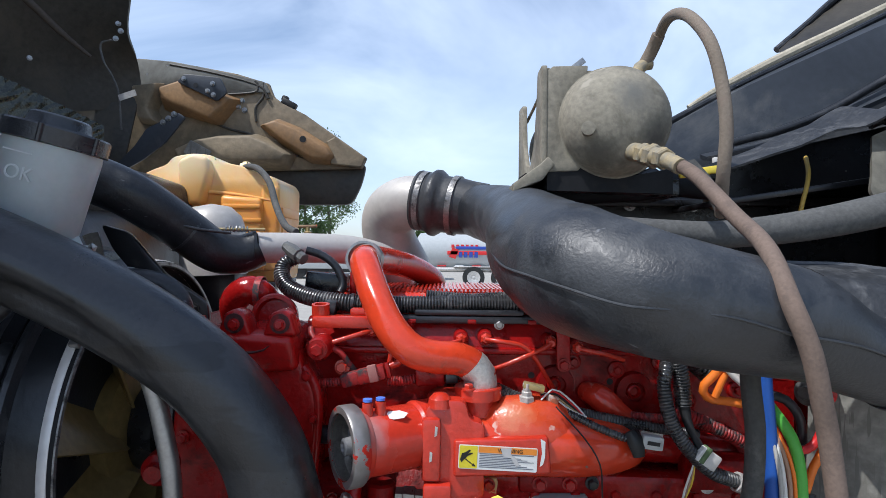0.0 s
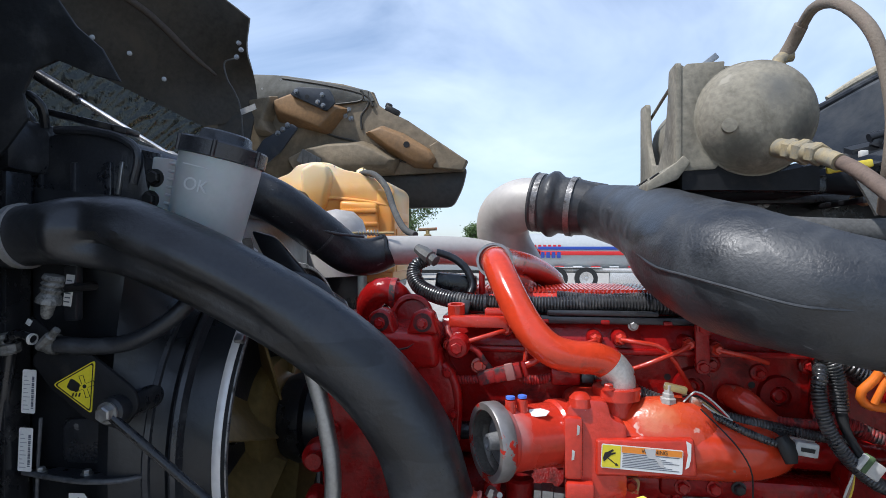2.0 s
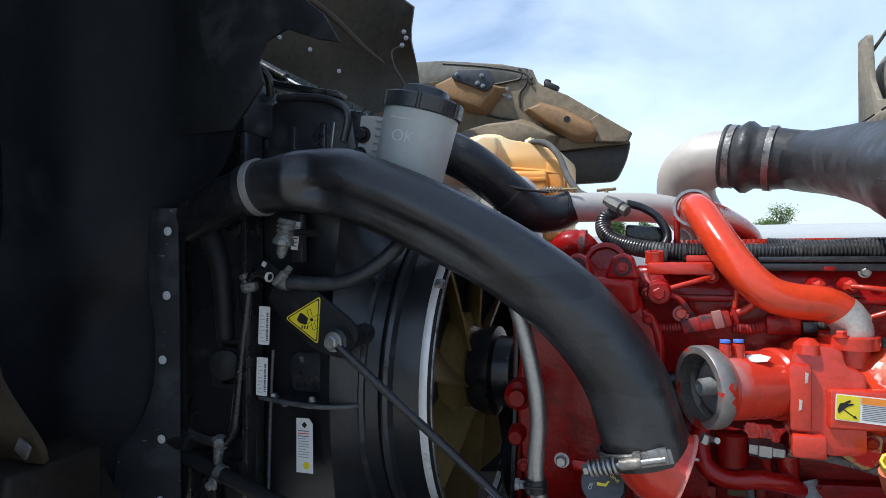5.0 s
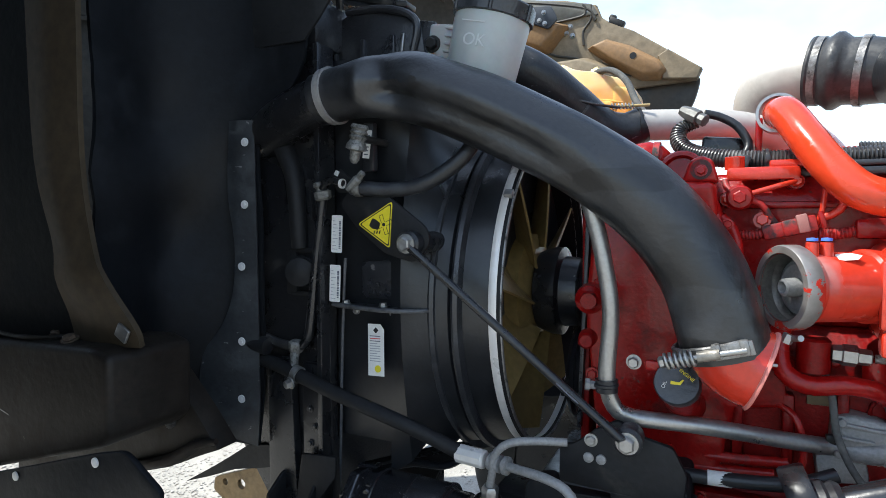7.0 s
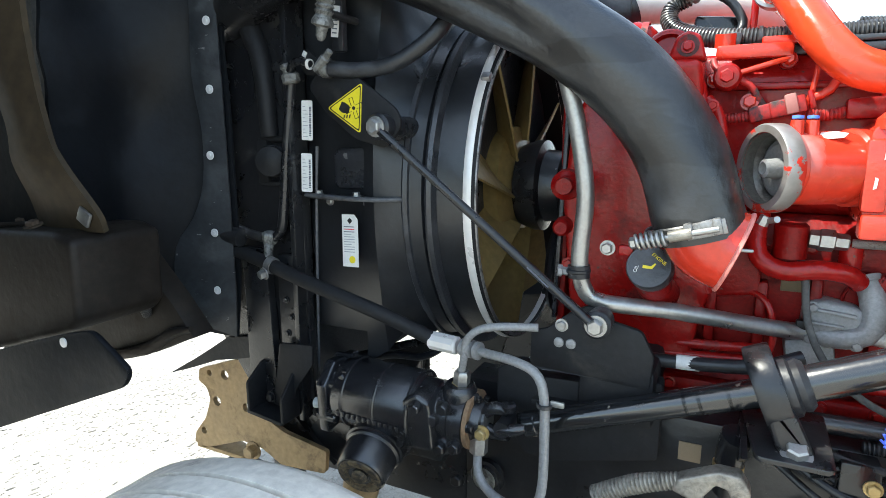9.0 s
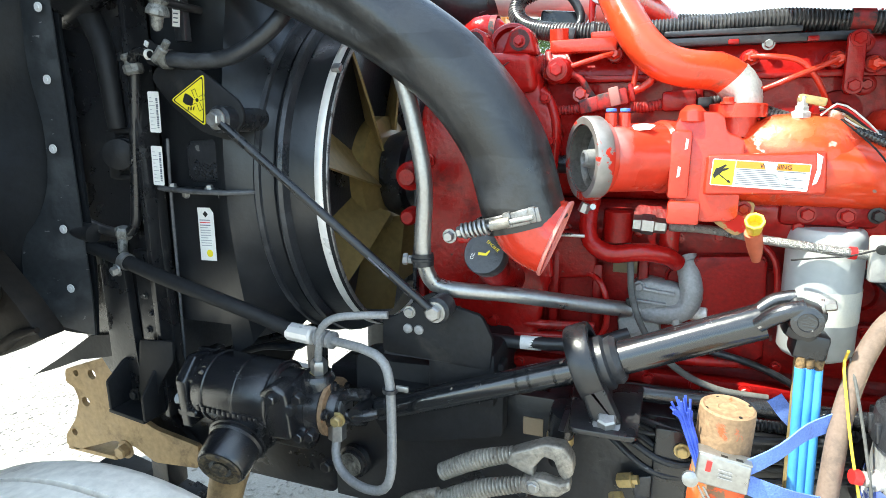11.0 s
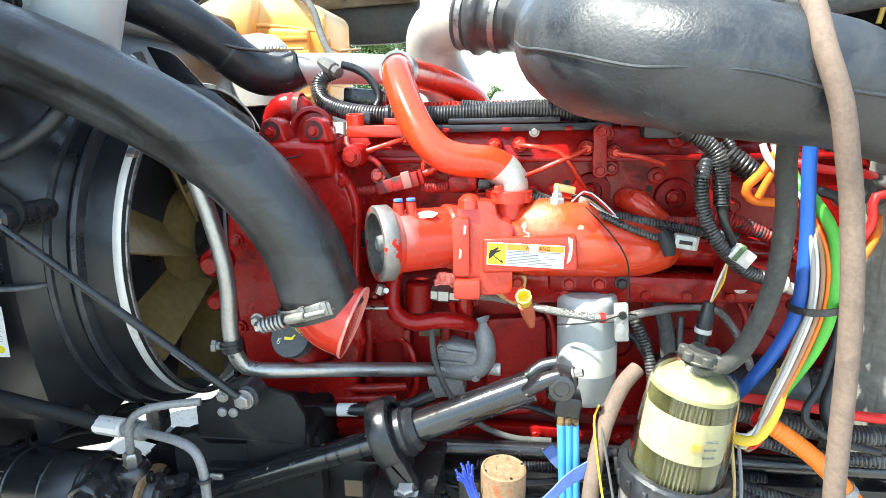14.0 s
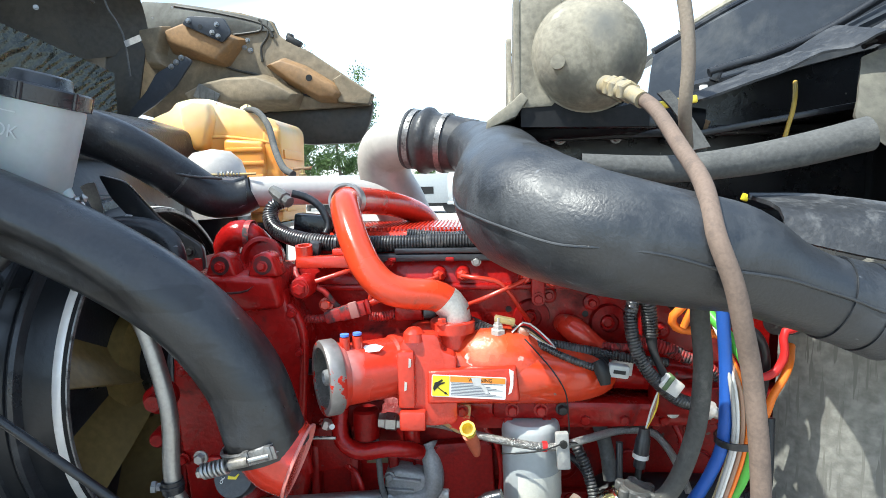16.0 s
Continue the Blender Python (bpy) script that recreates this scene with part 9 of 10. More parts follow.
orange = thing("orange_conduit", "bright orange corrugated high-voltage style conduit", "conduit", tube([(0.445, 0.79, 1.120), (0.475, 0.775, 1.105), (0.515, 0.77, 1.075), (0.555, 0.765, 1.035), (0.59, 0.765, 0.99), (0.63, 0.77, 0.93)], 0.0135, 18, rib=0.001, pitch=0.0055), W_ORANGE)
part("collar", lathe((0.440, 0.79, 1.123), (0.9, -0.2, -0.4), [(0, 0.012), (0, 0.0145), (0.014, 0.0145), (0.014, 0.012)], 20), W_RED, orange)
part("band", lathe((0.56, 0.765, 1.03), (0.6, 0, -0.75), [(0, 0.0136), (0, 0.015), (0.012, 0.015), (0.012, 0.0136)], 20), GREY_PAINT, orange)
for k, (mat_, pts, r_) in enumerate(((W_ORANGE, [(0.53, 0.94, 1.415), (0.495, 0.945, 1.42), (0.462, 0.945, 1.425), (0.450, 0.94, 1.445), (0.468, 0.935, 1.468), (0.485, 0.93, 1.50)], 0.0075), (W_ORANGE, [(0.50, 0.935, 1.50), (0.478, 0.93, 1.46), (0.468, 0.935, 1.43)], 0.006),
                                     (W_WHITE, [(0.464, 0.93, 1.515), (0.474, 0.925, 1.49), (0.50, 0.92, 1.46), (0.535, 0.92, 1.435)], 0.0055), (W_WHITE, [(0.478, 0.93, 1.52), (0.488, 0.925, 1.49), (0.51, 0.925, 1.46), (0.54, 0.925, 1.44)], 0.0045),
                                     (W_RED, [(0.50, 0.92, 1.49), (0.54, 0.89, 1.478), (0.575, 0.88, 1.475), (0.60, 0.89, 1.47), (0.64, 0.94, 1.46)], 0.0065), (W_RED, [(0.66, 0.93, 1.452), (0.62, 0.87, 1.445), (0.596, 0.86, 1.438), (0.599, 0.86, 1.402), (0.584, 0.86, 1.374), (0.567, 0.86, 1.367), (0.54, 0.87, 1.362)], 0.0065), (W_YELLOW, [(0.50, 0.94, 1.52), (0.508, 0.935, 1.49), (0.525, 0.93, 1.45)], 0.006),
                                     (W_ORANGE, [(0.64, 0.92, 1.40), (0.612, 0.87, 1.385), (0.598, 0.86, 1.363), (0.584, 0.86, 1.337), (0.574, 0.86, 1.304), (0.56, 0.87, 1.25)], 0.0065), (RUBBER, [(0.52, 0.89, 1.45), (0.56, 0.88, 1.435), (0.580, 0.88, 1.39), (0.575, 0.89, 1.30), (0.55, 0.92, 1.20)], 0.0075),
                                     (RUBBER, [(0.55, 0.83, 1.33), (0.55, 0.82, 1.25), (0.53, 0.80, 1.18), (0.50, 0.775, 1.135), (0.54, 0.765, 1.105), (0.60, 0.765, 1.09)], 0.0055), (RUBBER, [(0.58, 0.86, 1.30), (0.57, 0.84, 1.20), (0.55, 0.82, 1.13), (0.56, 0.81, 1.09)], 0.009))):
    thing("power_wire", ("orange", "orange", "white", "white", "red", "red", "yellow", "orange", "black", "black", "black")[k] + " insulated wire at the bulkhead connector", "wire", tube(pts, r_, 12), mat_, group="wires at the bulkhead")
thing("bulkhead_connector", "small round grey bulkhead connector on the cab wall", "connector", lathe((0.645, 0.93, 1.442), (-1, -0.5, 0.05), [(0, 0.024), (0.012, 0.024), (0.014, 0.018), (0.034, 0.018), (0.036, 0.021), (0.044, 0.021), (0.046, 0.012), (0.052, 0.010)], 28), CAP_DULL)
for k, (a, b, r_) in enumerate((((0.36, 0.80, 1.02), (0.62, 0.78, 0.93), 0.012), ((0.38, 0.82, 1.0), (0.66, 0.80, 0.95), 0.017), ((0.42, 0.78, 0.98), (0.56, 0.74, 0.87), 0.020), ((0.46, 0.86, 1.05), (0.70, 0.84, 1.03), 0.012), ((0.44, 0.87, 1.09), (0.72, 0.86, 1.06), 0.016))):
    thing("frame_conduit", "black corrugated conduit low beside the frame", "conduit", tube([a, tuple(V(*a).lerp(V(*b), 0.5) + V(0, 0, -0.012)), b], r_, 16, rib=r_ * 0.12, pitch=0.006), LOOM, group="conduits beside the frame")
thing("starter_wire", "red wire under the loom", "wire", tube([(0.44, 0.86, 1.12), (0.52, 0.85, 1.115), (0.62, 0.85, 1.10), (0.70, 0.86, 1.09)], 0.008, 12), W_RED)
thing("starter_motor", "dark starter motor low behind the filter", "motor", lathe((0.33, 0.98, 1.08), (1, 0, 0), [(0, 0.0), (0, 0.05), (0.02, 0.06), (0.25, 0.06), (0.26, 0.045), (0.30, 0.045), (0.30, 0)], 30), BLACK_PAINT)

# ---- air tank ----
DUST_BRASS = material("dust-caked brass", (0.36, 0.29, 0.17), 0.7, 0.2, var=0.25, scale=30, grain=200, bump=0.3, dirt=(0.27, 0.245, 0.19), dirt_at=(0.42, 0.6))
air_tank = thing("air_tank", "dust-caked cylindrical air tank on a steel bracket", "tank", at=(0.34, 1.15, 1.78))
TC = V(0.322, 0.0, 1.907)
TANK_PAINT = DUSTY.copy()
TANK_PAINT.name = "dust-caked tank end paint"
wear_or_glare_film(TANK_PAINT, (0.372, 0.965, 1.872), 0.042, (0.085, 0.080, 0.068), 0.7, 0.5)
wear_or_glare_film(TANK_PAINT, (0.275, 0.960, 1.835), 0.040, (0.10, 0.09, 0.07), 0.8, 0.5)
wear_or_glare_film(TANK_PAINT, (0.335, 0.950, 1.940), 0.040, (0.17, 0.165, 0.145), 0.7, 0.5)
shell = part("tank_shell", lathe((TC.x, 0.945, TC.z), (-0.02, 1, 0), [(0, 0.0), (0.002, 0.03), (0.010, 0.058), (0.025, 0.080), (0.046, 0.094), (0.072, 0.0985), (0.078, 0.1005), (0.40, 0.1005), (0.43, 0.085), (0.45, 0.04), (0.455, 0)], 56), TANK_PAINT, air_tank)
part("weld_bead", lathe((TC.x - 0.001, 1.02, TC.z), (-0.02, 1, 0), [(0, 0.0985), (0.003, 0.1025), (0.008, 0.1025), (0.011, 0.0985)], 56), DUSTY, shell)
part("bracket", prism(rounded([(1.02, 1.815), (1.02, 2.012), (1.075, 2.012), (1.085, 1.95), (1.11, 1.885), (1.16, 1.845), (1.22, 1.855), (1.26, 1.905), (1.275, 2.000), (1.34, 2.005), (1.34, 1.795), (1.22, 1.80)], 0.010), "yz", 0.188, 0.198, bevel=0.002), DUSTY, air_tank)
part("front_web", prism([(0.255, 1.818), (0.192, 1.815), (0.190, 1.975), (0.196, 1.998), (0.208, 2.009), (0.272, 2.011)] + [(0.322 + 0.097 * math.cos(radians(a)), 1.907 + 0.097 * math.sin(radians(a))) for a in range(122, 236, 8)], "xz", 1.022, 1.034, bevel=0.002), DUSTY, air_tank)
part("base_angle", prism([(0.136, 1.778), (0.138, 1.794), (0.186, 1.829), (0.200, 1.843), (0.212, 1.830), (0.190, 1.800)], "xz", 1.015, 1.36, bevel=0.002), DUSTY, air_tank)
for hy_ in (1.07, 1.17, 1.27):
    part("slot", box((0.161, hy_, 1.8125), (0.016, 0.02, 0.004), (0, -36, 0)), INK, air_tank)
# Added saddle fills the gap; its black face paints the tank's shadow.
part("saddle", prism(rounded([(0.198, 1.835), (0.215, 1.862), (0.250, 1.835), (0.290, 1.815), (0.345, 1.812), (0.40, 1.83), (0.45, 1.80), (0.45, 1.775), (0.20, 1.785)], 0.006), "xz", 1.04, 1.34, bevel=0.003), BLACK_PAINT, air_tank, "dark saddle added to close the gap under the tank")
part("under_tank_shade", prism([(0.200, 1.840), (0.262, 1.832), (0.345, 1.808), (0.43, 1.825), (0.43, 1.778), (0.20, 1.782)], "xz", 1.025, 1.038), MATTE_BLACK, air_tank)
part("strap_top", sheet([[(0.21, 1.06, 2.000), (0.26, 1.06, 2.012), (0.33, 1.06, 2.013)], [(0.21, 1.10, 2.000), (0.26, 1.10, 2.014), (0.33, 1.10, 2.014)]], 0.004), DUSTY, air_tank)
part("strap_wire", tube([(0.203, 1.04, 2.008), (0.209, 1.12, 2.004), (0.211, 1.22, 1.995), (0.203, 1.31, 1.970)], 0.0035, 8), DUSTY, air_tank)
part("bent_tab", box((0.262, 1.10, 2.03), (0.055, 0.004, 0.012), (0, -38, 0), 0.001), STEEL, air_tank)
plg = part("drain_plug", lathe((0.262, 0.975, 1.882), (-0.25, -1, -0.05), [(-0.02, 0.017), (0.008, 0.016), (0.010, 0.012), (0.028, 0.012), (0.029, 0.0)], 20), DUSTY, shell)
part("plug_head", lathe((0.259, 0.964, 1.8815), (-0.1, -1, 0), [(0, 0.0085), (0.014, 0.0085), (0.016, 0.006), (0.016, 0)], 6), DUSTY, plg)
fit = part("brass_fitting", tube([(0.333, 0.99, 1.851), (0.342, 0.925, 1.833), (0.351, 0.855, 1.814)], [0.0165, 0.016, 0.015], 20), DUST_BRASS, shell, "dusty brass hose fitting")
part("flange", lathe((0.333, 0.99, 1.851), (0.13, -1, -0.27), [(0, 0.0225), (0.016, 0.0235), (0.020, 0.018)], 22), DUST_BRASS, fit)
for hy_, hr_ in ((0.0, 0.0185), (0.030, 0.020), (0.062, 0.0175)):
    part("hex", lathe(V(0.341, 0.932, 1.835) + V(0.13, -1, -0.27).normalized() * hy_, (0.13, -1, -0.27), [(0, hr_ - 0.002), (0.003, hr_), (0.018, hr_), (0.02, hr_ - 0.003)], 6), DUST_BRASS, fit)
part("nozzle", tube([(0.368, 1.062, 1.985), (0.378, 1.066, 2.015), (0.388, 1.070, 2.028), (0.404, 1.072, 2.032)], [0.014, 0.0125, 0.012, 0.012], 14), DUST_BRASS, shell)
part("bottom_bracket", box((0.33, 1.19, 1.795), (0.24, 0.30, 0.012), (0, -3, 0), 0.003), BLACK_PAINT, air_tank)
tsup = thing("tank_support", "dark steel tank support arm on the cab wall", "bracket", prism([(0.19, 1.79), (0.95, 1.80), (0.95, 1.60), (0.5, 1.63), (0.25, 1.66)], "xz", 1.24, 1.30, bevel=0.006), BLACK_PAINT)
for bx in (0.30, 0.42, 0.56):
    bolt(tsup, (bx, 1.239, 1.775), (0, -1, 0), STEEL, 0.010, 0.008)
part("stiffener", prism([(0.24, 1.782), (0.92, 1.792), (0.92, 1.775), (0.24, 1.768)], "xz", 1.20, 1.24, bevel=0.003), BLACK_PAINT, tsup)
hose1 = thing("air_hose", "dusty faded brown rubber air hose hanging from the tank", "hose", tube([(0.350, 0.865, 1.817), (0.371, 0.80, 1.784), (0.375, 0.69, 1.718), (0.372, 0.610, 1.675), (0.368, 0.560, 1.622), (0.384, 0.550, 1.570), (0.396, 0.552, 1.522), (0.410, 0.558, 1.466), (0.420, 0.553, 1.36), (0.425, 0.55, 1.20), (0.43, 0.55, 1.05), (0.43, 0.58, 0.85), (0.43, 0.70, 0.66)], 0.0105, 18), PINK_HOSE)
hose2 = thing("air_hose", "stiff dust-caked air hose looping over the tank", "hose", tube([(0.392, 1.072, 2.028), (0.408, 1.055, 2.066), (0.405, 0.99, 2.085), (0.400, 0.90, 2.055), (0.405, 0.83, 1.99), (0.415, 0.81, 1.92), (0.418, 0.80, 1.85), (0.418, 0.81, 1.78), (0.44, 0.86, 1.73)], 0.0095, 16, wob=0.04), DUST_HOSE)
part("ferrule", tube([(0.390, 1.073, 2.026), (0.402, 1.062, 2.052), (0.407, 1.04, 2.075)], 0.012, 16), DUST_HOSE, hose2)
cabhose = thing("heater_hose", "weathered grey foam-sleeved hose with an open end", "hose", tube([(0.272, 0.82, 1.706), (0.34, 0.815, 1.700), (0.41, 0.81, 1.697), (0.50, 0.805, 1.706), (0.58, 0.80, 1.720), (0.665, 0.795, 1.740)], [0.0165, 0.0185, 0.020, 0.022, 0.0235, 0.0245], 22, cap=False), GREY_HOSE)
part("core", tube([(0.60, 0.799, 1.724), (0.63, 0.797, 1.731), (0.662, 0.795, 1.7395)], 0.013, 16), RUBBER, cabhose)
part("sleeve_edge", lathe((0.660, 0.7952, 1.7388), (0.96, -0.03, 0.24), [(0, 0.013), (0.004, 0.0245), (0.008, 0.013)], 22), GREY_HOSE, cabhose)
part("worn_end", tube([(0.349, 0.870, 1.819), (0.356, 0.845, 1.808), (0.362, 0.825, 1.798)], 0.0125, 18), DUST_BRASS, hose1, "dusty crimp sleeve")
foam = thing("foam_seal", "dusty black foam seal under the air tank", "seal", tube([(0.20, 1.12, 1.776), (0.27, 1.10, 1.785), (0.36, 1.09, 1.79), (0.46, 1.08, 1.80), (0.54, 1.07, 1.79)], 0.022, 16, wob=0.12), SPLASH)
thing("yellow_strap", "yellow plastic strip under the air tank", "strip", box((0.475, 1.02, 1.818), (0.07, 0.012, 0.014), (0, -8, -10), 0.003), YELLOW_CAP)
thing("grey_strip", "bent grey strip behind the hoses", "strip", sheet([[(0.43, 0.98, 1.83), (0.46, 0.97, 1.79), (0.48, 0.95, 1.73)], [(0.45, 0.98, 1.835), (0.48, 0.97, 1.795), (0.51, 0.95, 1.735)]], 0.006), GREY_HOSE)

# ---- cab front ----
TORN = material("cracked sun-faded rubber", (0.028, 0.030, 0.034), 0.55, var=0.4, scale=18, grain=120, bump=0.6, dirt=(0.11, 0.112, 0.115), dirt_at=(0.52, 0.75))
apron = thing("rubber_apron", "dusty black rubber apron with a pale edge over the duct", "flap", sheet([[(0.515, 0.82, 1.652), (0.58, 0.80, 1.650), (0.68, 0.77, 1.636), (0.82, 0.77, 1.60)], [(0.525, 0.75, 1.636), (0.585, 0.73, 1.624), (0.68, 0.70, 1.606), (0.82, 0.71, 1.57)], [(0.525, 0.73, 1.600), (0.60, 0.70, 1.580), (0.68, 0.69, 1.565), (0.82, 0.70, 1.53)]], 0.006), TORN)
# A pale tube paints the sunlit top edge of the apron.
part("lit_edge", tube([(0.515, 0.815, 1.655), (0.58, 0.80, 1.654), (0.68, 0.77, 1.640), (0.82, 0.77, 1.604)], 0.005, 8, wob=0.2), WORN_OR_LIT_EDGE, apron, "pale tube for the apron's sunlit edge")
cab = thing("cab_front", "faded blue-grey cab cowl over a dusty dark bulkhead", "cab", at=(1.1, 1.4, 1.0))
part("cowl_panel", sheet([[(0.48, 1.22, 1.845), (0.62, 1.215, 1.865), (0.80, 1.205, 1.91), (1.05, 1.19, 1.965), (1.5, 1.15, 2.05)], [(0.49, 1.235, 1.905), (0.63, 1.23, 1.965), (0.80, 1.225, 2.03), (1.05, 1.21, 2.12), (1.5, 1.18, 2.24)], [(0.50, 1.26, 1.955), (0.64, 1.26, 2.036), (0.80, 1.26, 2.116), (1.05, 1.26, 2.236), (1.5, 1.26, 2.44)],
                             [(0.50, 1.40, 1.945), (0.64, 1.45, 2.02), (0.80, 1.5, 2.09), (1.05, 1.5, 2.21), (1.5, 1.5, 2.40)]], 0.010), CAB_PAINT, cab)
part("rubber_edge", tube([(0.500, 1.252, 1.955), (0.579, 1.252, 1.998), (0.641, 1.252, 2.032), (0.779, 1.252, 2.100), (0.879, 1.252, 2.148), (1.05, 1.252, 2.235)], 0.008, 10), RUBBER, cab)
part("top_trim", tube([(0.560, 1.27, 1.998), (0.641, 1.27, 2.046), (0.779, 1.27, 2.118), (0.879, 1.27, 2.166), (1.05, 1.27, 2.25), (1.4, 1.27, 2.42)], [0.006, 0.011, 0.012, 0.012, 0.012, 0.012], 10), material("weathered cream trim", (0.42, 0.38, 0.29), 0.7, var=0.3, scale=9, grain=90, bump=0.3, dirt=(0.22, 0.20, 0.15), dirt_at=(0.5, 0.7)), cab, "pale weathered trim edge")
part("screen_frame", sheet([[(0.82, 1.36, 2.145), (0.95, 1.36, 2.215), (1.15, 1.36, 2.32), (1.5, 1.36, 2.49)], [(0.87, 1.46, 2.205), (1.00, 1.46, 2.32), (1.20, 1.46, 2.47), (1.5, 1.46, 2.68)]], 0.012), material("brown-black windscreen surround", (0.035, 0.030, 0.022), 0.5, var=0.4, scale=6, grain=60, bump=0.2), cab, "dark windscreen surround")
part("screen_edge", tube([(0.855, 1.44, 2.19), (0.938, 1.44, 2.262), (1.022, 1.44, 2.338), (1.3, 1.44, 2.56)], 0.009, 10), RUBBER, cab)
part("cowl_step", sheet([[(0.56, 1.205, 1.872), (0.70, 1.195, 1.905), (0.82, 1.185, 1.955), (1.05, 1.17, 2.07)], [(0.56, 1.175, 1.862), (0.70, 1.165, 1.893), (0.82, 1.155, 1.942), (1.05, 1.14, 2.05)]], 0.010), CAB_PAINT, cab)
part("cowl_hose", tube([(0.585, 1.165, 1.893), (0.645, 1.165, 1.910), (0.709, 1.165, 1.927), (0.803, 1.162, 1.965), (0.928, 1.158, 2.037), (1.05, 1.15, 2.10)], 0.0085, 12), RUBBER, cab, "washer hose along the cowl")
part("hose_clip", box((0.575, 1.165, 1.862), (0.014, 0.012, 0.014), bevel=0.002), W_WHITE, cab)
part("hose_clip", box((0.60, 1.165, 1.890), (0.018, 0.012, 0.030), (0, 20, 0), 0.002), PLASTIC, cab)
part("cowl_lip", sheet([[(0.50, 1.16, 1.83), (0.537, 1.10, 1.843), (0.598, 1.08, 1.865), (0.65, 1.08, 1.890), (0.701, 1.08, 1.909), (0.751, 1.08, 1.940), (0.785, 1.08, 1.952), (0.812, 1.08, 1.925)], [(0.50, 1.05, 1.815), (0.53, 1.0, 1.822), (0.60, 0.99, 1.846), (0.65, 1.0, 1.862), (0.70, 0.98, 1.886), (0.75, 0.98, 1.893), (0.79, 0.96, 1.914), (0.83, 1.0, 1.90)]], 0.004), TORN, cab, "torn rubber cowl seal")
part("cavity_wall", prism([(0.46, 1.62), (0.46, 1.835), (0.62, 1.875), (0.80, 1.925), (1.05, 1.985), (1.05, 1.5)], "xz", 1.25, 1.262), BLACK_PAINT, cab)
part("torn_strip", tube([(0.80, 1.04, 1.915), (0.84, 1.03, 1.935), (0.90, 1.02, 1.965), (0.98, 1.01, 1.99)], [0.012, 0.018, 0.012, 0.015], 10, wob=0.5), TORN, cab, "torn rubber strip")
part("torn_strip", tube([(0.80, 1.0, 1.895), (0.86, 0.99, 1.915), (0.93, 0.98, 1.94)], [0.006, 0.012, 0.008], 8, wob=0.6), TORN, cab, "torn rubber strip")
part("bulkhead", box((0.98, 1.35, 1.45), (0.03, 1.1, 1.0), bevel=0.005), BLACK_PAINT, cab)
part("underside", box((0.75, 1.25, 1.80), (0.48, 0.40, 0.012), (0, -9, 0), 0.003), BLACK_PAINT, cab)
kick = sheet([[(0.645, 0.965, 1.50), (0.70, 0.92, 1.52), (0.79, 0.86, 1.60), (0.95, 0.80, 1.72)], [(0.645, 0.965, 1.33), (0.70, 0.91, 1.34), (0.80, 0.85, 1.36), (0.98, 0.80, 1.42)], [(0.635, 0.965, 1.12), (0.69, 0.91, 1.12), (0.80, 0.85, 1.10), (0.98, 0.80, 1.08)], [(0.62, 0.97, 0.85), (0.68, 0.92, 0.83), (0.80, 0.85, 0.80), (0.98, 0.80, 0.78)]], 0.012)
part("kick_panel", kick, CAB_PANEL, cab, "dusty pale grey kick panel")
part("upper_panel", sheet([[(0.780, 1.01, 1.88), (0.87, 0.99, 1.92), (1.05, 0.97, 1.98)], [(0.765, 0.99, 1.81), (0.86, 0.97, 1.82), (1.05, 0.95, 1.84)], [(0.760, 0.98, 1.77), (0.86, 0.96, 1.74), (1.05, 0.94, 1.74)], [(0.82, 0.97, 1.72), (0.90, 0.96, 1.66), (1.05, 0.94, 1.62)]], 0.010), OLIVE_PANEL, cab)
part("yellow_lead", tube([(0.72, 1.10, 1.86), (0.700, 1.06, 1.826), (0.691, 1.05, 1.797), (0.683, 1.05, 1.766), (0.67, 1.05, 1.70)], 0.0042, 10), W_OCHRE, cab)
part("rusty_tab", box((0.55, 1.12, 1.78), (0.03, 0.02, 0.04), (0, 25, 0), 0.003), RUST, cab)
part("bright_tab", box((0.560, 0.93, 1.650), (0.011, 0.008, 0.012), (0, 20, 0), 0.002), YELLOW, cab)
part("cab_side", box((1.6, 0.62, 1.6), (1.2, 0.04, 1.9), bevel=0.01), CAB_PAINT, cab)
part("cab_body", prism(rounded([(1.9, 0.9), (1.9, 2.35), (2.1, 2.95), (3.3, 3.0), (3.3, 0.9)], 0.08), "xz", 0.64, 2.42, bevel=0.03), CAB_PAINT, cab)

# ---- bottles over the engine ----
BM = material("translucent milky bottle", (0.40, 0.43, 0.43), 0.38, var=0.06, scale=8, grain=80, bump=0.1, dirt=(0.33, 0.36, 0.36), dirt_at=(0.5, 0.9))
BM.node_tree.nodes["Principled BSDF"].inputs["Subsurface Weight"].default_value = 0.25
res = thing("steering_fluid_reservoir", "milky plastic fluid bottle with a black screw cap", "bottle", at=(-0.645, 0.86, 1.68))
RAX = V(0.227, 0.02, 0.974).normalized()
RB = V(-0.645, 0.890, 1.692)
d_, u_, w_ = frame_of(RAX)
part("bottle", lathe(RB, RAX, [(-0.012, 0.0), (-0.012, 0.030), (0.0, 0.060), (0.010, 0.064), (0.13, 0.070), (0.145, 0.0695)], 52), BM, res)
NZ = V(-0.602, 0.905, 1.688)
part("nozzle", lathe(NZ, (0.45, 0.1, -0.9), [(-0.02, 0.020), (0.02, 0.016), (0.05, 0.015)], 22), BM, res)
part("neck", tube([tuple(NZ + V(0.012, 0, -0.026)), tuple(NZ + V(0.03, 0.01, -0.07)), tuple(NZ + V(0.07, 0.04, -0.11))], 0.018, 20), RUBBER, res)
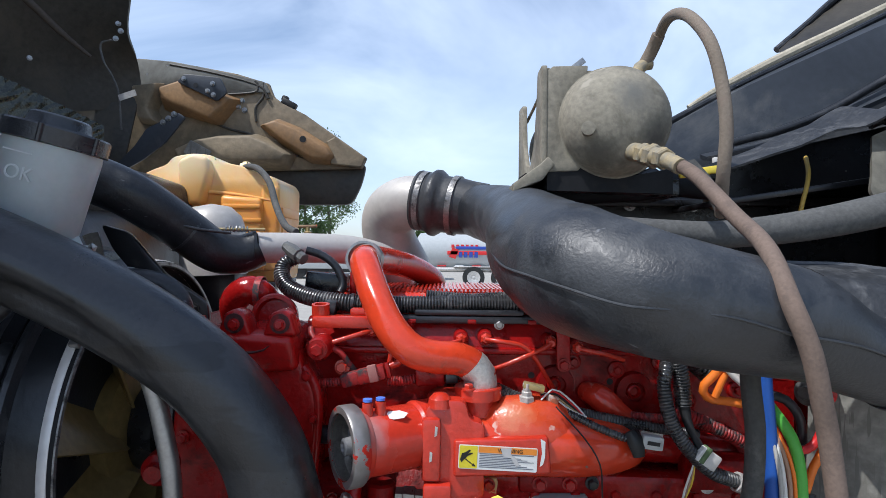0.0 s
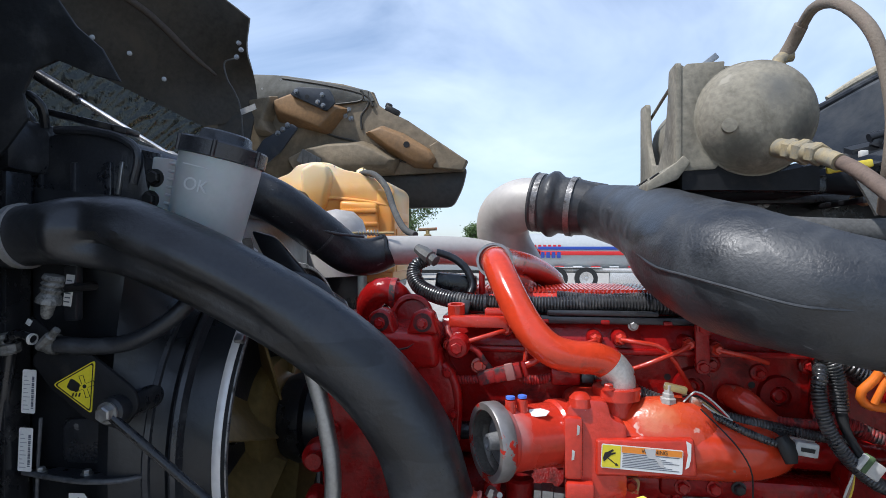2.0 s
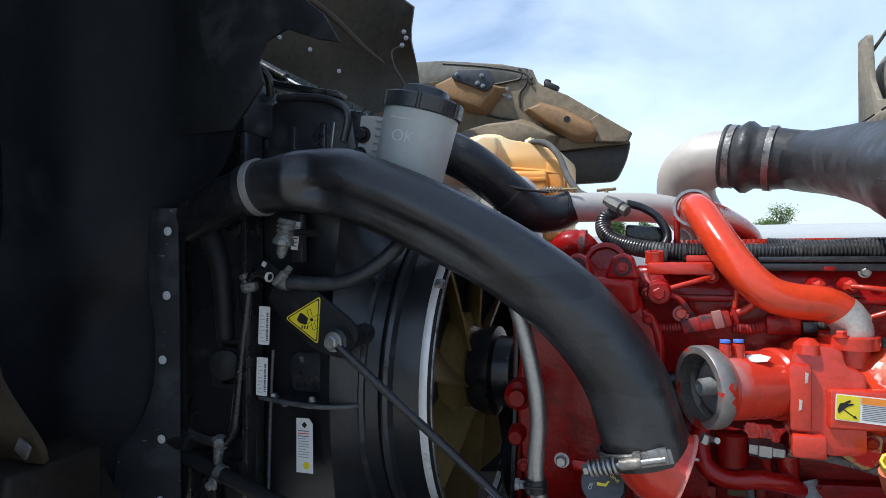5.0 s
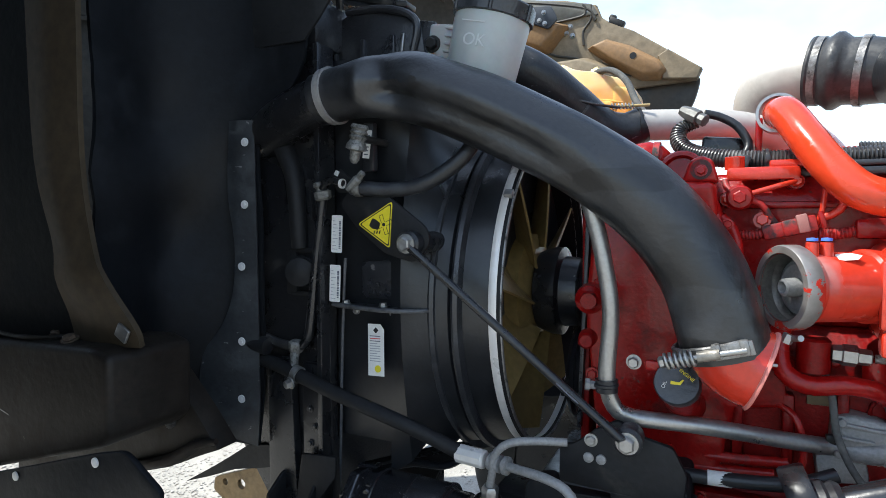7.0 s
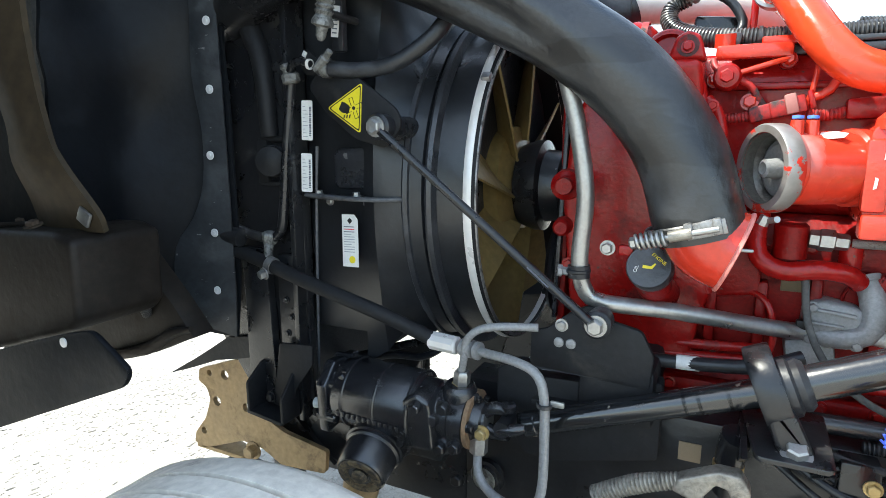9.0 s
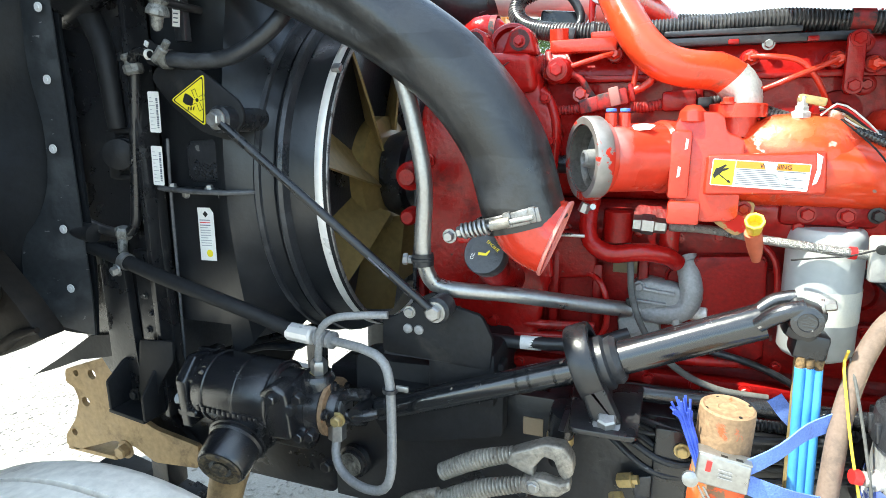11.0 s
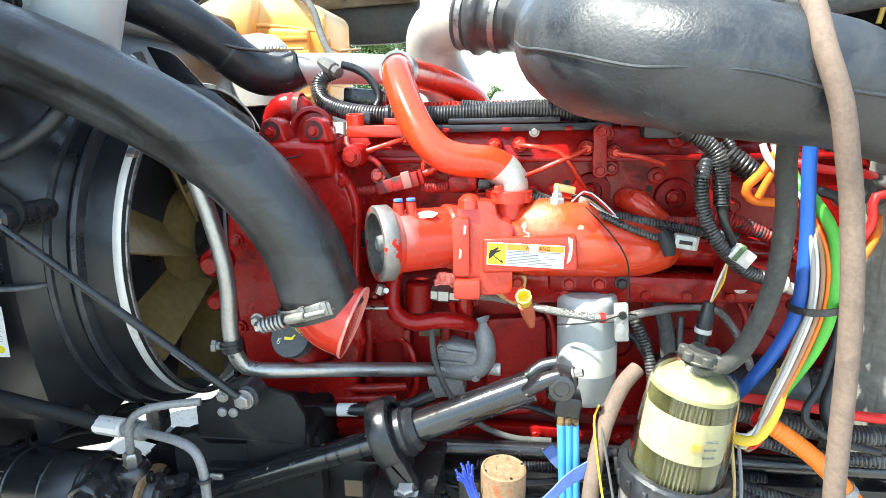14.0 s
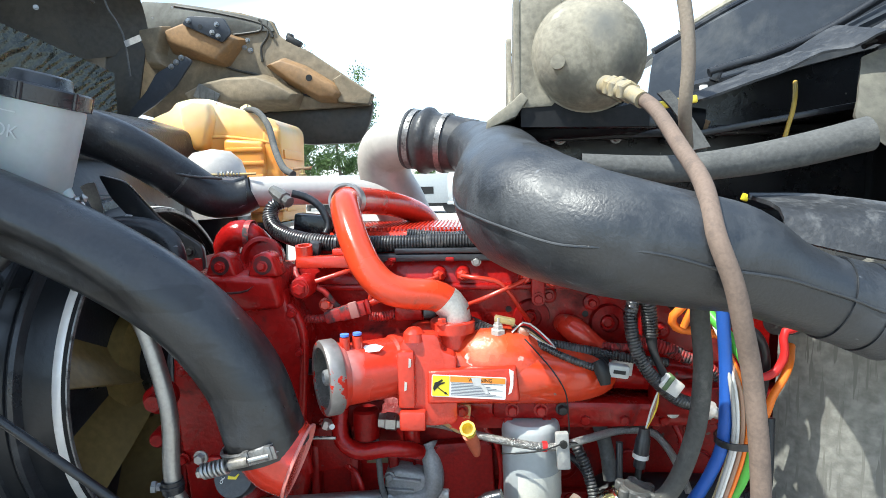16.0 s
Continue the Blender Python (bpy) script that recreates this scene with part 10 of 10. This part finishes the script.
part("neck_clamp", lathe(NZ + V(0.014, 0.002, -0.030), (0.45, 0.1, -0.9), [(0, 0.018), (0, 0.0225), (0.014, 0.0225), (0.014, 0.018)], 26), RIVET, res, "steel hose clamp")
part("clamp_screw", lathe(NZ + V(0.020, -0.012, -0.026), (1, 0.3, 0.25), [(0, 0.005), (0.006, 0.007), (0.012, 0.005), (0.018, 0.007), (0.024, 0.005), (0.030, 0.008), (0.036, 0)], 12), STEEL, res)
cap_b = part("cap", lathe(RB + RAX * 0.140, RAX, [(0, 0.070), (0.002, 0.075), (0.026, 0.0755), (0.029, 0.073), (0.030, 0.048), (0.034, 0.046), (0.047, 0.043), (0.050, 0.038), (0.051, 0)], 52), PLASTIC, res, "black screw cap with a raised knob")
for i in range(6):
    a = 2 * math.pi * i / 6 + 0.3
    rad_ = u_ * math.cos(a) + w_ * math.sin(a)
    part("grip", rod(RB + RAX * 0.141 + rad_ * 0.0752, RB + RAX * 0.168 + rad_ * 0.0758, 0.004, 8), PLASTIC, cap_b)
part("side_plate", prism(rounded([(-0.748, 1.742), (-0.735, 1.838), (-0.685, 1.830), (-0.70, 1.725)], 0.006), "xz", 0.880, 0.888, bevel=0.002), BM, res)
for k in range(6):
    part("plate_rib", box((-0.698 + 0.002 * k, 0.876, 1.752 + k * 0.014), (0.024, 0.012, 0.005), (0, 13, 0), 0.002), BM, res)
for bx_, z_ in ((-0.730, 1.799), (-0.739, 1.761)):
    bolt(res, (bx_, 0.879, z_), (0, -1, 0), INK, 0.012, 0.010)
part("mount_bracket", prism([(-0.80, 1.70), (-0.80, 1.86), (-0.73, 1.845), (-0.73, 1.72)], "xz", 0.89, 0.90, bevel=0.002), BLACK_PAINT, res)
CHALK = flat_material("faint chalk", (0.53, 0.56, 0.56), 0.7)
MK = on_plane(RB + RAX * 0.088 + V(0.004, -0.0685, 0), (0.03, -1, 0.03)) @ pose(0, 0, 0, 0, 0, -14)
text_piece("OK", 0.030, MK, CHALK, res, "chalk_letters")
part("level_mark", slab(on_plane(RB + RAX * 0.122 + V(-0.004, -0.0700, 0), (0, -1, 0.04)) @ pose(0, 0, 0, 0, 0, -14), rect(-0.022, -0.001, 0.022, 0.001), 0.0006), CHALK, res)

tank2 = thing("coolant_tank", "amber translucent coolant expansion tank, half full", "tank", at=(-0.72, 1.85, 1.55))
part("body", prism(rounded([(-0.935, 1.879), (-0.891, 1.907), (-0.837, 1.926), (-0.82, 1.950), (-0.762, 1.962), (-0.701, 1.957), (-0.671, 1.937), (-0.595, 1.921), (-0.561, 1.906), (-0.505, 1.890), (-0.488, 1.868), (-0.492, 1.57), (-0.66, 1.57), (-0.69, 1.738), (-0.782, 1.825)], 0.02), "xz", 1.742, 1.99, bevel=0.007), TANK_FLUID, tank2)
part("seam_rib", tube([(-0.93, 1.752, 1.872), (-0.80, 1.739, 1.838), (-0.70, 1.738, 1.842), (-0.60, 1.738, 1.832), (-0.495, 1.742, 1.815)], 0.006, 10), TANK_FLUID, tank2)
part("front_bulge", soft_box([(-0.785, 1.80), (-0.790, 1.935), (-0.745, 1.958), (-0.700, 1.945), (-0.690, 1.90), (-0.715, 1.80)], "xz", 1.705, 1.80, 0.016), TANK_FLUID, tank2)
part("front_bulge", soft_box([(-0.660, 1.60), (-0.668, 1.835), (-0.540, 1.825), (-0.530, 1.60)], "xz", 1.722, 1.80, 0.016), TANK_FLUID, tank2)
part("corner_bulge", soft_box([(-0.545, 1.60), (-0.548, 1.875), (-0.490, 1.865), (-0.486, 1.60)], "xz", 1.736, 1.90, 0.014), TANK_FLUID, tank2)
for k in range(5):
    part("front_step", box((-0.60 + 0.004 * (k % 2), 1.724, 1.63 + k * 0.042), (0.118, 0.012, 0.016), bevel=0.005), TANK_FLUID, tank2)
for k in range(4):
    part("step_rib", box((-0.488, 1.86, 1.62 + k * 0.055), (0.010, 0.20, 0.03), bevel=0.004), TANK_FLUID, tank2)
part("nipple", lathe((-0.625, 1.77, 1.915), (0.9, 0, 0.35), [(0, 0.012), (0.01, 0.012), (0.012, 0.017), (0.022, 0.017), (0.024, 0.011), (0.04, 0.011)], 18), COOLANT_PALE, tank2)
part("clip", lathe((-0.606, 1.77, 1.923), (0.9, 0, 0.2), [(0, 0.014), (0, 0.019), (0.012, 0.019), (0.012, 0.014)], 20), BRASS, tank2)
part("support_tray", box((-0.62, 1.87, 1.56), (0.24, 0.26, 0.02), bevel=0.004), BLACK_PAINT, tank2)
part("support_leg", prism([(-0.72, 1.55), (-0.55, 1.55), (-0.56, 1.0), (-0.68, 1.0)], "xz", 1.93, 1.95), BLACK_PAINT, tank2)
thing("vent_hose", "thin grey vent hose from the coolant tank", "hose", tube([(-0.612, 1.768, 1.921), (-0.58, 1.74, 1.922), (-0.535, 1.69, 1.905), (-0.49, 1.64, 1.86), (-0.455, 1.585, 1.79), (-0.415, 1.53, 1.735), (-0.375, 1.49, 1.715)], 0.0095, 14), GREY_HOSE)
part("cock", lathe((-0.331, 1.43, 1.690), (0, 0, 1), [(0, 0.010), (0.024, 0.010), (0.026, 0.005), (0.036, 0.005)], 12), BRASS, alu_pipe, "brass drain cock")
part("cock_handle", rod((-0.355, 1.43, 1.727), (-0.307, 1.43, 1.729), 0.004, 10), RUST, alu_pipe)
part("hose_clamp", lathe((-0.408, 1.239, 1.6705), (0.9, 0.42, 0.02), [(0, 0.0345), (0, 0.0425), (0.006, 0.0425), (0.006, 0.0345)], 32), BLACK_PAINT, up_hose)
part("clamp_spring", tube([V(-0.455, 1.205, 1.712) + V(0.0035 * i / 3, 0.0009 * i / 3, 0) + V(0, math.cos(i * math.pi / 3), math.sin(i * math.pi / 3)) * 0.006 for i in range(42)], 0.0016, 6, step=0.003), STEEL, up_hose)
part("clamp_bolt", rod((-0.47, 1.20, 1.711), (-0.375, 1.223, 1.712), 0.0032, 8), BRASS, up_hose)
part("hose_band", lathe((-0.520, 1.160, 1.703), (0.62, 0.55, -0.60), [(0, 0.0455), (0, 0.0468), (0.005, 0.0468), (0.005, 0.0455)], 36), PLASTIC, up_hose)
part("cable_tie", tube([(-0.545, 1.11, 1.745), (-0.525, 1.105, 1.722), (-0.48, 1.13, 1.708), (-0.43, 1.17, 1.702)], 0.003, 8), PLASTIC, up_hose)
dome_ = thing("air_canister", "bare metal domed canister behind the upper hose", "canister", lathe((-0.60, 1.52, 1.60), (-0.05, 0, 1), [(0, 0.085), (0.12, 0.085), (0.155, 0.075), (0.18, 0.05), (0.19, 0)], 36), PIPE_ALU)
part("bracket_foot", box((-0.60, 1.56, 1.55), (0.12, 0.10, 0.12), bevel=0.01), BLACK_PAINT, dome_)
arm = thing("fan_support_arm", "black pressed steel fan support arm", "bracket", prism(rounded([(-0.655, 1.715), (-0.60, 1.70), (-0.53, 1.62), (-0.445, 1.565), (-0.44, 1.50), (-0.49, 1.535), (-0.56, 1.585), (-0.63, 1.665)], 0.012), "xz", 1.09, 1.105, bevel=0.003), BLACK_PAINT)
bolt(arm, (-0.47, 1.089, 1.553), (0, -1, 0), INK, 0.008, 0.006)
thing("bypass_elbow", "black rubber elbow hose by the front cover", "hose", tube([(-0.60, 0.96, 1.60), (-0.55, 0.985, 1.612), (-0.49, 0.99, 1.605), (-0.455, 0.99, 1.575), (-0.448, 0.99, 1.52)], 0.021, 20), RUBBER)
thing("shroud_bracket", "bent bare steel bracket at the shroud top", "bracket", sheet([[(-0.660, 1.045, 1.690), (-0.645, 1.045, 1.696), (-0.630, 1.045, 1.698)], [(-0.648, 1.05, 1.660), (-0.636, 1.05, 1.664), (-0.624, 1.05, 1.666)], [(-0.640, 1.06, 1.632), (-0.632, 1.06, 1.630), (-0.624, 1.06, 1.626)]], 0.003), STEEL)
# ---- radiator top clutter ----
topbox = thing("charge_cooler_tank", "black charge-air cooler end tank above the radiator", "cooler", prism(rounded([(-1.02, 1.66), (-1.0, 1.86), (-0.90, 1.90), (-0.76, 1.855), (-0.745, 1.76), (-0.83, 1.70)], 0.02), "xz", 0.885, 1.75, bevel=0.010), PLASTIC)
part("slot", box((-0.80, 0.882, 1.80), (0.008, 0.006, 0.06), (0, 8, 0), 0.002), STEEL, topbox)
part("top_rib", box((-0.87, 0.90, 1.905), (0.17, 0.04, 0.012), (0, 14, 0), 0.003), BLACK_PAINT, topbox)
part("rolled_edge", tube([(-0.93, 0.885, 1.89), (-0.85, 0.882, 1.885), (-0.79, 0.882, 1.868), (-0.765, 0.882, 1.84), (-0.775, 0.882, 1.79)], 0.008, 10), PLASTIC, topbox)
for k in range(3):
    part("tank_rib", box((-0.96 + k * 0.07, 0.884, 1.76), (0.012, 0.014, 0.14), bevel=0.003), PLASTIC, topbox)
thing("rubber_latch", "black looped rubber hood latch strap", "latch", tube([(-0.955, 0.86, 1.90), (-0.965, 0.84, 1.93), (-0.945, 0.83, 1.945), (-0.925, 0.845, 1.925), (-0.93, 0.86, 1.89)], 0.008, 10), RUBBER)
gas = thing("hood_gas_strut", "black gas strut with a bright piston rod", "strut", rod((-1.45, 1.13, 2.225), (-1.09, 1.13, 2.0155), 0.014, 16), BLACK_PAINT)
part("piston_rod", rod((-1.092, 1.13, 2.0165), (-0.86, 1.13, 1.880), 0.0065, 12), CHROME, gas)
part("ball_socket", lathe((-0.87, 1.13, 1.886), (0.86, 0, -0.5), [(0, 0.009), (0.01, 0.012), (0.028, 0.012), (0.03, 0)], 14), GREY_PAINT, gas)

# ---- tilted hood ----
hood = thing("hood", "tilted-open truck hood showing its raw brown underside", "hood", at=(-1.8, 1.5, 0.9))
part("fender_wall", prism(rounded([(-0.325, 2.075), (-0.345, 2.03), (-0.60, 2.02), (-0.80, 2.015), (-1.08, 1.98), (-1.32, 2.0), (-2.0, 2.2), (-2.0, 2.62), (-1.43, 2.545), (-1.375, 2.50), (-1.19, 2.492), (-0.90, 2.44), (-0.758, 2.398), (-0.735, 2.34), (-0.70, 2.315), (-0.60, 2.265)], 0.008), "xz", 2.515, 2.54, bevel=0.006), HOOD_IN, hood, "sunlit raw brown fender wall")
# Shade below the fender wall is put in as the dark lining colour.
part("wheel_arch", prism(rounded([(-0.330, 2.055), (-0.352, 1.96), (-0.395, 1.872), (-0.62, 1.868), (-0.85, 1.90), (-1.10, 1.965), (-1.10, 2.05), (-0.60, 2.06)], 0.03), "xz", 2.545, 2.58, bevel=0.008), HOOD_DARK, hood, "wheel-arch lip, dark for the shade under the wall")
def wedge(face, back, lo, hi, name, mat, label=""):
    """A moulded form that narrows from its foot on the wall to its face."""
    own = bmesh.new()
    f = [own.verts.new((x, lo, z)) for x, z in face]
    b = [own.verts.new((x, hi, z)) for x, z in back]
    own.faces.new(f)
    for k in range(len(f)):
        own.faces.new((f[k], b[k], b[(k + 1) % len(b)], f[(k + 1) % len(f)]))
    bmesh.ops.recalc_face_normals(own, faces=own.faces)
    bmesh.ops.bevel(own, geom=[e for e in own.edges if len(e.link_faces) == 2], offset=0.008, segments=2, affect="EDGES", profile=0.5)
    return part(name, own, mat, hood, label)


part("upper_band", prism(rounded([(-1.345, 2.375), (-1.338, 2.500), (-1.219, 2.491), (-1.068, 2.468), (-0.775, 2.403), (-0.748, 2.352), (-0.81, 2.357), (-0.866, 2.348), (-0.934, 2.343), (-1.12, 2.395), (-1.25, 2.372)], 0.012), "xz", 2.506, 2.517, bevel=0.003), HOOD_GREY, hood, "olive-grey primed upper band")
wedge([(-1.196, 2.310), (-1.202, 2.354), (-1.111, 2.383), (-0.903, 2.309), (-0.988, 2.227)], [(-1.215, 2.275), (-1.235, 2.365), (-1.125, 2.415), (-0.870, 2.325), (-0.965, 2.205)], 2.432, 2.517, "rib", HOOD_RIB, "ochre bonded rib")
wedge([(-1.330, 2.365), (-1.225, 2.380), (-1.240, 2.340), (-1.267, 2.270), (-1.235, 2.218), (-1.304, 2.232)], [(-1.36, 2.380), (-1.205, 2.395), (-1.215, 2.340), (-1.240, 2.270), (-1.205, 2.200), (-1.32, 2.215)], 2.455, 2.517, "shoulder", HOOD_IN)
wedge([(-1.10, 2.047), (-1.125, 2.087), (-1.052, 2.122), (-0.956, 2.142), (-0.812, 2.147), (-0.740, 2.118), (-0.660, 2.073), (-0.680, 2.048)], [(-1.12, 2.02), (-1.17, 2.10), (-1.07, 2.15), (-0.956, 2.172), (-0.805, 2.176), (-0.720, 2.142), (-0.630, 2.085), (-0.66, 2.02)], 2.415, 2.517, "lower_pan", HOOD_IN)
wedge([(-0.765, 2.205), (-0.713, 2.222), (-0.628, 2.188), (-0.498, 2.110), (-0.476, 2.079), (-0.492, 2.060), (-0.556, 2.066), (-0.676, 2.137)], [(-0.800, 2.212), (-0.715, 2.245), (-0.615, 2.205), (-0.475, 2.118), (-0.450, 2.075), (-0.488, 2.040), (-0.565, 2.047), (-0.69, 2.120)], 2.452, 2.517, "rib", HOOD_RIB, "ochre bonded rib")
part("seam_line", tube([(-1.20, 2.505, 2.292), (-1.10, 2.508, 2.262), (-1.027, 2.510, 2.237), (-0.94, 2.512, 2.199), (-0.84, 2.512, 2.174), (-0.766, 2.512, 2.137), (-0.679, 2.512, 2.096), (-0.605, 2.512, 2.075)], 0.0055, 8), HOOD_DARK, hood)
part("seam_line", tube([(-0.779, 2.510, 2.399), (-0.783, 2.512, 2.338), (-0.815, 2.512, 2.290), (-0.812, 2.512, 2.229)], 0.0055, 8), HOOD_DARK, hood)
part("seam_line", tube([(-0.444, 2.509, 2.143), (-0.438, 2.509, 2.111), (-0.458, 2.509, 2.080), (-0.495, 2.509, 2.059)], 0.005, 8), HOOD_DARK, hood)
part("slot_hole", lathe((-0.592, 2.4515, 2.143), (0, -1, 0), [(0, 0.014), (0.001, 0.014), (0.001, 0)], 18), INK, hood)
plt = part("hinge_plate", prism(rounded([(-1.088, 2.408), (-0.937, 2.394), (-0.918, 2.358), (-0.906, 2.330), (-0.948, 2.293), (-1.119, 2.374)], 0.012), "xz", 2.418, 2.430, bevel=0.003), CAB_PAINT, hood, "grey steel hinge plate")
for bx, bz in ((-1.088, 2.386), (-0.967, 2.367), (-0.988, 2.335), (-0.963, 2.319)):
    bolt(plt, (bx, 2.417, bz), (0, -1, 0), STEEL, 0.008, 0.008)
part("plate_hole", lathe((-1.038, 2.4175, 2.360), (0, -1, 0), [(0, 0.010), (0.0008, 0.010), (0.0008, 0)], 14), INK, plt)
for bx, bz in ((-0.875, 2.320), (-0.892, 2.293), (-0.864, 2.279)):
    bolt(hood, (bx, 2.514, bz), (0, -1, 0), STEEL, 0.009, 0.008)
lb = part("brace_foot", prism(rounded([(-1.236, 2.17), (-1.103, 2.24), (-1.073, 2.219), (-1.154, 2.114), (-1.246, 2.042), (-1.336, 1.989), (-1.40, 1.93), (-1.36, 2.02), (-1.285, 2.097)], 0.010), "xz", 2.40, 2.412, bevel=0.002), CAB_PAINT, hood, "grey steel brace foot")
for bx, bz in ((-1.166, 2.197), (-1.143, 2.214), (-1.120, 2.232)):
    bolt(lb, (bx, 2.399, bz), (0, -1, 0), STEEL, 0.009, 0.008)
part("loose_flap", box((-1.02, 2.40, 2.075), (0.10, 0.012, 0.06), (0, 28, 0), 0.004), CAB_PANEL, hood, "pale loose flap")
part("clip", box((-0.781, 2.436, 2.083), (0.035, 0.008, 0.055), bevel=0.003), HOOD_IN, hood)
part("clip_hole", box((-0.781, 2.4315, 2.085), (0.012, 0.002, 0.026)), INK, hood)
part("rubber_bumper", box((-0.672, 2.53, 2.312), (0.07, 0.03, 0.03), (0, 28, 0), 0.006), INK, hood)
part("bumper_head", box((-0.690, 2.53, 2.335), (0.03, 0.025, 0.025), (0, 20, 0), 0.006), INK, hood)
part("tip_cap", prism(rounded([(-0.327, 2.073), (-0.345, 2.03), (-0.48, 2.045), (-0.475, 2.09), (-0.50, 2.14), (-0.46, 2.165)], 0.006), "xz", 2.49, 2.516, bevel=0.005), HOOD_IN, hood)
part("top_crease", tube([(-1.19, 2.51, 2.475), (-0.98, 2.51, 2.435), (-0.80, 2.51, 2.385), (-0.76, 2.51, 2.33)], 0.007, 8), HOOD_DARK, hood)
part("panel_line", tube([(-0.934, 2.508, 2.346), (-0.866, 2.507, 2.351), (-0.810, 2.507, 2.361), (-0.806, 2.507, 2.393), (-0.817, 2.507, 2.406)], 0.005, 8), HOOD_DARK, hood)
for bx, bz in ((-1.29, 2.43), (-1.20, 2.47), (-0.80, 2.375)):
    bolt(hood, (bx, 2.514, bz), (0, -1, 0), STEEL, 0.007, 0.006)
# black crown, lining and foil
part("crown", sheet([[(-1.215, 2.22, 2.64), (-1.34, 2.18, 2.735), (-1.42, 2.12, 2.755), (-1.50, 2.0, 2.745), (-1.62, 1.8, 2.78), (-1.85, 1.5, 2.90), (-2.2, 1.1, 3.0)], [(-1.265, 2.30, 2.53), (-1.38, 2.24, 2.60), (-1.50, 2.18, 2.62), (-1.62, 2.05, 2.60), (-1.78, 1.85, 2.60), (-2.0, 1.5, 2.70), (-2.3, 1.1, 2.75)], [(-1.30, 2.45, 2.46), (-1.42, 2.38, 2.44), (-1.58, 2.28, 2.42), (-1.72, 2.12, 2.40), (-1.88, 1.9, 2.40), (-2.1, 1.5, 2.46), (-2.35, 1.1, 2.5)],
                      [(-1.30, 2.50, 2.30), (-1.45, 2.42, 2.25), (-1.62, 2.32, 2.22), (-1.80, 2.18, 2.2), (-1.95, 1.95, 2.2), (-2.15, 1.5, 2.2), (-2.4, 1.1, 2.2)]], 0.012, steps=4), HOOD_DARK, hood, "black hood crown lining")
part("crown_rib", tube([(-1.345, 2.19, 2.40), (-1.42, 2.13, 2.47), (-1.49, 2.07, 2.55), (-1.555, 2.0, 2.615), (-1.66, 1.85, 2.68)], [0.006, 0.012, 0.014, 0.014, 0.012], 14), material("dull brown rib paint", (0.060, 0.046, 0.034), 0.7, var=0.3, scale=10, grain=120, bump=0.3), hood, "brown moulded crown rib")
part("lower_lining", sheet([[(-1.30, 2.46, 2.32), (-1.6, 2.36, 2.24), (-2.0, 1.9, 2.22), (-2.4, 1.2, 2.2)], [(-1.34, 2.42, 2.02), (-1.6, 2.36, 1.95), (-2.0, 1.9, 1.9), (-2.4, 1.2, 1.9)], [(-1.40, 2.42, 1.75), (-1.6, 2.36, 1.6), (-2.0, 1.9, 1.5), (-2.4, 1.2, 1.5)]], 0.01), HOOD_DARK, hood)
foil = bmesh.new()
NF, MF = 230, 50


def foil_point(i, j):
    u, w = i / NF, j / MF
    p = V(-1.33 - 0.66 * u, 2.26 - 0.57 * u, 1.90 + 0.10 * u + (0.25 + 0.25 * u) * w)
    ridge = max(0.0, 1 - abs(noise.noise(V(u * 34 + w * 9, w * 1.2, 1.0))) * 2.2) ** 5
    ridge2 = max(0.0, 1 - abs(noise.noise(V(u * 70 + w * 30, w * 2.5, 7.0))) * 2.2) ** 5
    return p + V(0.5, -0.8, 0.2) * (0.008 * ridge + 0.004 * ridge2)


fr = [[foil.verts.new(foil_point(i, j)) for i in range(NF + 1)] for j in range(MF + 1)]
for j in range(MF):
    for i in range(NF):
        foil.faces.new((fr[j][i], fr[j][i + 1], fr[j + 1][i + 1], fr[j + 1][i]))
part("foil_insulation", foil, FOIL, hood, "crinkled black foil insulation", sharp=60)
part("edge_strip", sheet([[(-1.870, 1.895, 2.300), (-1.715, 1.995, 2.212), (-1.505, 2.12, 2.090)], [(-1.862, 1.89, 2.284), (-1.708, 1.99, 2.194), (-1.500, 2.115, 2.074)]], 0.004), CAB_PAINT, hood, "grey steel edge strip")
part("front_face", sheet([[(-2.35, 2.4, 2.9), (-2.6, 1.4, 3.0), (-2.5, 0.5, 2.9)], [(-2.45, 2.3, 2.0), (-2.65, 1.4, 2.0), (-2.55, 0.5, 2.0)], [(-2.4, 2.3, 1.1), (-2.6, 1.4, 1.1), (-2.5, 0.5, 1.0)]], 0.012), HOOD_DARK, hood)

part("hinge_arm", box((-1.85, 1.3, 0.98), (1.5, 0.10, 0.10), (0, 6, 0), 0.01), BLACK_PAINT, hood)
wire = part("lamp_wire", tube([(-1.270, 2.20, 2.469), (-1.313, 2.20, 2.453), (-1.299, 2.20, 2.384), (-1.266, 2.20, 2.328), (-1.241, 2.20, 2.260), (-1.229, 2.20, 2.124)], 0.0038, 8), GREY_HOSE, hood)
part("wire_tag", slab(on_plane((-1.202, 2.19, 2.254), (0, -1, 0), (-0.35, 0, 1)), rect(-0.034, -0.012, 0.034, 0.012), 0.002), CLIP_GREY, hood)
for bx, bz in ((-1.285, 2.56), (-1.275, 2.53), (-1.295, 2.50)):
    bolt(hood, (bx, 2.27, bz), (0.2, -1, 0), STEEL, 0.008, 0.008)
for bx, by_, bz in ((-1.74, 1.98, 2.50), (-1.64, 2.06, 2.46), (-1.55, 2.15, 2.38)):
    bolt(hood, (bx, by_, bz), (0.5, -0.8, 0), STEEL, 0.007, 0.006)
